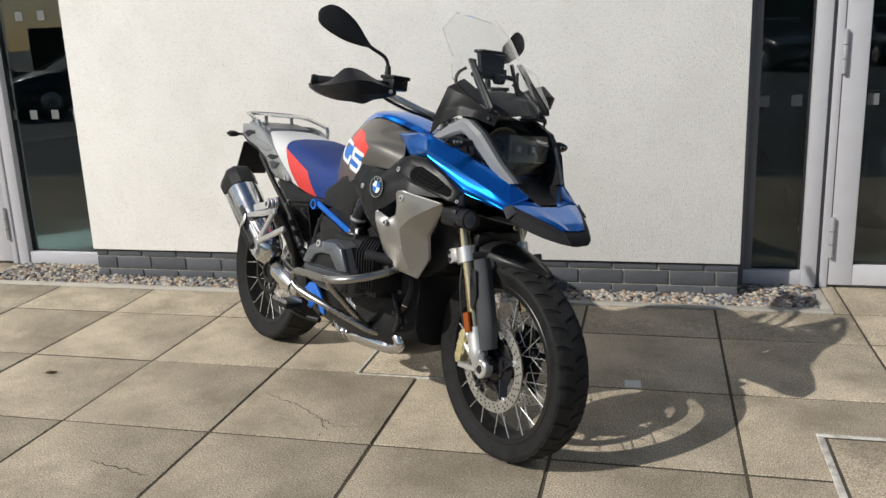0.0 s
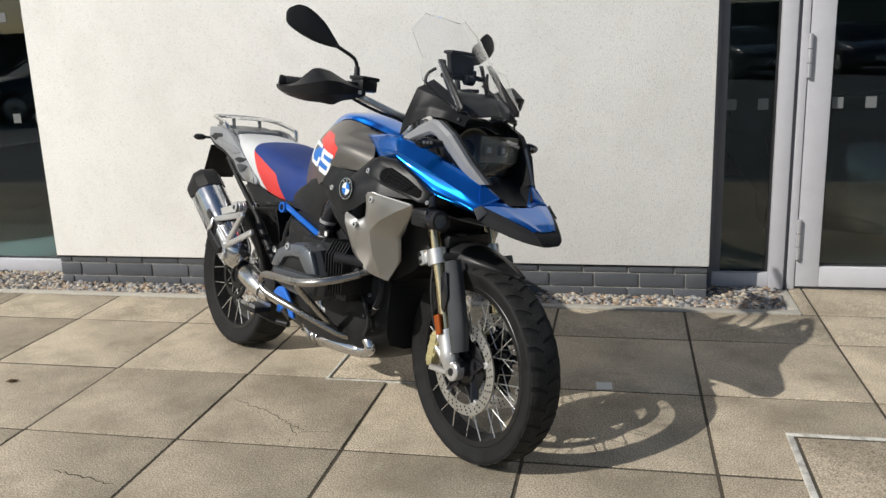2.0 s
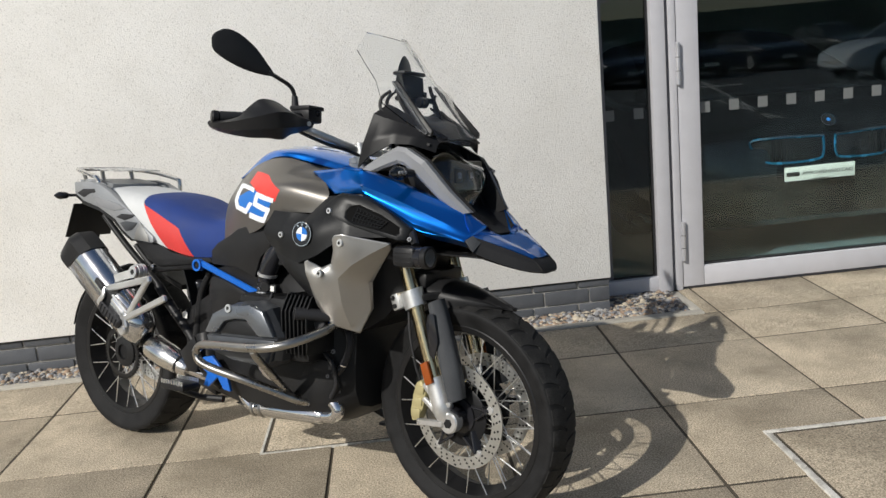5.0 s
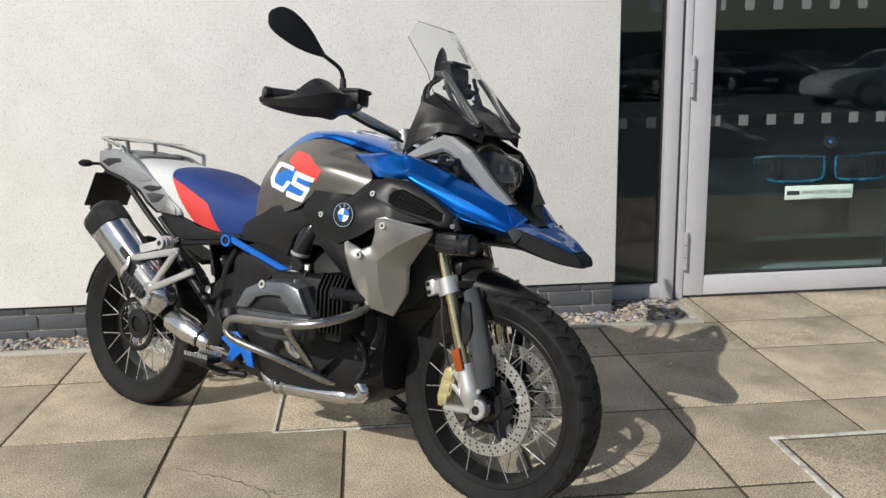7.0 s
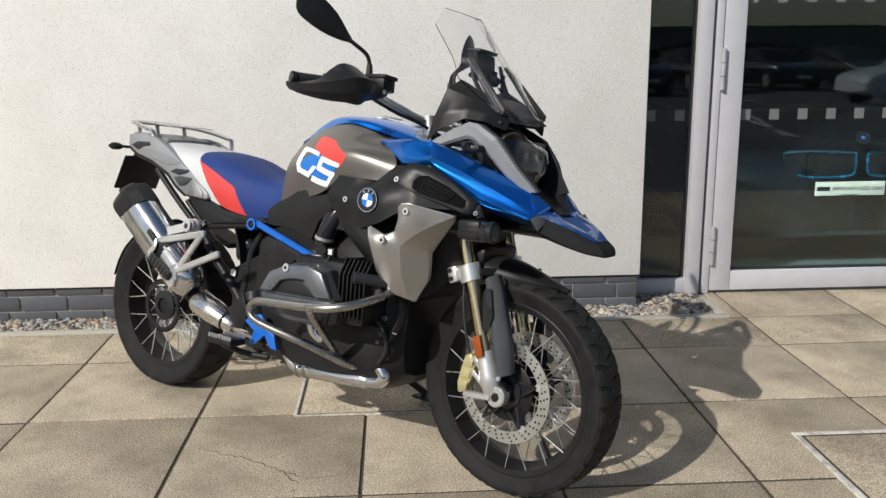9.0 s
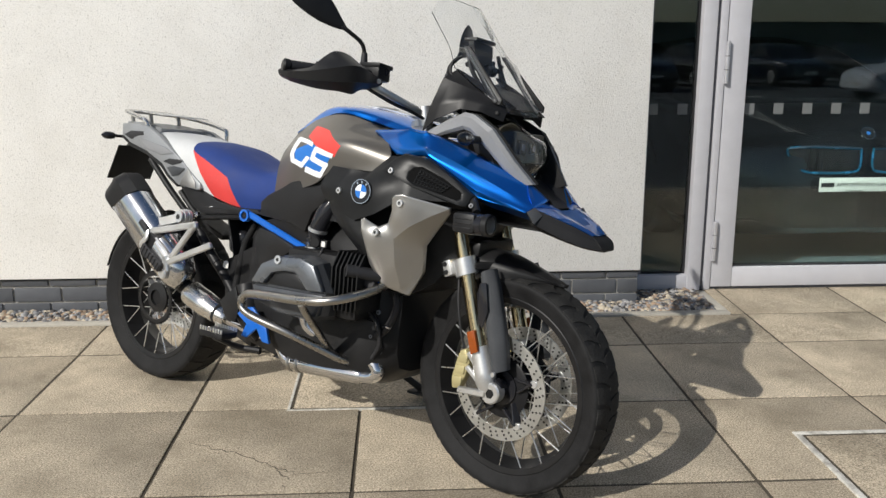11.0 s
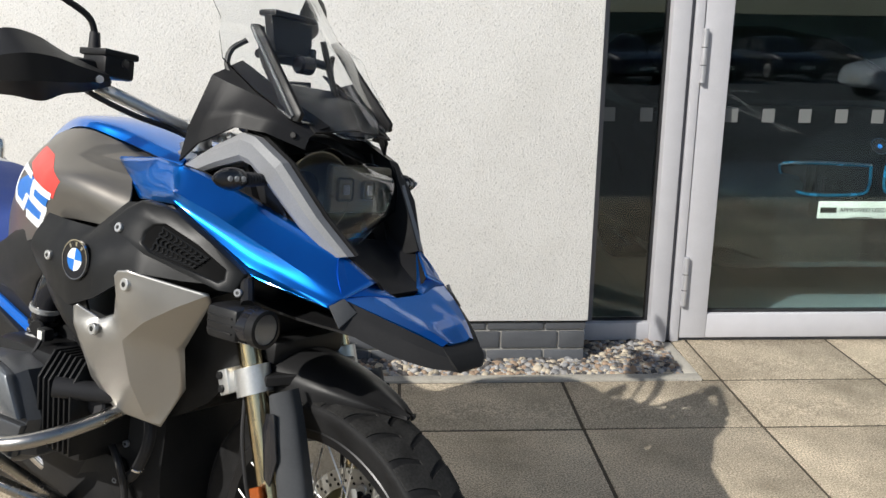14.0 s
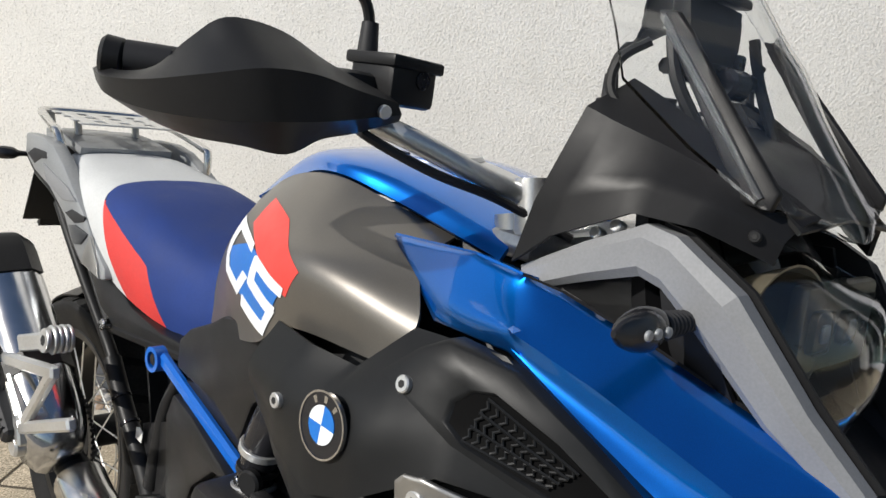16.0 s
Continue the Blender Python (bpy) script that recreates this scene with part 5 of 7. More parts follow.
# headlight, cowl, screen
hl = bp("headlight", shell([[(1.33, -0.108, 1.09), (1.375, 0.01, 1.09), (1.36, 0.13, 1.09)], [(1.35, -0.112, 1.00), (1.385, 0.01, 0.99), (1.375, 0.135, 1.00)], [(1.39, -0.105, 0.92), (1.41, 0.01, 0.915), (1.405, 0.125, 0.92)], [(1.43, -0.095, 0.86), (1.45, 0.01, 0.85), (1.44, 0.115, 0.86)]], 0.02, 4, out=(1.2, 0, 0.97)), M_cowl, "twin headlight behind a clear lens")
part("lamp_cheek_far", loft([[(1.36, 0.120, 1.085), (1.355, 0.140, 1.085), (1.345, 0.135, 1.05), (1.35, 0.118, 1.05)], [(1.43, 0.122, 1.055), (1.430, 0.146, 1.050), (1.39, 0.142, 1.00), (1.39, 0.120, 1.00)], [(1.475, 0.120, 0.995), (1.480, 0.144, 0.990), (1.42, 0.132, 0.94), (1.42, 0.118, 0.94)], [(1.515, 0.105, 0.925), (1.520, 0.125, 0.920), (1.47, 0.118, 0.88), (1.47, 0.10, 0.88)], [(1.555, 0.085, 0.875), (1.560, 0.110, 0.870), (1.53, 0.105, 0.855), (1.53, 0.08, 0.855)]], 3, False, sr=False), M_plastic, hl, "black lamp surround", 20)
LENS = [[(1.385, -0.080, 1.074), (1.412, -0.03, 1.074), (1.425, 0.045, 1.052), (1.408, 0.105, 1.046)],
        [(1.428, -0.104, 1.025), (1.472, -0.02, 1.020), (1.480, 0.05, 1.018), (1.450, 0.126, 1.024)],
        [(1.445, -0.104, 0.968), (1.492, -0.02, 0.960), (1.494, 0.05, 0.968), (1.460, 0.126, 0.978)],
        [(1.452, -0.070, 0.915), (1.482, -0.02, 0.908), (1.482, 0.04, 0.942), (1.458, 0.092, 0.958)]]
part("lens", shell(LENS, 0.003, 6, out=(1.3, 0, 0.97)), M_lens, hl, "clear headlight lens")
part("reflector_bowl", lathe([(0.014, -0.006), (0.045, 0.02), (0.062, 0.055), (0.064, 0.055), (0.047, 0.016), (0.016, -0.010)], 36, m=toward((1.388, -0.045, 0.998), (1, -0.08, 0.0))), M_bowl, hl, "large smoked dipped-beam bowl")
part("bowl_core", disc(0.03, -0.01, 0.012, 0.006, 28, m=toward((1.396, -0.045, 0.998), (1, -0.08, 0))), M_gloss, hl)
# silver-grey slips that paint highlights onto the smoked bowl
part("bowl_facet", slab([(1.385, -0.050, 1.062), (1.402, -0.015, 1.064), (1.408, -0.004, 1.044), (1.400, -0.03, 1.040)], (-0.003, 0, 0.002), 0.0008), M_tailgrey, hl)
part("bowl_facet", slab([(1.385, -0.086, 1.018), (1.402, -0.066, 1.010), (1.408, -0.066, 0.98), (1.392, -0.088, 0.975)], (-0.003, 0, 0.002), 0.0008), M_tailgrey, hl)
for y, r in ((-0.002, 0.017), (0.052, 0.014)):
    b_ = bmesh.new()
    box(b_, 1.447, 1.454, y - r, y + r, 1.002 - r, 1.002 + 1.2 * r, 0.007, 3)
    e_ = part("led_unit", b_, M_bowl, hl, "smoked square lamp unit")
    part("led_core", boxed(1.453, 1.458, y - 0.5 * r, y + 0.35 * r, 0.996, 1.012, 0.003), M_tailgrey, e_)
part("lamp_bezel", boxed(1.428, 1.447, -0.028, 0.116, 0.966, 1.042, 0.006), M_bowl, hl)
for s in (-1, 1):
    part("lamp_cheek", shell([[(1.35, s * 0.112, 1.06), (1.38, s * 0.112, 0.985), (1.43, s * 0.098, 0.92), (1.48, s * 0.082, 0.885)], [(1.40, s * 0.110, 1.062), (1.425, s * 0.112, 0.99), (1.462, s * 0.098, 0.93), (1.510, s * 0.082, 0.880)]], 0.005, 5), M_cowl, hl)
part("lamp_brow", shell([[(1.360, y, 1.092 - 0.02 * abs(y) / 0.12), (1.405 - abs(y) * 0.2, y, 1.082 - 0.03 * abs(y) / 0.12), (1.418 - abs(y) * 0.25, y, 1.066 - 0.02 * abs(y) / 0.12)] for y in (-0.125, -0.06, 0, 0.06, 0.125)], 0.006, 4, out=(1.35, 0, 0.98)), M_plastic, hl)
part("lamp_chin", shell([[(1.43, y, 0.925), (1.470 - abs(y) * 0.2, y, 0.912), (1.50 - abs(y) * 0.2, y, 0.885)] for y in (-0.095, -0.04, 0.02, 0.07, 0.125)], 0.006, 4), M_gloss, hl)

FORM[0] = None
COWL = [[(1.262, -0.193, 1.010), (1.300, -0.190, 1.042), (1.370, -0.174, 1.076), (1.420, -0.152, 1.072), (1.470, -0.108, 1.050)],
        [(1.275, -0.188, 1.070), (1.312, -0.184, 1.088), (1.372, -0.168, 1.102), (1.428, -0.144, 1.092), (1.474, -0.104, 1.070)],
        [(1.300, -0.165, 1.160), (1.328, -0.160, 1.150), (1.378, -0.146, 1.134), (1.434, -0.124, 1.112), (1.480, -0.092, 1.084)],
        [(1.303, -0.104, 1.190), (1.336, -0.105, 1.176), (1.388, -0.104, 1.150), (1.438, -0.098, 1.122), (1.484, -0.066, 1.092)]]
cowls = pair("screen_cowl", lambda: shell(COWL, 0.005, 5, False, False, out=(1.25, 0, 1.08)), M_cowl, "black plastic cowl under the screen", smooth=24)
for o, s in zip(cowls, (-1, 1)):
    bolt((1.456, s * 0.1215, 1.072), (0.4, s, 0.1), 0.0055, o, M_engine)
bp("cowl_centre", shell([[(1.484, y, 1.090 - abs(y) * 0.1), (1.415, y, 1.132), (1.33, y, 1.160)] for y in (-0.10, -0.05, 0, 0.05, 0.10)], 0.004, 4), M_plastic)
bp("instrument", boxed(1.275, 1.300, -0.085, 0.085, 1.065, 1.165, 0.012), M_gloss, "instrument panel behind the screen")
SCR = [[(1.494, 0.030, 1.074), (1.500, 0.0, 1.072)],
       [(1.462, 0.131, 1.098), (1.492, 0.0, 1.088)],
       [(1.410, 0.168, 1.138), (1.468, 0.0, 1.125)],
       [(1.352, 0.190, 1.186), (1.432, 0.0, 1.176)],
       [(1.331, 0.182, 1.228), (1.402, 0.0, 1.222)],
       [(1.298, 0.152, 1.255), (1.380, 0.0, 1.252)],
       [(1.262, 0.149, 1.300), (1.345, 0.0, 1.298)],
       [(1.228, 0.146, 1.344), (1.314, 0.0, 1.340)],
       [(1.214, 0.084, 1.400), (1.288, 0.0, 1.376)]]
rows = [[(a[0], -a[1], a[2]), ((a[0] * 0.42 + b[0] * 0.58), -a[1] * 0.56, a[2] * 0.5 + b[2] * 0.5), b, ((a[0] * 0.42 + b[0] * 0.58), a[1] * 0.56, a[2] * 0.5 + b[2] * 0.5), a] for a, b in SCR]
wind = bp("windscreen", shell(rows, 0.0035, 4, True, False, out=(1.1, 0, 1.2)), M_screen, "tall clear windscreen")
wind.visible_shadow = False
for s in (-1, 1):
    arm = bp("screen_arm", slab([(1.318, s * 0.098, 1.250), (1.338, s * 0.096, 1.252), (1.470, s * 0.112, 1.108), (1.466, s * 0.116, 1.092), (1.436, s * 0.116, 1.096)], (0, s * 0.010, 0.002), 0.003), M_cowl, "black screen arm")
    part("arm_rib", tube([(1.326, s * 0.108, 1.246), (1.456, s * 0.125, 1.102)], 0.004, 2, 8), M_lipgrey, arm)
    bp("screen_link", tube([(1.365, s * 0.075, 1.145), (1.335, s * 0.085, 1.195), (1.318, s * 0.080, 1.250)], 0.0065, 5, 8), M_plastic)
    bp("screen_hoop", tube([(1.318, s * 0.110, 1.225), (1.300, s * 0.128, 1.205), (1.302, s * 0.135, 1.175), (1.330, s * 0.128, 1.150)], 0.005, 5, 8), M_plastic)
bp("screen_cross_arm", tube([(1.325, -0.09, 1.205), (1.318, 0, 1.212), (1.325, 0.09, 1.205)], 0.008, 5, 8), M_plastic)
nav = bp("device_mount", loft([[(1.300, -0.058, 1.278), (1.318, -0.058, 1.278), (1.318, 0.046, 1.272), (1.300, 0.046, 1.272)], [(1.302, -0.052, 1.235), (1.322, -0.052, 1.235), (1.322, 0.044, 1.235), (1.302, 0.044, 1.235)], [(1.306, -0.040, 1.195), (1.326, -0.040, 1.195), (1.326, 0.020, 1.195), (1.306, 0.020, 1.195)]], 2, False, sr=False), M_plastic, "black device mount behind the screen")
part("mount_lip", boxed(1.286, 1.330, -0.060, 0.047, 1.275, 1.286, 0.004), M_plastic, nav)
part("mount_knob", disc(0.017, -0.018, 0.018, 0.004, 18, m=Matrix.Translation((1.335, 0.015, 1.198))), M_gloss, nav)
part("mount_block", boxed(1.300, 1.330, 0.036, 0.052, 1.205, 1.232, 0.004), M_gloss, nav)

FORM[0] = body_form
# ---- handlebar ----
INV = TURN_F.inverted()


def other_side(b):
    """The same piece on the left of the handlebar, turned with the fork."""
    moved(flipped(moved(b, INV)), TURN_F)
    return moved(b, Matrix.Translation((-0.055, -0.020, -0.018)))


def bars(name, build, material, label="", smooth=35):
    """A piece on the right of the handlebar as it stands, and the same on the left, turned with the fork."""
    made = []
    for side in (0, 1):
        b = build()
        if side:
            other_side(b)
        made.append(bp(name, b, material, label, None, smooth))
    return made


bp("handlebar", moved(tube([(1.048, -0.238, 1.126), (1.075, -0.215, 1.118), (1.125, -0.13, 1.082), (1.14, -0.05, 1.065), (1.14, 0.05, 1.065), (1.125, 0.13, 1.082), (1.075, 0.215, 1.118), (1.048, 0.238, 1.126)], 0.0118, 6, 14), TURN_F), M_cast, "grey aluminium handlebar")
bars("bar_end_tube", lambda: tube([(1.040, -0.228, 1.126), (0.985, -0.270, 1.139), (0.874, -0.414, 1.141)], 0.0125, 5, 12), M_tailgrey)
bars("grip", lambda: tube([(0.965, -0.290, 1.144), (0.875, -0.416, 1.141)], 0.0175, 2, 16), M_gasket, "black rubber grip")
bars("bar_end_weight", lambda: disc(0.019, 0, 0.022, 0.004, 18, m=toward((0.874, -0.416, 1.140), (-0.55, -0.83, 0.08))), M_engine)
bars("fork_cap", lambda: tube([(1.118, -0.082, 1.005), (1.108, -0.082, 1.045)], [0.024, 0.023], 2, 18, smooth=False), M_cast, "silver riser and fork cap")
bars("riser", lambda: tube([(1.142, -0.090, 1.030), (1.132, -0.092, 1.088)], [0.021, 0.019], 2, 16, smooth=False), M_cast, "silver handlebar riser")
bp("top_yoke", moved(boxed(1.10, 1.17, -0.112, 0.112, 1.005, 1.035, 0.012), TURN_F), M_cast, "silver top yoke")
HG = [[(0.848, -0.424, 1.134), (0.902, -0.435, 1.130), (0.965, -0.434, 1.138), (0.990, -0.418, 1.165), (1.018, -0.402, 1.186), (1.036, -0.360, 1.184), (1.036, -0.305, 1.166), (1.054, -0.245, 1.147)],
      [(0.846, -0.434, 1.128), (0.902, -0.448, 1.123), (0.972, -0.447, 1.126), (1.040, -0.430, 1.138), (1.080, -0.400, 1.150), (1.084, -0.352, 1.152), (1.074, -0.300, 1.146), (1.070, -0.245, 1.141)],
      [(0.848, -0.431, 1.117), (0.902, -0.443, 1.107), (0.978, -0.439, 1.102), (1.045, -0.416, 1.104), (1.080, -0.385, 1.110), (1.082, -0.340, 1.115), (1.074, -0.295, 1.121), (1.072, -0.240, 1.131)],
      [(0.850, -0.420, 1.110), (0.900, -0.421, 1.097), (0.975, -0.407, 1.085), (1.025, -0.382, 1.084), (1.048, -0.350, 1.082), (1.046, -0.312, 1.098), (1.050, -0.277, 1.107), (1.064, -0.235, 1.124)]]
hgs = bars("hand_guard", lambda: shell(HG, 0.006, 5, True, False, out=(0.95, -0.30, 1.14)), M_plastic, "black plastic hand guard", 22)
for o, s in zip(hgs, (0, 1)):
    b = disc(0.0065, -0.003, 0.003, 0.001, 16, m=toward((1.078, -0.268, 1.131), (1, -0.25, -0.1)))
    part("bolt", other_side(b) if s else b, M_cast, o)
    b = disc(0.014, -0.03, 0.004, 0.003, 16, m=toward((0.866, -0.428, 1.138), (-0.4, -0.9, 0)))
    part("guard_end", other_side(b) if s else b, M_plastic, o)
bars("lever", lambda: tube([(1.035, -0.235, 1.132), (1.03, -0.33, 1.140), (0.975, -0.425, 1.148)], [0.008, 0.006, 0.007], 5, 8), M_engine)
bars("switch_block", lambda: boxed(0.965, 1.035, -0.285, -0.225, 1.118, 1.165, 0.010), M_plastic)
res = bars("fluid_reservoir", lambda: boxed(0.992, 1.058, -0.245, -0.182, 1.138, 1.182, 0.007), M_plastic, "black fluid reservoir")
for o, s in zip(res, (0, 1)):
    b = boxed(0.988, 1.062, -0.249, -0.178, 1.174, 1.186, 0.003)
    part("reservoir_lid", other_side(b) if s else b, M_plastic, o)
    b = disc(0.009, -0.002, 0.002, 0.0005, 16, m=toward((1.059, -0.205, 1.166), (1, 0, 0)))
    part("sight_glass", other_side(b) if s else b, M_gloss, o)
bars("cable", lambda: tube([(1.015, -0.268, 1.122), (1.05, -0.255, 1.104), (1.088, -0.200, 1.080), (1.125, -0.135, 1.062), (1.17, -0.06, 1.03)], 0.005, 6, 8), M_gasket, "black cable")
mirrors = bars("mirror", lambda: loft([[tuple(Vector(c) + Vector((0.75, 0.55, 0.10)).normalized() * (d * math.cos(a)) + Vector((0.15, 0.45, 0.88)).normalized() * (h * math.sin(a))) for a in [2 * math.pi * k / 10 for k in range(10)]]
                                        for c, h, d in (((0.942, -0.272, 1.273), 0.006, 0.006), ((0.928, -0.292, 1.286), 0.018, 0.012), ((0.905, -0.326, 1.312), 0.036, 0.017), ((0.878, -0.366, 1.340), 0.043, 0.018), ((0.858, -0.392, 1.356), 0.036, 0.015), ((0.848, -0.406, 1.364), 0.012, 0.005))], 4), M_plastic, "black mirror on a bent stalk")
for o, s in zip(mirrors, (0, 1)):
    b = tube([(0.976, -0.210, 1.172), (0.975, -0.210, 1.212), (0.970, -0.222, 1.243), (0.952, -0.262, 1.266), (0.938, -0.280, 1.277)], 0.0062, 6, 10)
    part("mirror_stalk", other_side(b) if s else b, M_plastic, o)
    b = tube([(0.977, -0.210, 1.162), (0.975, -0.210, 1.218)], [0.013, 0.009], 3, 12)
    part("stalk_boot", other_side(b) if s else b, M_gasket, o)

# ---- auxiliary lamps ----
FORM[0] = lambda p: p + Vector((0.052, 0.006 if p.y > 0 else -0.006, 0.004))
for s in (-1, 1):
    fl = bp("fog_lamp", disc(0.029, -0.080, 0.0, 0.006, 28, m=toward((1.470, s * 0.222, 0.770), (1, 0, 0.02))), M_gloss, "black auxiliary lamp")
    part("lamp_ring", lathe([(0.023, -0.002), (0.030, -0.004), (0.030, 0.012), (0.024, 0.013)], 32, m=toward((1.470, s * 0.222, 0.770), (1, 0, 0.02))), M_plastic, fl)
    part("lamp_glass", disc(0.0238, 0.0095, 0.012, 0.0008, 28, m=toward((1.470, s * 0.222, 0.770), (1, 0, 0.02))), M_lens, fl)
    part("lamp_bowl", lathe([(0.001, 0.0012), (0.012, 0.0022), (0.020, 0.005), (0.0236, 0.0090), (0.0238, 0.0082), (0.020, 0.004), (0.012, 0.0012), (0.001, 0.0004)], 24, m=toward((1.470, s * 0.222, 0.770), (1, 0, 0.02))), M_frame, fl)
    part("lamp_housing", boxed(1.378, 1.448, s * 0.222 - 0.031, s * 0.222 + 0.031, 0.744, 0.798, 0.010), M_plastic, fl)
    for k in range(3):
        part("cooling_fin", boxed(1.384, 1.440, s * 0.222 - 0.033, s * 0.222 + 0.033, 0.757 + 0.012 * k, 0.760 + 0.012 * k, 0.001), M_plastic, fl)
    part("lamp_arm", tube([(1.43, s * 0.215, 0.80), (1.40, s * 0.19, 0.83), (1.36, s * 0.15, 0.83)], 0.011, 4, 10), M_plastic, fl)
    bolt((1.415, s * 0.222, 0.816), (0.4, s, 0.2), 0.0065, fl, M_frame)

# ---- seat ----
FORM[0] = seat_form
SEAT = ((-0.055, 0.938, 0.105, 0.885), (0.03, 0.936, 0.125, 0.862), (0.13, 0.923, 0.140, 0.822), (0.22, 0.914, 0.150, 0.778), (0.32, 0.900, 0.150, 0.740), (0.43, 0.867, 0.132, 0.708), (0.54, 0.838, 0.112, 0.698), (0.625, 0.846, 0.106, 0.735))


def seat_point(u, v):
    """u from tail to tank, v from the right lower edge over the top to the left."""
    rows_ = []
    for x, zt, w, zb in SEAT:
        h = zt - zb
        prof = [(-w * 0.94, zb), (-w, zb + 0.34 * h), (-w * 0.93, zb + 0.70 * h), (-w * 0.72, zb + 0.92 * h), (-w * 0.36, zt - 0.01 * h), (0, zt)]
        prof = prof + [(-a, b) for a, b in prof[-2::-1]]
        f = v * (len(prof) - 1)
        i = min(int(f), len(prof) - 2)
        a, b, c, d = (Vector(prof[max(i - 1, 0)]), Vector(prof[i]), Vector(prof[i + 1]), Vector(prof[min(i + 2, len(prof) - 1)]))
        t = f - i
        p = 0.5 * ((2 * b) + (c - a) * t + (2 * a - 5 * b + 4 * c - d) * t * t + (3 * b - a - 3 * c + d) * t ** 3)
        rows_.append(Vector((x, p.x, p.y)))
    f = u * (len(rows_) - 1)
    i = min(int(f), len(rows_) - 2)
    t = f - i
    a = rows_[i - 1] if i else rows_[0] * 2 - rows_[1]
    b, c = rows_[i], rows_[i + 1]
    d = rows_[i + 2] if i + 2 < len(rows_) else rows_[-1] * 2 - rows_[-2]
    return 0.5 * ((2 * b) + (c - a) * t + (2 * a - 5 * b + 4 * c - d) * t * t + (3 * b - a - 3 * c + d) * t ** 3)


def seat_u(x):
    for i in range(len(SEAT) - 1):
        if SEAT[i][0] <= x <= SEAT[i + 1][0]:
            return (i + (x - SEAT[i][0]) / (SEAT[i + 1][0] - SEAT[i][0])) / (len(SEAT) - 1)
    return 0.0 if x < 0 else 1.0


def curve(table, e):
    for (e0, x0), (e1, x1) in zip(table, table[1:]):
        if e0 <= e <= e1:
            return x0 + (x1 - x0) * (e - e0) / (e1 - e0)
    return table[-1][1]


WHITE_END = ((0.0, 0.206), (0.12, 0.209), (0.2, 0.215), (0.25, 0.222), (0.28, 0.232), (0.5, 0.356))
RED_END = ((0.0, 0.206), (0.12, 0.209), (0.2, 0.215), (0.25, 0.223), (0.285, 0.242), (0.345, 0.41), (0.5, 0.468))


def seat_piece(a, b, v0, v1, nu, nv, off=0.0):
    bm = bmesh.new()
    net = []
    for j in range(nv + 1):
        v = v0 + (v1 - v0) * j / nv
        e = abs(v - 0.5)
        ua, ub = seat_u(curve(a, e)) if a else 0.0, seat_u(curve(b, e)) if b else 1.0
        net.append([tuple(seat_point(ua + (ub - ua) * i / nu, v)) for i in range(nu + 1)])
    return shell(net, 0.012, 1, False, False, bm, out=(0.3, 0, 0.80))


seat = bp("seat", loft([[(x, s * w * 0.85, zz) for s, zz in ((-1, zb + 0.005), (-1, zt - 0.03), (1, zt - 0.03), (1, zb + 0.005))] for x, zt, w, zb in SEAT], 3, sr=False), M_plastic, "long seat in grey, red and blue vinyl")
part("seat_rear_cover", seat_piece(None, WHITE_END, 0.0, 1.0, 14, 60), M_seatw, seat, "light grey vinyl", 50)
part("seat_front_cover", seat_piece(RED_END, None, 0.0, 1.0, 18, 60), M_seatb, seat, "deep blue vinyl", 50)
for v0, v1 in ((0.0, 0.226), (0.774, 1.0)):
    part("seat_stripe", seat_piece(WHITE_END, RED_END, v0, v1, 8, 24), M_seatr, seat, "red vinyl stripe", 50)

# ---- tail, rack, number plate ----
FORM[0] = tail_form
FORM[0] = None
def tail_plane(s, pts, out, deep, bevel):
    """A piece of the grab handle, on the plane that spreads from the tail to the seat."""
    return slab([(x, s * (0.1535 + 0.062 * max(0.0, min(x + 0.03, 0.30)) + out), z) for x, z in pts], (0, -s * deep, 0), bevel)


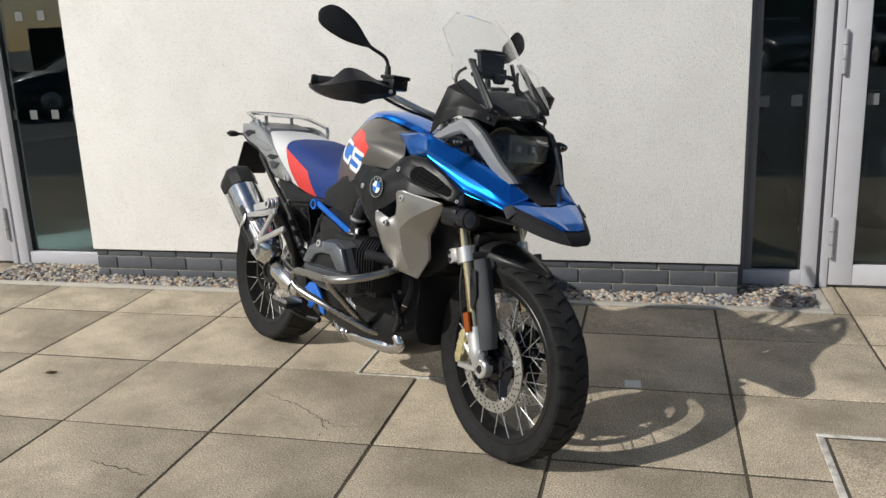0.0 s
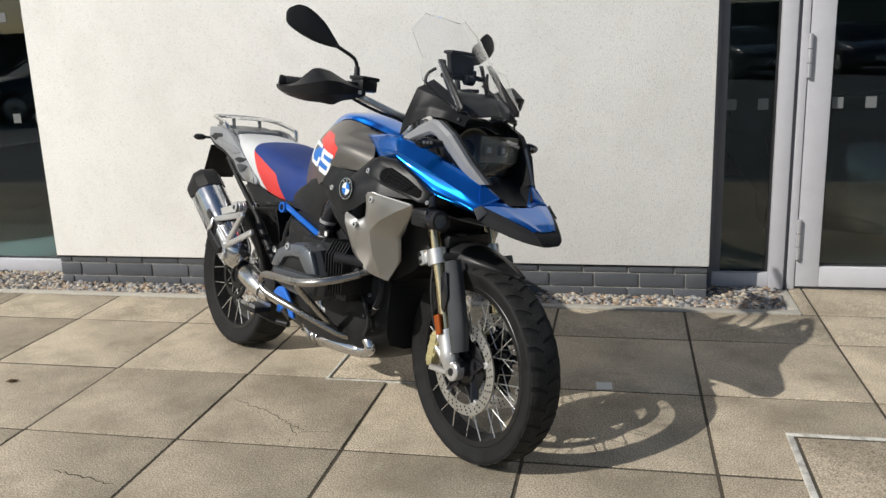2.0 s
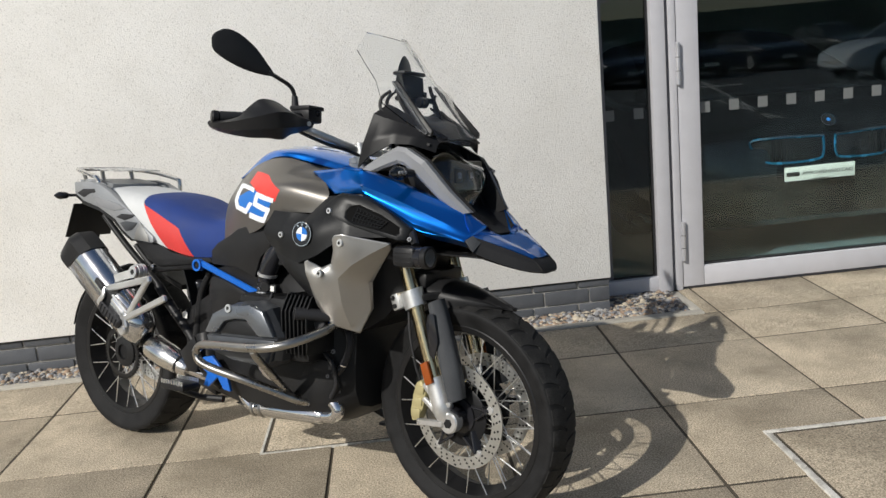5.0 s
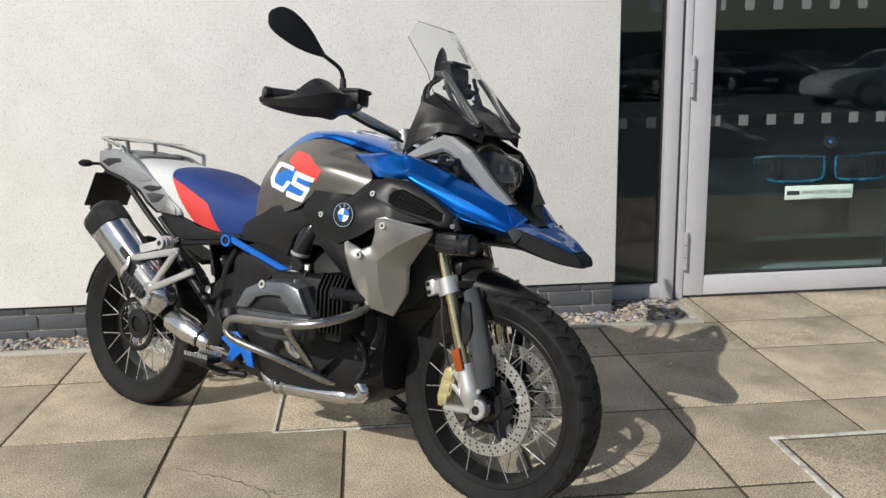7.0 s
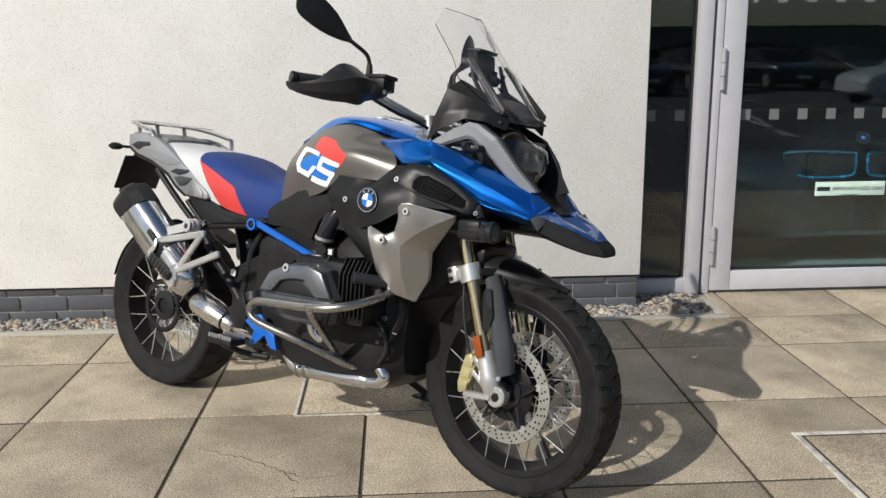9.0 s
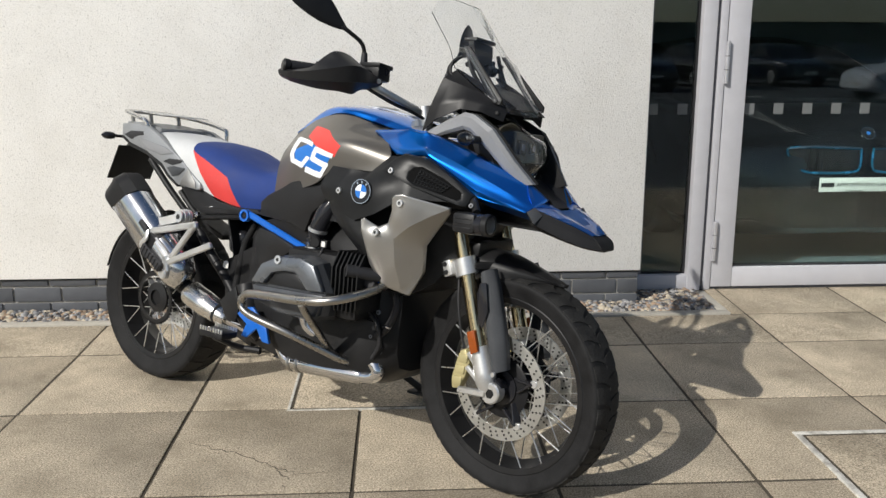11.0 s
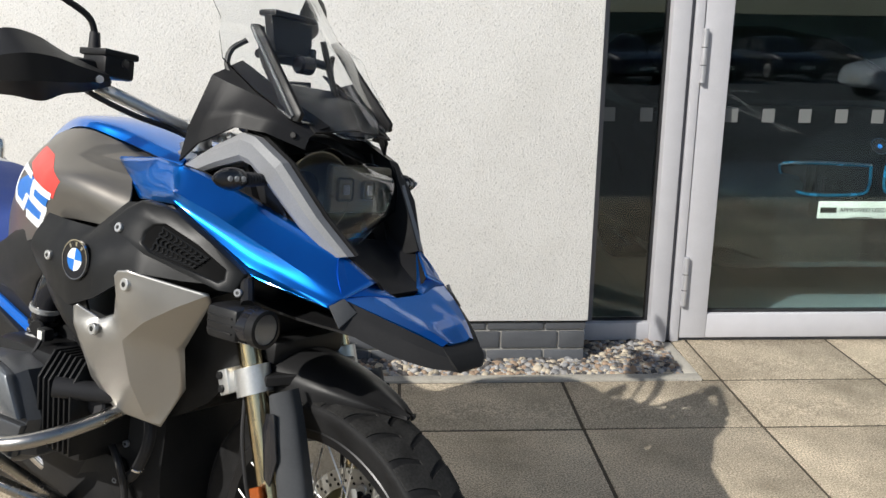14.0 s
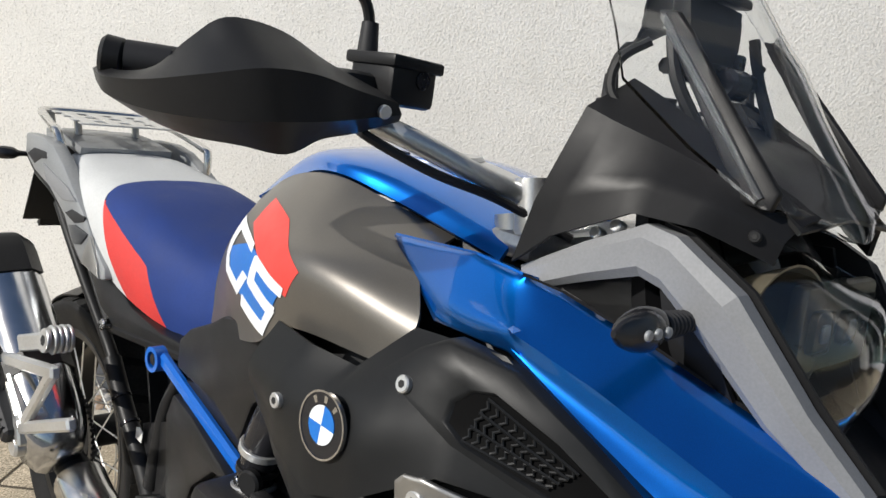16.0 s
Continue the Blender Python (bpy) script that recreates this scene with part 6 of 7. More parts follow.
for s in (-1, 1):
    o = bp("tail_panel", tail_plane(s, ((-0.166, 0.966), (-0.166, 0.923), (-0.112, 0.894), (-0.020, 0.872), (0.085, 0.832), (0.130, 0.795), (0.190, 0.763), (0.298, 0.754), (0.320, 0.760), (0.312, 0.779), (0.247, 0.823), (0.219, 0.843), (0.147, 0.883), (0.110, 0.903), (0.065, 0.928), (-0.005, 0.958), (-0.066, 0.968)), 0, 0.030, 0.006), M_tailgrey, "silver grey cast grab handle and tail panel")
    part("tail_handle_gap", tail_plane(s, ((-0.148, 0.924), (-0.110, 0.940), (-0.012, 0.941), (-0.010, 0.930), (-0.068, 0.923), (-0.105, 0.908)), 0.0015, 0.004, 0.001), M_gasket, o)
    part("tail_handle_gap", tail_plane(s, ((0.095, 0.840), (0.133, 0.853), (0.211, 0.852), (0.205, 0.842), (0.153, 0.830)), 0.0015, 0.004, 0.001), M_gasket, o)
    part("tail_facet", tail_plane(s, ((0.247, 0.826), (0.289, 0.783), (0.297, 0.758), (0.206, 0.766), (0.219, 0.790)), 0.0035, 0.006, 0.002), M_silverp, o)
    part("tail_facet", tail_plane(s, ((0.122, 0.821), (0.157, 0.791), (0.194, 0.798), (0.231, 0.824), (0.161, 0.828)), 0.0025, 0.005, 0.001), M_headcov, o)
    part("tail_facet", tail_plane(s, ((-0.055, 0.917), (-0.023, 0.879), (0.082, 0.862), (0.160, 0.872), (0.108, 0.891)), 0.0035, 0.006, 0.002), M_frame, o)
    part("tail_edge", tail_plane(s, ((-0.170, 0.923), (-0.112, 0.894), (-0.020, 0.872), (0.085, 0.832), (0.130, 0.795), (0.190, 0.763), (0.176, 0.755), (0.116, 0.784), (0.070, 0.820), (-0.026, 0.858), (-0.118, 0.880), (-0.176, 0.912)), -0.006, 0.030, 0.004), M_plastic, o, "black lower edge")
    bp("side_filler", slab([(x, s * 0.150, z) for x, z in ((0.184, 0.757), (0.300, 0.760), (0.330, 0.748), (0.380, 0.726), (0.492, 0.712), (0.575, 0.716), (0.600, 0.702), (0.310, 0.672), (0.252, 0.694))], (0, -s * 0.03, 0), 0.004), M_plastic, "black plastic filler under the seat")
FORM[0] = tail_form
bp("tail_underside", shell([[(-0.20, y, 0.895), (0.0, y, 0.845), (0.20, y * 1.1, 0.770), (0.45, y * 1.0, 0.690), (0.60, y, 0.685)] for y in (-0.095, 0, 0.095)], 0.03, 4, out=(0.1, 0, 1.0)), M_plastic, "black tail underside")
bp("tail_lamp", boxed(-0.245, -0.205, -0.055, 0.055, 0.915, 0.962, 0.008), M_gloss, "dark tail lamp")
bp("tail_top", shell([[(-0.215, y, 0.962), (-0.12, y, 0.962), (-0.03, y * 1.05, 0.945)] for y in (-0.09, 0, 0.09)], 0.02, 3, out=(-0.1, 0, 0.8)), M_tailgrey)
for s in (-1, 1):
    r_ = bp("rear_indicator", loft([[(-0.205 - 0.25 * (y - 0.1) + rr * math.cos(a), s * (y + 0.045), 0.903 + rr * 0.8 * math.sin(a)) for a in [2 * math.pi * k / 8 for k in range(8)]] for y, rr in ((0.075, 0.007), (0.10, 0.008), (0.112, 0.016), (0.135, 0.017), (0.150, 0.003))], 3), M_gloss, "black rear indicator")
bp("plate_holder", shell([[(-0.225, y, 0.91), (-0.27, y, 0.87), (-0.31, y, 0.80), (-0.355, y, 0.72)] for y in (-0.055, 0, 0.055)], 0.012, 3, out=(0, 0, 0.7)), M_plastic)
bp("number_plate", slab([(-0.262, -0.095, 0.868), (-0.262, 0.095, 0.868), (-0.330, 0.095, 0.735), (-0.330, -0.095, 0.735)], (0.004, 0, -0.001), 0.0008), M_ink, "back of a dark number plate")
FORM[0] = rack_form
rack = bp("luggage_rack", tube([(0.115, 0.135, 0.905), (0.113, 0.136, 0.945), (0.090, 0.135, 0.960), (-0.06, 0.128, 0.984), (-0.19, 0.110, 0.996), (-0.212, 0.085, 0.999), (-0.215, 0.0, 1.000), (-0.212, -0.085, 0.999), (-0.19, -0.108, 0.996), (-0.10, -0.118, 0.978), (-0.048, -0.12, 0.968), (-0.030, -0.112, 0.93), (-0.015, -0.100, 0.880)], 0.0085, 6, 10), M_pipe, "tubular steel luggage rack")
RP = Matrix.Translation((0, 0, -0.013)) @ Matrix.Rotation(radians(3), 4, 'Y')
for y in (-0.075, -0.025, 0.025, 0.075):
    part("rack_bar", moved(boxed(-0.205, -0.02, y - 0.013, y + 0.013, 1.003, 1.007, 0.001, 1), RP), M_cast, rack, "pierced metal rack plate")
for x in (-0.20, -0.145, -0.085, -0.03):
    part("rack_bar", moved(boxed(x - 0.012, x + 0.012, -0.10, 0.10, 1.0035, 1.0065, 0.001, 1), RP), M_cast, rack)
for y in (-0.06, 0.06):
    part("rack_stay", tube([(-0.12, y, 0.99), (-0.11, y, 0.955)], 0.008, 2, 10), M_steel, rack)
part("rack_stay", tube([(-0.19, -0.09, 0.996), (-0.185, -0.085, 0.955)], 0.007, 2, 10), M_steel, rack)

# ---- exhaust ----
FORM[0] = body_form
AX0, AX1 = Vector((-0.088, -0.208, 0.722)), Vector((0.262, -0.205, 0.440))
AD = (AX1 - AX0).normalized()
AP = Vector((0.62, -0.08, 0.785)).normalized()
AP = (AP - AD * AP.dot(AD)).normalized()
AS = AD.cross(AP).normalized()


def muf_ring(t, kh=1.0, kw=1.0, sh=0.0):
    c = AX0.lerp(AX1, t)
    return [tuple(c + AP * (h * kh * 0.95 + 0.008) + AS * (w * kw) + AD * (sh * h)) for h, w in ((0.080, 0.028), (0.080, -0.028), (0.048, -0.056), (-0.048, -0.056), (-0.078, -0.028), (-0.078, 0.028), (-0.048, 0.056), (0.048, 0.056))]


muf = bp("muffler", loft([muf_ring(0.06), muf_ring(0.70), muf_ring(0.92, 0.88, 0.9), muf_ring(1.02, 0.6, 0.62)], 3, sr=False), M_muf, "polished steel muffler with a black end cap", None, 65)
part("end_cap", loft([muf_ring(-0.05, 0.55, 0.55), muf_ring(-0.04, 0.80, 0.80, 0.1), muf_ring(0.02, 1.03, 1.05, 0.1), muf_ring(0.15, 1.05, 1.06, 0.35)], 3, sr=False), M_plastic, muf, "black plastic end cap", 25)
part("muffler_band", loft([muf_ring(0.60, 1.03, 1.04), muf_ring(0.68, 1.03, 1.04)], 1, False, sr=False), M_plastic, muf)
FORM[0] = None
shield = bmesh.new()
for a, b, w in (((0.222, 0.604), (0.472, 0.656), 0.022), ((0.462, 0.655), (0.350, 0.530), 0.021), ((0.236, 0.600), (0.338, 0.512), 0.016), ((0.268, 0.590), (0.350, 0.530), 0.010), ((0.335, 0.514), (0.546, 0.599), 0.021), ((0.318, 0.535), (0.332, 0.480), 0.026)):
    beam((a[0], -0.305, a[1]), (b[0], -0.305, b[1]), 0.016, w, shield, 0.004)
pegb = bp("passenger_peg_bracket", shield, M_cast, "silver cast passenger peg bracket")
pad_ = part("peg_pad", beam((0.215, -0.314, 0.556), (0.318, -0.314, 0.490), 0.030, 0.034, None, 0.006), M_gasket, pegb, "black rubber peg pad")
for k in range(6):
    c_ = Vector((0.232, -0.330, 0.546)).lerp(Vector((0.305, -0.330, 0.499)), k / 5)
    part("pad_rib", beam(c_ + Vector((-0.008, 0, -0.013)), c_ + Vector((0.008, 0, 0.013)), 0.004, 0.004, None, 0.001), M_gasket, pad_)
part("bracket_stub", disc(0.020, -0.026, 0.014, 0.004, 20, m=toward((0.314, -0.300, 0.474), (0, -1, 0))), M_cast, pegb)
part("bracket_web", beam((0.262, -0.290, 0.640), (0.350, -0.262, 0.668), 0.012, 0.030, None, 0.003), M_cast, pegb)
bolt((0.345, -0.278, 0.668), (0, -1, 0.1), 0.021, pegb)
for k in range(4):
    part("mount_ring", disc(0.025 - 0.001 * (k % 2), 0.002 + 0.009 * k, 0.009 + 0.009 * k, 0.002, 24, m=toward((0.345, -0.272, 0.668), (0, 1, 0))), M_cast, pegb)
part("muffler_strap", tube([(0.232, -0.316, 0.612), (0.236, -0.322, 0.585), (0.205, -0.318, 0.560), (0.192, -0.300, 0.540)], 0.010, 4, 10, flat=0.5), M_cast, muf, "grey cast muffler strap")
part("strap_pad", beam((0.190, -0.312, 0.638), (0.236, -0.316, 0.606), 0.018, 0.022, None, 0.005), M_gasket, muf)
slv = bp("exhaust_pipe", tube([(0.335, -0.205, 0.412), (0.352, -0.208, 0.402), (0.43, -0.212, 0.378), (0.50, -0.208, 0.354), (0.528, -0.204, 0.345)], [0.026, 0.045, 0.044, 0.033, 0.026], 5, 24), M_pipe, "bright steel exhaust pipe")
part("pipe_joint", tube([(0.27, -0.225, 0.470), (0.30, -0.218, 0.435), (0.345, -0.206, 0.405)], [0.034, 0.030, 0.028], 4, 18), M_engine, slv)
part("sleeve_band", disc(0.036, -0.006, 0.006, 0.0015, 24, m=toward((0.492, -0.2085, 0.357), (1, 0.05, -0.35))), M_engine, slv)
part("front_pipe", tube([(0.51, -0.200, 0.348), (0.62, -0.175, 0.322), (0.700, -0.168, 0.312), (0.735, -0.168, 0.300), (0.770, -0.169, 0.264), (0.812, -0.170, 0.249), (0.93, -0.170, 0.256), (1.064, -0.170, 0.266), (1.128, -0.169, 0.272), (1.150, -0.168, 0.292), (1.128, -0.169, 0.318), (1.07, -0.172, 0.334), (0.99, -0.180, 0.350), (0.93, -0.192, 0.366), (0.892, -0.205, 0.392), (0.882, -0.215, 0.44)], 0.0205, 6, 18), M_chrome, slv, "bright chrome header pipe")
part("collector", tube([(0.800, -0.170, 0.250), (0.812, -0.170, 0.250), (1.085, -0.170, 0.2685), (1.10, -0.170, 0.269)], [0.021, 0.0275, 0.0275, 0.021], 2, 20, None, False), M_chrome, slv)
for x, z in ((0.806, 0.250), (0.842, 0.252)):
    part("pipe_clamp", disc(0.0295, -0.006, 0.006, 0.0015, 22, m=toward((x, -0.170, z), (1, 0, 0.06))), M_steel, slv)
FORM[0] = body_form

# ---- crash bars, pegs, frame ----
bars_c = pair("crash_bar", lambda: tube([(1.135, -0.175, 0.575), (1.125, -0.27, 0.548), (1.075, -0.365, 0.522), (0.98, -0.392, 0.505), (0.80, -0.372, 0.490), (0.722, -0.360, 0.478), (0.702, -0.358, 0.448), (0.735, -0.352, 0.418), (0.86, -0.308, 0.380), (0.945, -0.245, 0.338), (0.985, -0.200, 0.312), (1.005, -0.150, 0.300)], 0.0128, 6, 12), M_steel, "bent steel engine crash bar")
for o, s in zip(bars_c, (-1, 1)):
    part("bar_strut", tube([(0.952, s * 0.372, 0.488), (0.955, s * 0.345, 0.455), (0.948, s * 0.20, 0.322), (0.945, s * 0.16, 0.296)], 0.0115, 5, 12), M_steel, o)
    part("bar_sleeve", tube([(1.05, s * 0.30, 0.598), (1.13, s * 0.22, 0.588)], [0.018, 0.018], 2, 14), M_gasket, o)
    part("bar_foot", boxed(1.12, 1.17, s * 0.16 - 0.015, s * 0.16 + 0.015, 0.54, 0.60, 0.005), M_engine, o)
FORM[0] = None
for s in (-1, 1):
    o = bp("rear_frame", tube([(-0.010, s * 0.135, 0.842), (0.117, s * 0.135, 0.735), (0.268, s * 0.135, 0.622), (0.300, s * 0.136, 0.590)], 0.0115, 4, 12), M_plastic, "black tubular rear frame")
    part("frame_tube", tube([(0.290, s * 0.136, 0.602), (0.352, s * 0.138, 0.538), (0.442, s * 0.140, 0.460), (0.492, s * 0.140, 0.405)], 0.0165, 4, 12), M_plastic, o)
    part("frame_tube", tube([(0.160, s * 0.128, 0.738), (0.215, s * 0.130, 0.694), (0.275, s * 0.132, 0.652)], 0.0100, 3, 10), M_plastic, o)
    part("frame_tube", tube([(0.262, s * 0.132, 0.656), (0.50, s * 0.135, 0.684), (0.560, s * 0.136, 0.690)], 0.0115, 2, 10), M_plastic, o)
    part("frame_tube", tube([(0.572, s * 0.142, 0.668), (0.530, s * 0.145, 0.598), (0.514, s * 0.145, 0.520), (0.496, s * 0.145, 0.440)], [0.010, 0.0125, 0.0155, 0.0155], 4, 12), M_plastic, o)
    for x, y, z in ((0.272, 0.150, 0.662), (0.283, 0.152, 0.668)):
        part("frame_bolt", disc(0.010, -0.010, 0.006, 0.002, 12, m=toward((x, s * y, z), (0, s, 0))), M_chrome, o)
    for x, z in ((0.385, 0.510), (0.345, 0.545)):
        part("frame_clip", disc(0.0185, -0.003, 0.003, 0.001, 14, m=toward((x, s * 0.1385, z), (0.75, 0, -0.66))), M_gloss, o)
bp("fluid_reservoir", loft([[(0.433 + r * math.cos(a), -0.085 + 0.6 * r * math.sin(a), z) for a in [2 * math.pi * k / 12 for k in range(12)]] for z, r in ((0.548, 0.020), (0.556, 0.038), (0.590, 0.044), (0.620, 0.042), (0.630, 0.024))], 3), M_gloss, "black fluid reservoir")
bp("warning_tag", slab([(0.428, -0.148, 0.502), (0.452, -0.148, 0.500), (0.454, -0.148, 0.520), (0.443, -0.148, 0.526), (0.430, -0.148, 0.522)], (0, 0.002, 0), 0.0005), M_paper, "small white tag on the frame")
FORM[0] = body_form
frames = pair("main_frame", lambda: beam((0.505, -0.152, 0.698), (0.800, -0.166, 0.612), 0.016, 0.022, None, 0.005), M_bluef, "bright blue painted frame tube")
for o, s in zip(frames, (-1, 1)):
    part("frame_eye", lathe([(0.013, -0.010), (0.0205, -0.010), (0.0205, 0.010), (0.013, 0.010)], 24, m=Matrix.Translation((0.494, s * 0.156, 0.692))), M_bluef, o)
    bolt((0.494, s * 0.160, 0.692), (0, s, 0), 0.010, o, M_engine)


def bracket():
    b = slab([(0.535, -0.205, 0.372), (0.565, -0.205, 0.398), (0.605, -0.205, 0.405), (0.640, -0.205, 0.375), (0.672, -0.205, 0.345), (0.688, -0.205, 0.298), (0.655, -0.205, 0.300), (0.628, -0.205, 0.338), (0.585, -0.205, 0.300), (0.560, -0.205, 0.302), (0.580, -0.205, 0.345)], (0, 0.012, 0), 0.003)
    return b


brs = pair("foot_bracket", bracket, M_bluef, "bright blue foot peg bracket")
for o, s in zip(brs, (-1, 1)):
    pg = part("foot_peg", boxed(0.47, 0.575, s * 0.27 - 0.035, s * 0.27 + 0.035, 0.300, 0.322, 0.004), M_engine, o, "toothed metal foot peg")
    for k in range(9):
        for q in (-0.033, 0.033):
            part("peg_tooth", boxed(0.472 + 0.0118 * k, 0.478 + 0.0118 * k, s * 0.27 + q - 0.002, s * 0.27 + q + 0.002, 0.320, 0.333), M_spoke, pg)
    part("pedal", tube([(0.47, s * 0.235, 0.285), (0.57, s * 0.225, 0.270), (0.65, s * 0.20, 0.268)], [0.011, 0.010, 0.012], 4, 10), M_engine, o)
bp("lower_frame", tube([(0.50, -0.12, 0.45), (0.54, -0.14, 0.36), (0.60, -0.14, 0.30)], [0.05, 0.05, 0.03], 4, 12), M_engine)
bp("heel_guard", slab([(0.45, -0.205, 0.40), (0.52, -0.205, 0.46), (0.545, -0.205, 0.40), (0.53, -0.205, 0.34), (0.49, -0.205, 0.34)], (0, 0.008, 0), 0.002), M_plastic)
bp("side_stand", tube([(0.74, 0.16, 0.26), (0.80, 0.24, 0.17), (0.86, 0.33, 0.08)], 0.012, 4, 10), M_engine, "side stand folded out")
bp("stand_foot", boxed(0.82, 0.90, 0.30, 0.37, 0.062, 0.074, 0.004), M_engine)
bp("rear_shock", tube([(0.42, 0.03, 0.66), (0.36, 0.04, 0.40)], 0.032, 2, 14), M_engine)
bp("battery_tray", boxed(0.34, 0.50, -0.05, 0.06, 0.50, 0.66, 0.015), M_plastic)
bp("inner_guard", shell([[(0.35, y, 0.70), (0.40, y, 0.55), (0.42, y, 0.42), (0.42, y, 0.30)] for y in (-0.11, 0, 0.11)], 0.006, 3), M_plastic)


FORM[0] = None

# ---- ground, paving, plinth bricks, gravel ----
structure("ground", boxed(-400, 400, -500, 60, -1.0, -0.075), M_asphalt, "dark asphalt car park reaching the horizon", "ground")
structure("pavement_bed", slab([(-9, y, z) for y, z in ((-2.887, -0.07), (-2.887, -0.0034), (-0.487, -0.0034), (-0.108, 0.0042), (0.304, 0.0120), (0.40, 0.0120), (0.40, -0.07))], (18, 0, 0)), M_joint, "dirt-filled bed under the paving slabs", "pavement")
structure("kerb_pavement", boxed(-9, 9, -3.01, -2.887, -0.09, 0.004, 0.01), M_kerb, "concrete kerb between paving and car park", "kerb")


def paving_height(y):
    """The paving rises a little towards the doors."""
    return 0.0 if y <= -0.487 else 0.008 * (y + 0.487) / 0.40 if y < -0.108 else 0.008 + 0.008 * (y + 0.108) / 0.42


paving = tagged(new("pavement"), "buff concrete paving slabs with dark joints", "pavement", kind="structure")
slab_meshes = {}


def paving_slab(x0, x1, y0, y1, rnd):
    j = 0.0056
    key = (round(x1 - x0, 3), round(y1 - y0, 3), y1 > -0.487)
    z0, z1 = paving_height(y0 + 1e-4), paving_height(y1 - 1e-4)
    if key not in slab_meshes:
        bm = boxed(j, x1 - x0 - j, j, y1 - y0 - j, -0.04, 0.0, 0.0028, 2)
        for v in bm.verts:
            v.co.z += (z1 - z0) * v.co.y / (y1 - y0)
        o = part("paving_slab", bm, M_slab, paving)
        slab_meshes[key] = o.data
    else:
        o = new("paving_slab", slab_meshes[key])
        o.parent = paving
    o.location = (x0, y0, z0 + rnd.uniform(-0.0016, 0.0012))
    o.rotation_euler = (rnd.uniform(-0.002, 0.002), rnd.uniform(-0.002, 0.002), rnd.uniform(-0.0012, 0.0012))
    return o


rnd = random.Random(4)
XS = [-0.1 + 0.6 * k for k in range(-11, 9)]
for i, x in enumerate(XS):
    paving_slab(x, x + 0.6, -0.487, -0.108, rnd)
    for k in range(4):
        paving_slab(x, x + 0.6, -1.087 - 0.6 * k, -0.487 - 0.6 * k, rnd)
for x0, x1 in ((0.428, 0.5), (0.5, 1.1), (1.1, 1.7), (1.7, 2.3), (2.3, 2.9), (-4.7, -4.3), (-5.3, -4.7), (-5.9, -5.3)):
    paving_slab(x0, x1, -0.108, 0.305, rnd)
# concrete edging round the gravel
structure("gravel_edging", boxed(-4.3, 0.428, -0.108, -0.056, -0.04, 0.014, 0.004), M_kerb, "narrow concrete edging along the gravel strip", "edging")
structure("gravel_edging_end", boxed(0.376, 0.428, -0.056, 0.275, -0.04, 0.016, 0.004), M_kerb, "short concrete edging beside the door", "edging")
structure("gravel_edging_far", boxed(-4.30, -4.25, -0.056, 0.275, -0.04, 0.016, 0.004), M_kerb, "short concrete edging beside the far door", "edging")

plinth = bpy.data.objects["wall_plinth"]
brick_mesh = {}


def brick(x0, x1, z0, z1, r):
    key = round(x1 - x0, 3)
    if key not in brick_mesh:
        o = part("brick", boxed(0, x1 - x0, 0, 0.05, 0, z1 - z0, 0.0025, 2), M_brick, plinth)
        brick_mesh[key] = o.data
    else:
        o = new("brick", brick_mesh[key])
        o.parent = plinth
    o.location = (x0, 0.0575 + r.uniform(-0.0012, 0.0012), z0)


r2 = random.Random(8)
for z0, off in ((0.002, 0.145), (0.077, 0.09), (0.152, 0.145)):
    xs = [0.018] + [-off - 0.2225 * k for k in range(17) if -off - 0.2225 * k > WL + 0.03] + [WL + 0.004]
    for a, b in zip(xs[1:], xs):
        if b - a > 0.03:
            brick(a + 0.005, b - 0.005, z0, z0 + 0.065, r2)

# river pebbles along the wall
M_pebble = mat("river_pebble", (0.36, 0.30, 0.235), 0.8, vary=0.25, scale=30, fine=0.15, bump=0.2, bscale=300, per_object=0.0)
nt = M_pebble.node_tree
geo = nt.nodes.new("ShaderNodeNewGeometry")
ramp = nt.nodes.new("ShaderNodeValToRGB")
ramp.color_ramp.interpolation = 'CONSTANT'
ramp.color_ramp.elements[0].color = (0.075, 0.07, 0.068, 1)
ramp.color_ramp.elements[1].color = (0.60, 0.57, 0.53, 1)
for q, c in ((0.2, (0.30, 0.215, 0.15, 1)), (0.4, (0.20, 0.20, 0.205, 1)), (0.6, (0.45, 0.39, 0.30, 1)), (0.8, (0.34, 0.33, 0.32, 1))):
    e = ramp.color_ramp.elements.new(q)
    e.color = c
nt.links.new(geo.outputs["Random Per Island"], ramp.inputs[0])
mixn = nt.nodes.new("ShaderNodeVectorMath")
mixn.operation = 'MULTIPLY'
old = nt.nodes["Principled BSDF"].inputs["Base Color"].links[0].from_socket
old.node.inputs[0].default_value = (1, 1, 1)
nt.links.new(ramp.outputs[0], mixn.inputs[0])
nt.links.new(old, mixn.inputs[1])
nt.links.new(mixn.outputs[0], nt.nodes["Principled BSDF"].inputs["Base Color"])

ico = bmesh.new()
bmesh.ops.create_icosphere(ico, subdivisions=2, radius=1)
ICO_V = [v.co.copy() for v in ico.verts]
ICO_F = [[v.index for v in f.verts] for f in ico.faces]
ico.free()


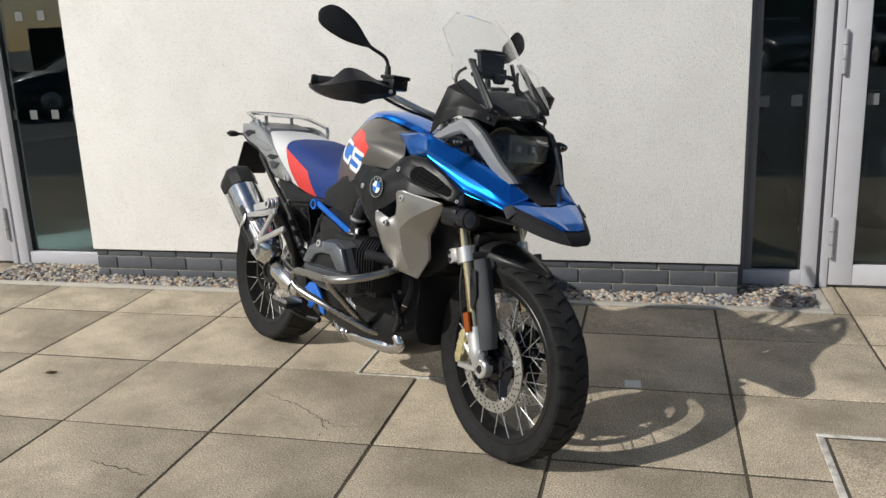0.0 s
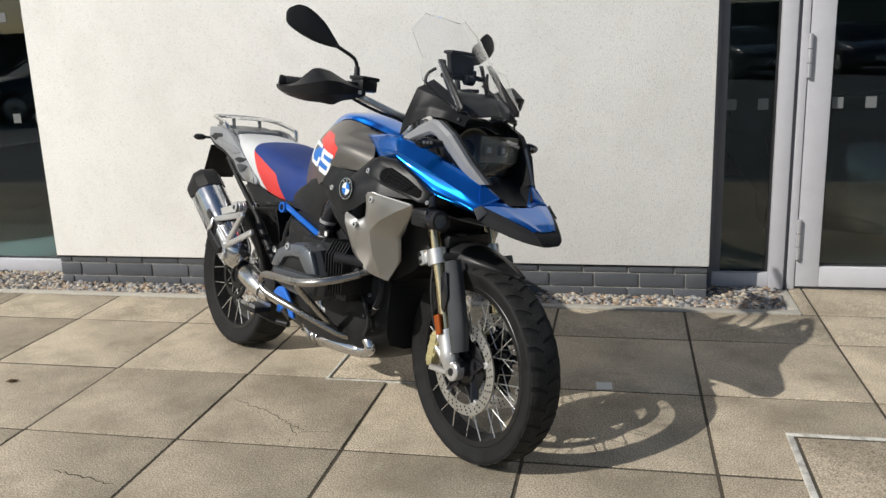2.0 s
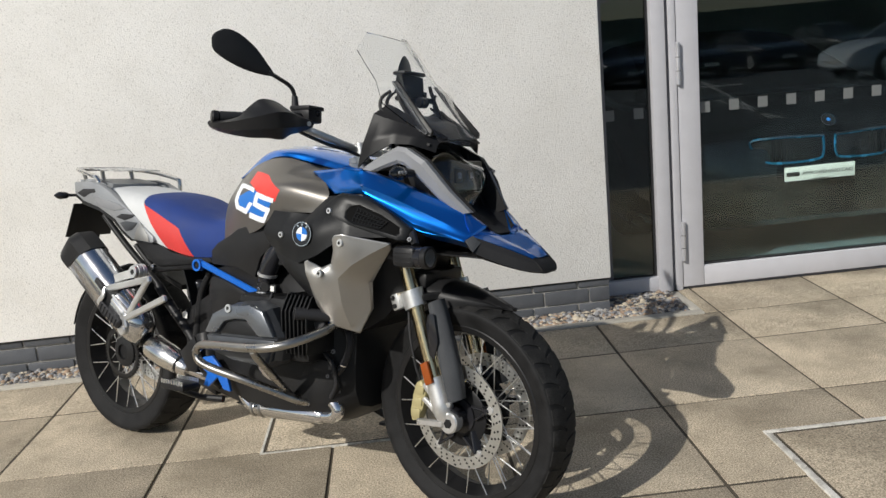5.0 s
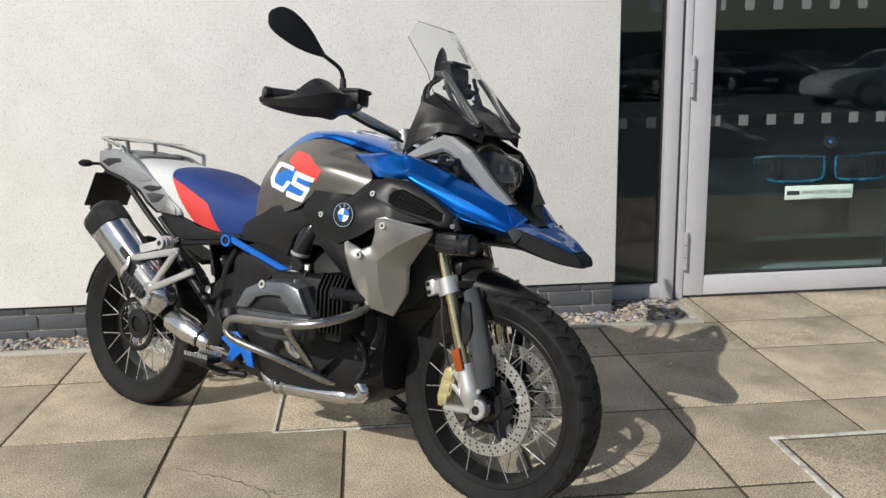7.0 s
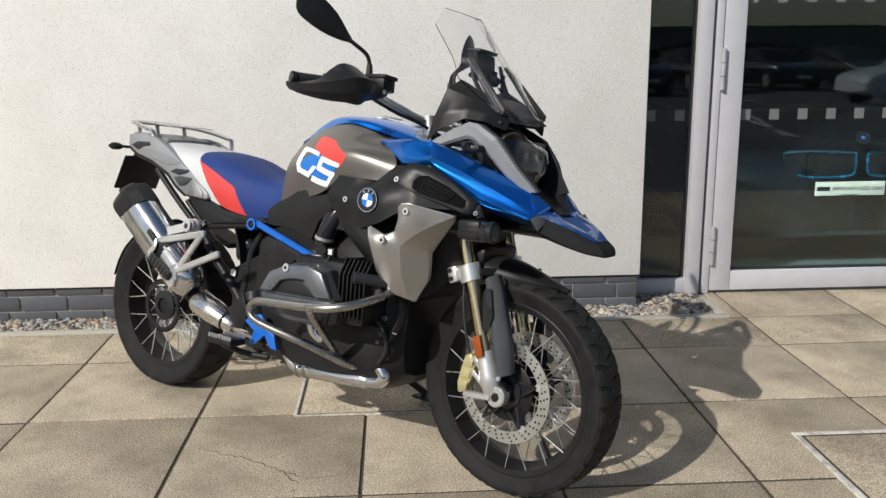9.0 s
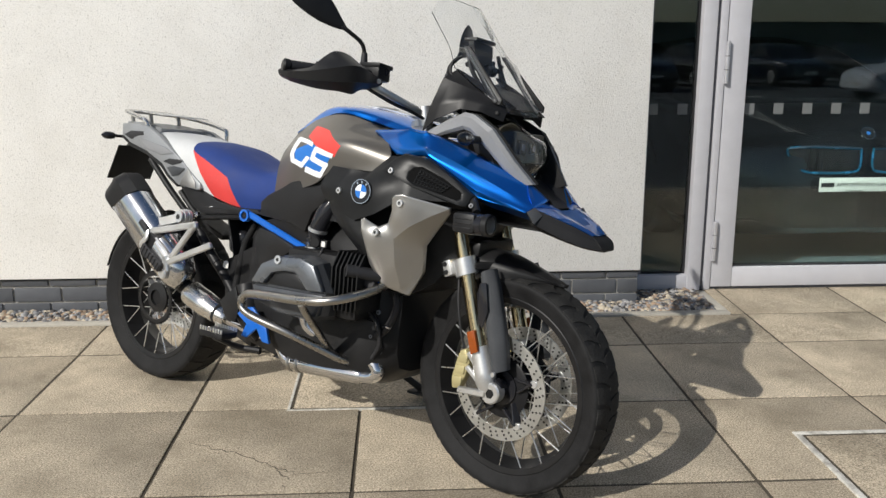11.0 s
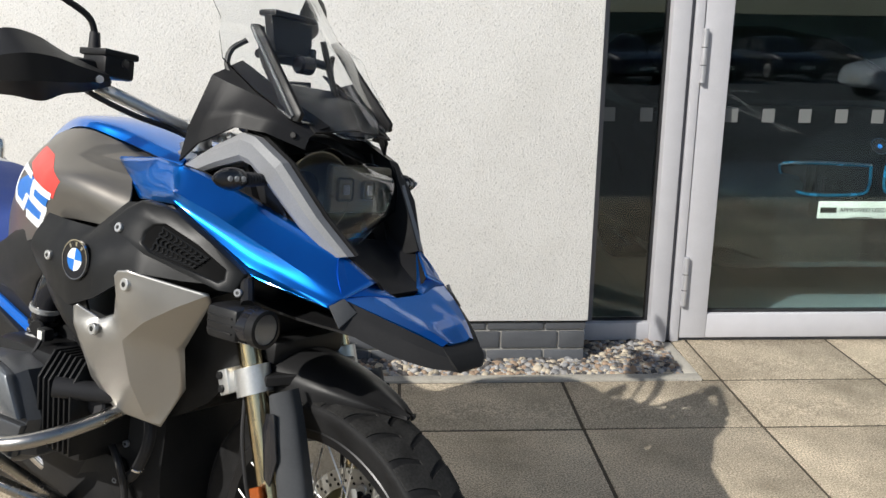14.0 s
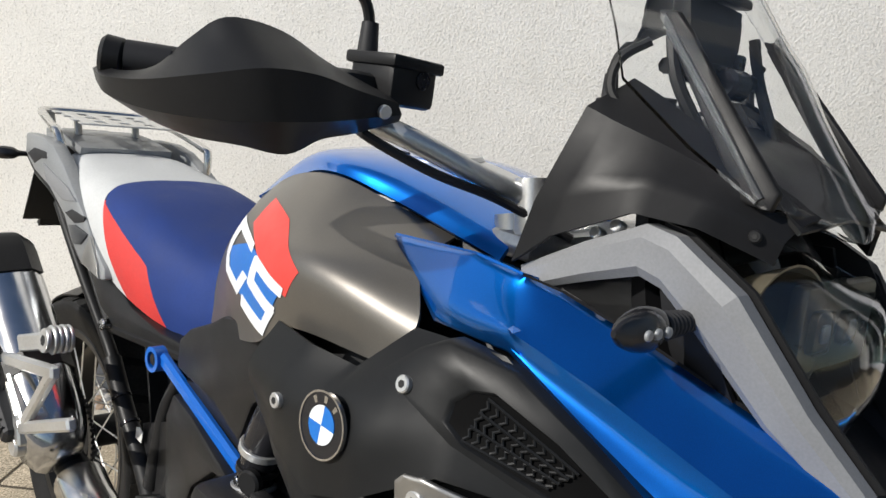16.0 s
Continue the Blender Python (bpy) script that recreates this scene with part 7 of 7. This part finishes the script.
def pebble_bed(name, x0, x1, y0, y1, base, top, count, seed):
    r = random.Random(seed)
    V, F = [], []
    for _ in range(count):
        s = r.uniform(0.007, 0.0155) * (1.25 if r.random() < 0.15 else 1)
        sc = Vector((s * r.uniform(0.9, 1.35), s * r.uniform(0.8, 1.1), s * r.uniform(0.55, 0.85)))
        e = Euler((r.uniform(-0.5, 0.5), r.uniform(-0.5, 0.5), r.uniform(0, 6.3))).to_matrix()
        x, y = r.uniform(x0, x1), r.uniform(y0, y1)
        c = Vector((x, y, base + (top - base) * min(1, (y - y0) / 0.05) * r.random() ** 0.55))
        p = Vector((r.uniform(0, 50), 0, 0))
        n0 = len(V)
        for v in ICO_V:
            k = 1 + 0.22 * noise.noise(v * 0.9 + p)
            V.append(tuple(c + e @ Vector((v.x * sc.x, v.y * sc.y, v.z * sc.z)) * k))
        F += [[i + n0 for i in f] for f in ICO_F]
    me = bpy.data.meshes.new(name)
    me.from_pydata(V, [], F)
    for f in me.polygons:
        f.use_smooth = True
    me.materials.append(M_pebble)
    return tagged(new(name, me), "mixed brown and grey river pebbles along the wall", "gravel", kind="stuff")


structure("gravel_bed", boxed(-4.25, 0.376, -0.056, 0.275, -0.05, 0.002), M_joint, "dark earth under the pebbles", "ground")
pebble_bed("gravel", -3.58, 0.02, -0.052, 0.058, 0.004, 0.030, 6200, 1)
pebble_bed("gravel", 0.02, 0.372, -0.052, 0.275, 0.004, 0.022, 1500, 2)
pebble_bed("gravel", -4.25, -3.58, -0.052, 0.275, 0.004, 0.022, 1900, 3)


M_strip = mat("chipped_white_strip", (0.62, 0.60, 0.55), 0.8, vary=0.1, scale=8, fine=0.15, bump=0.4)
weathered(M_strip, (0.16, 0.14, 0.11), 0.8, 14, 60)


# inspection covers let into the paving
def inspection_cover(x0, x1, y0, y1, label, f):
    c = thing("inspection_cover", label, "manhole cover", Matrix.Translation((x0, y0, 0)), group="inspection covers")
    w, d = x1 - x0, y1 - y0
    part("infill", boxed(f + 0.011, w - f - 0.011, f + 0.011, d - f - 0.011, -0.03, 0.0032, 0.002), M_slab, c, "concrete infill")
    part("gap", boxed(0.002, w - 0.002, 0.002, d - 0.002, -0.03, 0.0022), M_joint, c, "dirt in the gap")
    for a in ((0, w, 0, f), (0, w, d - f, d), (0, f, f, d - f), (w - f, w, f, d - f)):
        part("frame_strip", boxed(*a, -0.03, 0.0045, 0.001), M_strip, c, "chipped pale frame strip")
    return c


inspection_cover(0.145, 0.745, -1.98, -1.378, "square inspection cover with concrete infill in a pale frame", 0.021)
inspection_cover(-1.558, -0.958, -1.112, -0.70, "inspection cover under the motorcycle with a pale frame", 0.010)

card = ob_of("paper_scrap", boxed(-0.030, 0.030, -0.026, 0.026, 0.0, 0.0012), M_paper)
card.matrix_world = pose(-0.455, -1.05, 0.002, 8, 0, 4)
tagged(card, "small torn scrap of white paper on the paving", "litter")


# hairline cracks in two slabs, and a dry leaf
def crack(points, seed):
    """A thin uneven dark line lying on the slab."""
    r = random.Random(seed)
    P = []
    for a, b in zip(points, points[1:]):
        for k in range(7):
            f = k / 7
            P.append((a[0] + (b[0] - a[0]) * f + r.uniform(-0.009, 0.009), a[1] + (b[1] - a[1]) * f + r.uniform(-0.009, 0.009)))
    V, F = [], []
    for i, (x, y) in enumerate(P):
        w = 0.0007 + 0.0016 * r.random() * math.sin(math.pi * (i + 0.5) / len(P))
        V += [(x, y - w, 0.0022), (x + w, y + w, 0.0022), (x, y - w, 0.0008), (x + w, y + w, 0.0008)]
    for i in range(len(P) - 1):
        a, b = 4 * i, 4 * i + 4
        F += [(a, b, b + 1, a + 1), (a + 2, a + 3, b + 3, b + 2), (a, a + 2, b + 2, b), (a + 1, b + 1, b + 3, a + 3)]
    me = bpy.data.meshes.new("slab_crack")
    me.from_pydata(V, [], F)
    me.materials.append(M_joint)
    o = new("slab_crack", me)
    o.parent = paving
    o["label"] = "hairline crack in a paving slab"


crack([(-1.841, -1.346), (-1.693, -1.419), (-1.571, -1.499), (-1.476, -1.578), (-1.372, -1.572)], 1)
crack([(-1.571, -1.499), (-1.50, -1.60), (-1.493, -1.685)], 2)
crack([(-2.191, -1.953), (-2.067, -1.98), (-1.934, -2.011)], 3)
M_leaf = mat("dry_brown_leaf", (0.10, 0.055, 0.025), 0.8, vary=0.2)
leaf = ob_of("dry_leaf", shell([[(-0.024, 0.0, 0.006), (-0.008, 0.011, 0.010), (0.010, 0.012, 0.006), (0.026, 0.002, 0.010)], [(-0.024, -0.002, 0.005), (-0.006, -0.001, 0.003), (0.010, 0.0, 0.002), (0.026, 0.0, 0.008)], [(-0.022, -0.004, 0.006), (-0.006, -0.013, 0.009), (0.012, -0.010, 0.012), (0.026, -0.002, 0.010)]], 0.0006, 3), M_leaf)
leaf.matrix_world = pose(-2.859, -1.289, -0.0005, 0, 0, 20)
tagged(leaf, "curled dry brown leaf lying on the paving", "leaf")


# ---- parked cars and the car park, seen mirrored in the glass ----
M_car_black = mat("black_car_paint", (0.008, 0.009, 0.011), 0.22, vary=0.02, coat=1.0, rvary=0.02)
M_car_silver = mat("silver_blue_car_paint", (0.78, 0.83, 0.88), 0.30, metal=0.0, vary=0.02, coat=1.0, rvary=0.02)
M_car_blue = mat("dark_blue_car_paint", (0.010, 0.016, 0.035), 0.22, metal=0.3, vary=0.02, coat=1.0, rvary=0.02)
M_car_glass = mat("tinted_car_glass", (0.012, 0.014, 0.016), 0.05, vary=0.0, rvary=0.0)
M_trimblue = mat("bright_blue_trim", (0.02, 0.20, 0.36), 0.25, metal=0.6, vary=0.02)


def car(at, paint, label):
    """A saloon car with its nose along +x, its middle over the pose."""
    c = thing("car", label, "car", at, group="cars in the car park")
    # stations from tail to nose: x, half width, sill, waist, shoulder width factor
    st = ((-2.25, 0.66, 0.45, 0.72), (-2.12, 0.82, 0.32, 0.90), (-1.5, 0.88, 0.24, 0.97), (-0.3, 0.90, 0.20, 0.95), (0.9, 0.90, 0.20, 0.93), (1.6, 0.88, 0.22, 0.86), (2.1, 0.80, 0.28, 0.72), (2.28, 0.62, 0.36, 0.58))
    rings = [[(x, -w * 0.93, lo), (x, -w, (lo + hi) / 2), (x, -w * 0.94, hi - 0.03), (x, -w * 0.70, hi + 0.015), (x, 0, hi + 0.03), (x, w * 0.70, hi + 0.015), (x, w * 0.94, hi - 0.03), (x, w, (lo + hi) / 2), (x, w * 0.93, lo), (x, 0, lo - 0.02)] for x, w, lo, hi in st]
    body = part("body", loft(rings, 4), paint, c)
    roof = ((-1.75, 0.66, 0.95, 0.97), (-1.15, 0.64, 0.95, 1.33), (-0.5, 0.62, 0.95, 1.42), (0.2, 0.62, 0.95, 1.38), (1.0, 0.68, 0.93, 0.96))
    part("cabin", loft([[(x, -w * 1.12, lo), (x, -w, hi - 0.04), (x, -w * 0.6, hi), (x, w * 0.6, hi), (x, w, hi - 0.04), (x, w * 1.12, lo)] for x, w, lo, hi in roof], 4, sr=False), M_car_glass, c, "dark tinted windows")
    part("roof", shell([[(-1.12, y, 1.345 - abs(y) * 0.03), (-0.5, y, 1.435 - abs(y) * 0.04), (0.22, y, 1.395 - abs(y) * 0.03)] for y in (-0.62, -0.3, 0, 0.3, 0.62)], 0.03, 3, out=(0, 0, 1)), paint, c)
    for s in (-1, 1):
        for p in (((-1.72, 0.96), (-1.12, 1.33)), ((0.98, 0.95), (0.22, 1.38)), ((-0.42, 0.96), (-0.42, 1.41))):
            part("pillar", tube([(p[0][0], s * 0.75, p[0][1]), (p[1][0], s * 0.64, p[1][1])], 0.03, 2, 8), paint, c)
        part("door_line", boxed(0.62, 0.63, s * 0.905 - 0.004, s * 0.905 + 0.004, 0.32, 0.90), M_gasket, body)
        part("door_line", boxed(-0.42, -0.41, s * 0.905 - 0.004, s * 0.905 + 0.004, 0.32, 0.90), M_gasket, body)
        part("door_handle", boxed(-0.30, -0.12, s * 0.915 - 0.012, s * 0.915 + 0.012, 0.80, 0.825, 0.006), paint, body)
        part("wing_mirror", boxed(0.62, 0.74, s * 0.98 - 0.10, s * 0.98 + 0.08, 0.93, 1.05, 0.04), paint, c)
        hl_ = part("headlight", boxed(2.02, 2.20, s * 0.58 - 0.17, s * 0.58 + 0.17, 0.56, 0.68, 0.04), M_lens, body, "clear car headlight")
        part("lamp_bowl", disc(0.05, 0, 0.03, 0.005, 16, m=toward((2.15, s * 0.58, 0.62), (1, 0, 0))), M_reflect, hl_)
        part("tail_light", boxed(-2.24, -2.14, s * 0.6 - 0.16, s * 0.6 + 0.16, 0.70, 0.82, 0.03), M_amber, body)
        for x in (-1.38, 1.38):
            w = part("wheel", disc(0.325, -0.11, 0.11, 0.03, 32, m=Matrix.Translation((x, s * 0.80, 0.325))), M_tyre, c, "black car tyre")
            part("rim", lathe([(0.05, 0.10), (0.21, 0.085), (0.225, 0.112), (0.215, 0.118), (0.05, 0.112)] if s > 0 else [(0.05, -0.10), (0.21, -0.085), (0.225, -0.112), (0.215, -0.118), (0.05, -0.112)], 28, m=Matrix.Translation((x, s * 0.80, 0.325))), M_cast, w, "silver alloy rim")
            for k in range(10):
                a = 2 * math.pi * k / 10
                part("rim_spoke", beam((x + 0.04 * math.cos(a), s * 0.913, 0.325 + 0.04 * math.sin(a)), (x + 0.215 * math.cos(a), s * 0.908, 0.325 + 0.215 * math.sin(a)), 0.014, 0.022, None, 0.003), M_cast, w)
            part("wheel_arch", lathe([(0.335, s * 0.78), (0.375, s * 0.78), (0.375, s * 0.905), (0.335, s * 0.905)], 32, m=Matrix.Translation((x, 0, 0.33))), M_gasket, body)
    part("grille", boxed(2.20, 2.27, -0.34, 0.34, 0.50, 0.62, 0.02), M_gloss, body)
    part("number_plate", boxed(2.27, 2.285, -0.26, 0.26, 0.40, 0.51, 0.003), M_paper, body)
    return c


GZ = -0.075
silver = car(pose(12.2, -16.2, GZ, 0, 0, 176), M_car_silver, "silver blue coupe parked across the car park")
blk = car(pose(3.0, -22.5, GZ, 0, 0, 75), M_car_black, "black saloon parked in a row of cars")
blu = car(pose(6.2, -23.5, GZ, 0, 0, 80), M_car_blue, "dark blue saloon parked in a row of cars")
for x, y, rz, src in ((9.2, -25.0, 82, blk), (12.3, -26.0, 84, blu), (15.6, -27.0, 85, blk), (0.0, -22.0, 76, blu), (-3.2, -21.5, 78, blk), (-6.8, -17.0, 120, blu), (-9.6, -14.6, 122, blk), (-12.4, -12.2, 124, blu), (-15.0, -9.8, 124, blk)):
    copy_thing(src, pose(x, y, GZ, 0, 0, rz))

# bay lines and a painted arrow on the asphalt
def bay_line(x, y, length, width, rz, name="road_line", label="white painted bay line"):
    o = ob_of(name, boxed(-length / 2, length / 2, -width / 2, width / 2, 0, 0.004), M_line)
    o.matrix_world = pose(x, y, GZ + 0.0005, 0, 0, rz)
    return tagged(o, label, "road marking", kind="structure")


bay_line(7.0, -15.5, 14.0, 0.10, 106)
bay_line(5.6, -11.0, 5.0, 0.10, 100)
bay_line(-6.0, -11.5, 10.0, 0.10, 128)
bay_line(-8.5, -9.0, 10.0, 0.10, 128)
bay_line(8.0, -18.6, 1.4, 0.55, 20, "road_arrow", "white painted arrow tail")
hedge = bmesh.new()
box(hedge, -40, 60, -46, -44.5, GZ, 2.6)
structure("wall_far_boundary", hedge, mat("dark_hedge_green", (0.025, 0.035, 0.018), 0.95, vary=0.4, scale=1.2, bump=0.8, bscale=12), "dark clipped hedge along the far edge of the car park", "hedge")

# ---- the dark car inside the showroom ----
show = thing("display_car", "dark sports car with blue-edged grilles behind the glass door", "car", pose(1.43, 0.70, 0.036, 0, 0, -90))
# its nose points along local +x, which is towards the door
st = ((-3.9, 0.7, 0.35, 0.75), (-3.2, 0.92, 0.22, 0.95), (-1.8, 0.95, 0.18, 0.90), (-0.75, 0.95, 0.17, 0.86), (-0.28, 0.90, 0.17, 0.76), (-0.06, 0.78, 0.19, 0.69), (0.03, 0.60, 0.24, 0.60))
part("body", loft([[(x, -w * 0.95, lo), (x, -w, (lo + hi) / 2), (x, -w * 0.92, hi - 0.04), (x, -w * 0.5, hi + 0.02), (x, 0, hi + 0.03), (x, w * 0.5, hi + 0.02), (x, w * 0.92, hi - 0.04), (x, w, (lo + hi) / 2), (x, w * 0.95, lo), (x, 0, lo - 0.02)] for x, w, lo, hi in st], 4), M_car_black, show)
part("cabin", loft([[(x, -w * 1.1, lo), (x, -w, hi - 0.05), (x, -w * 0.5, hi), (x, w * 0.5, hi), (x, w, hi - 0.05), (x, w * 1.1, lo)] for x, w, lo, hi in ((-3.2, 0.6, 0.92, 0.95), (-2.4, 0.62, 0.9, 1.24), (-1.7, 0.62, 0.88, 1.26), (-0.7, 0.74, 0.85, 0.90))], 4, sr=False), M_car_glass, show)
for s in (-1, 1):
    gr = [(0.055, s * 0.035, 0.667), (0.050, s * 0.30, 0.677), (0.010, s * 0.43, 0.660), (0.020, s * 0.36, 0.555), (0.055, s * 0.27, 0.535), (0.062, s * 0.075, 0.540), (0.060, s * 0.035, 0.575)]
    g = part("grille", slab(gr, (-0.03, 0, 0), 0.004), M_gloss, show, "wide black grille")
    part("grille_surround", tube(gr + gr[:1], 0.007, 4, 8), M_trimblue, g, "blue-edged chrome surround")
    part("grille_chrome", tube([(p[0] + 0.006, p[1], p[2] + 0.006) for p in gr[:3]], 0.005, 4, 8), M_chrome, g)
    for k in range(7):
        part("grille_bar", boxed(0.030, 0.050, s * (0.075 + 0.04 * k) - 0.003, s * (0.075 + 0.04 * k) + 0.003, 0.55, 0.663), M_engine, g)
    part("headlight", boxed(-0.42, -0.14, s * 0.66 - 0.12, s * 0.66 + 0.12, 0.60, 0.66, 0.025), M_gloss, show)
    for x in (-0.95, -3.1):
        part("wheel", disc(0.34, -0.11, 0.11, 0.03, 28, m=Matrix.Translation((x, s * 0.84, 0.34))), M_tyre, show)
nb = part("nose_badge", disc(0.040, 0, 0.012, 0.003, 28, m=toward((0.035, 0.0, 0.745), (0.8, 0, 0.6))), M_gloss, show, "round badge with blue and white quarters")
part("badge_ring", lathe([(0.037, 0.008), (0.042, 0.008), (0.042, 0.014), (0.037, 0.014)], 28, m=toward((0.035, 0.0, 0.745), (0.8, 0, 0.6))), M_chrome, nb)
part("badge_quarter", disc(0.011, 0.012, 0.0135, 0.0004, 20, m=toward((0.035, 0.0, 0.745), (0.8, 0, 0.6))), M_skyb, nb)
plate = part("plate", boxed(0.085, 0.090, -0.270, 0.130, 0.435, 0.513, 0.002), M_paper, show, "white plate with black lettering")
txt = bpy.data.curves.new("plate_text", 'FONT')
txt.body = "APPROVED USED CARS"
txt.size = 0.0282
txt.extrude = 0.0006
txt.align_x, txt.align_y = 'LEFT', 'CENTER'
txt.materials.append(M_ink)
to = new("plate_text", txt)
to.parent = show
to.matrix_basis = Matrix.Translation((0.0915, -0.172, 0.473)) @ Matrix(((0, 0, 1, 0), (1, 0, 0, 0), (0, 1, 0, 0), (0, 0, 0, 1)))
part("plate_mark", boxed(0.0902, 0.0915, -0.260, -0.186, 0.461, 0.485, 0.0), M_ink, show, "black bar on the plate")
part("plate_line", boxed(0.0902, 0.0915, -0.12, -0.02, 0.438, 0.442, 0.0), M_ink, show)
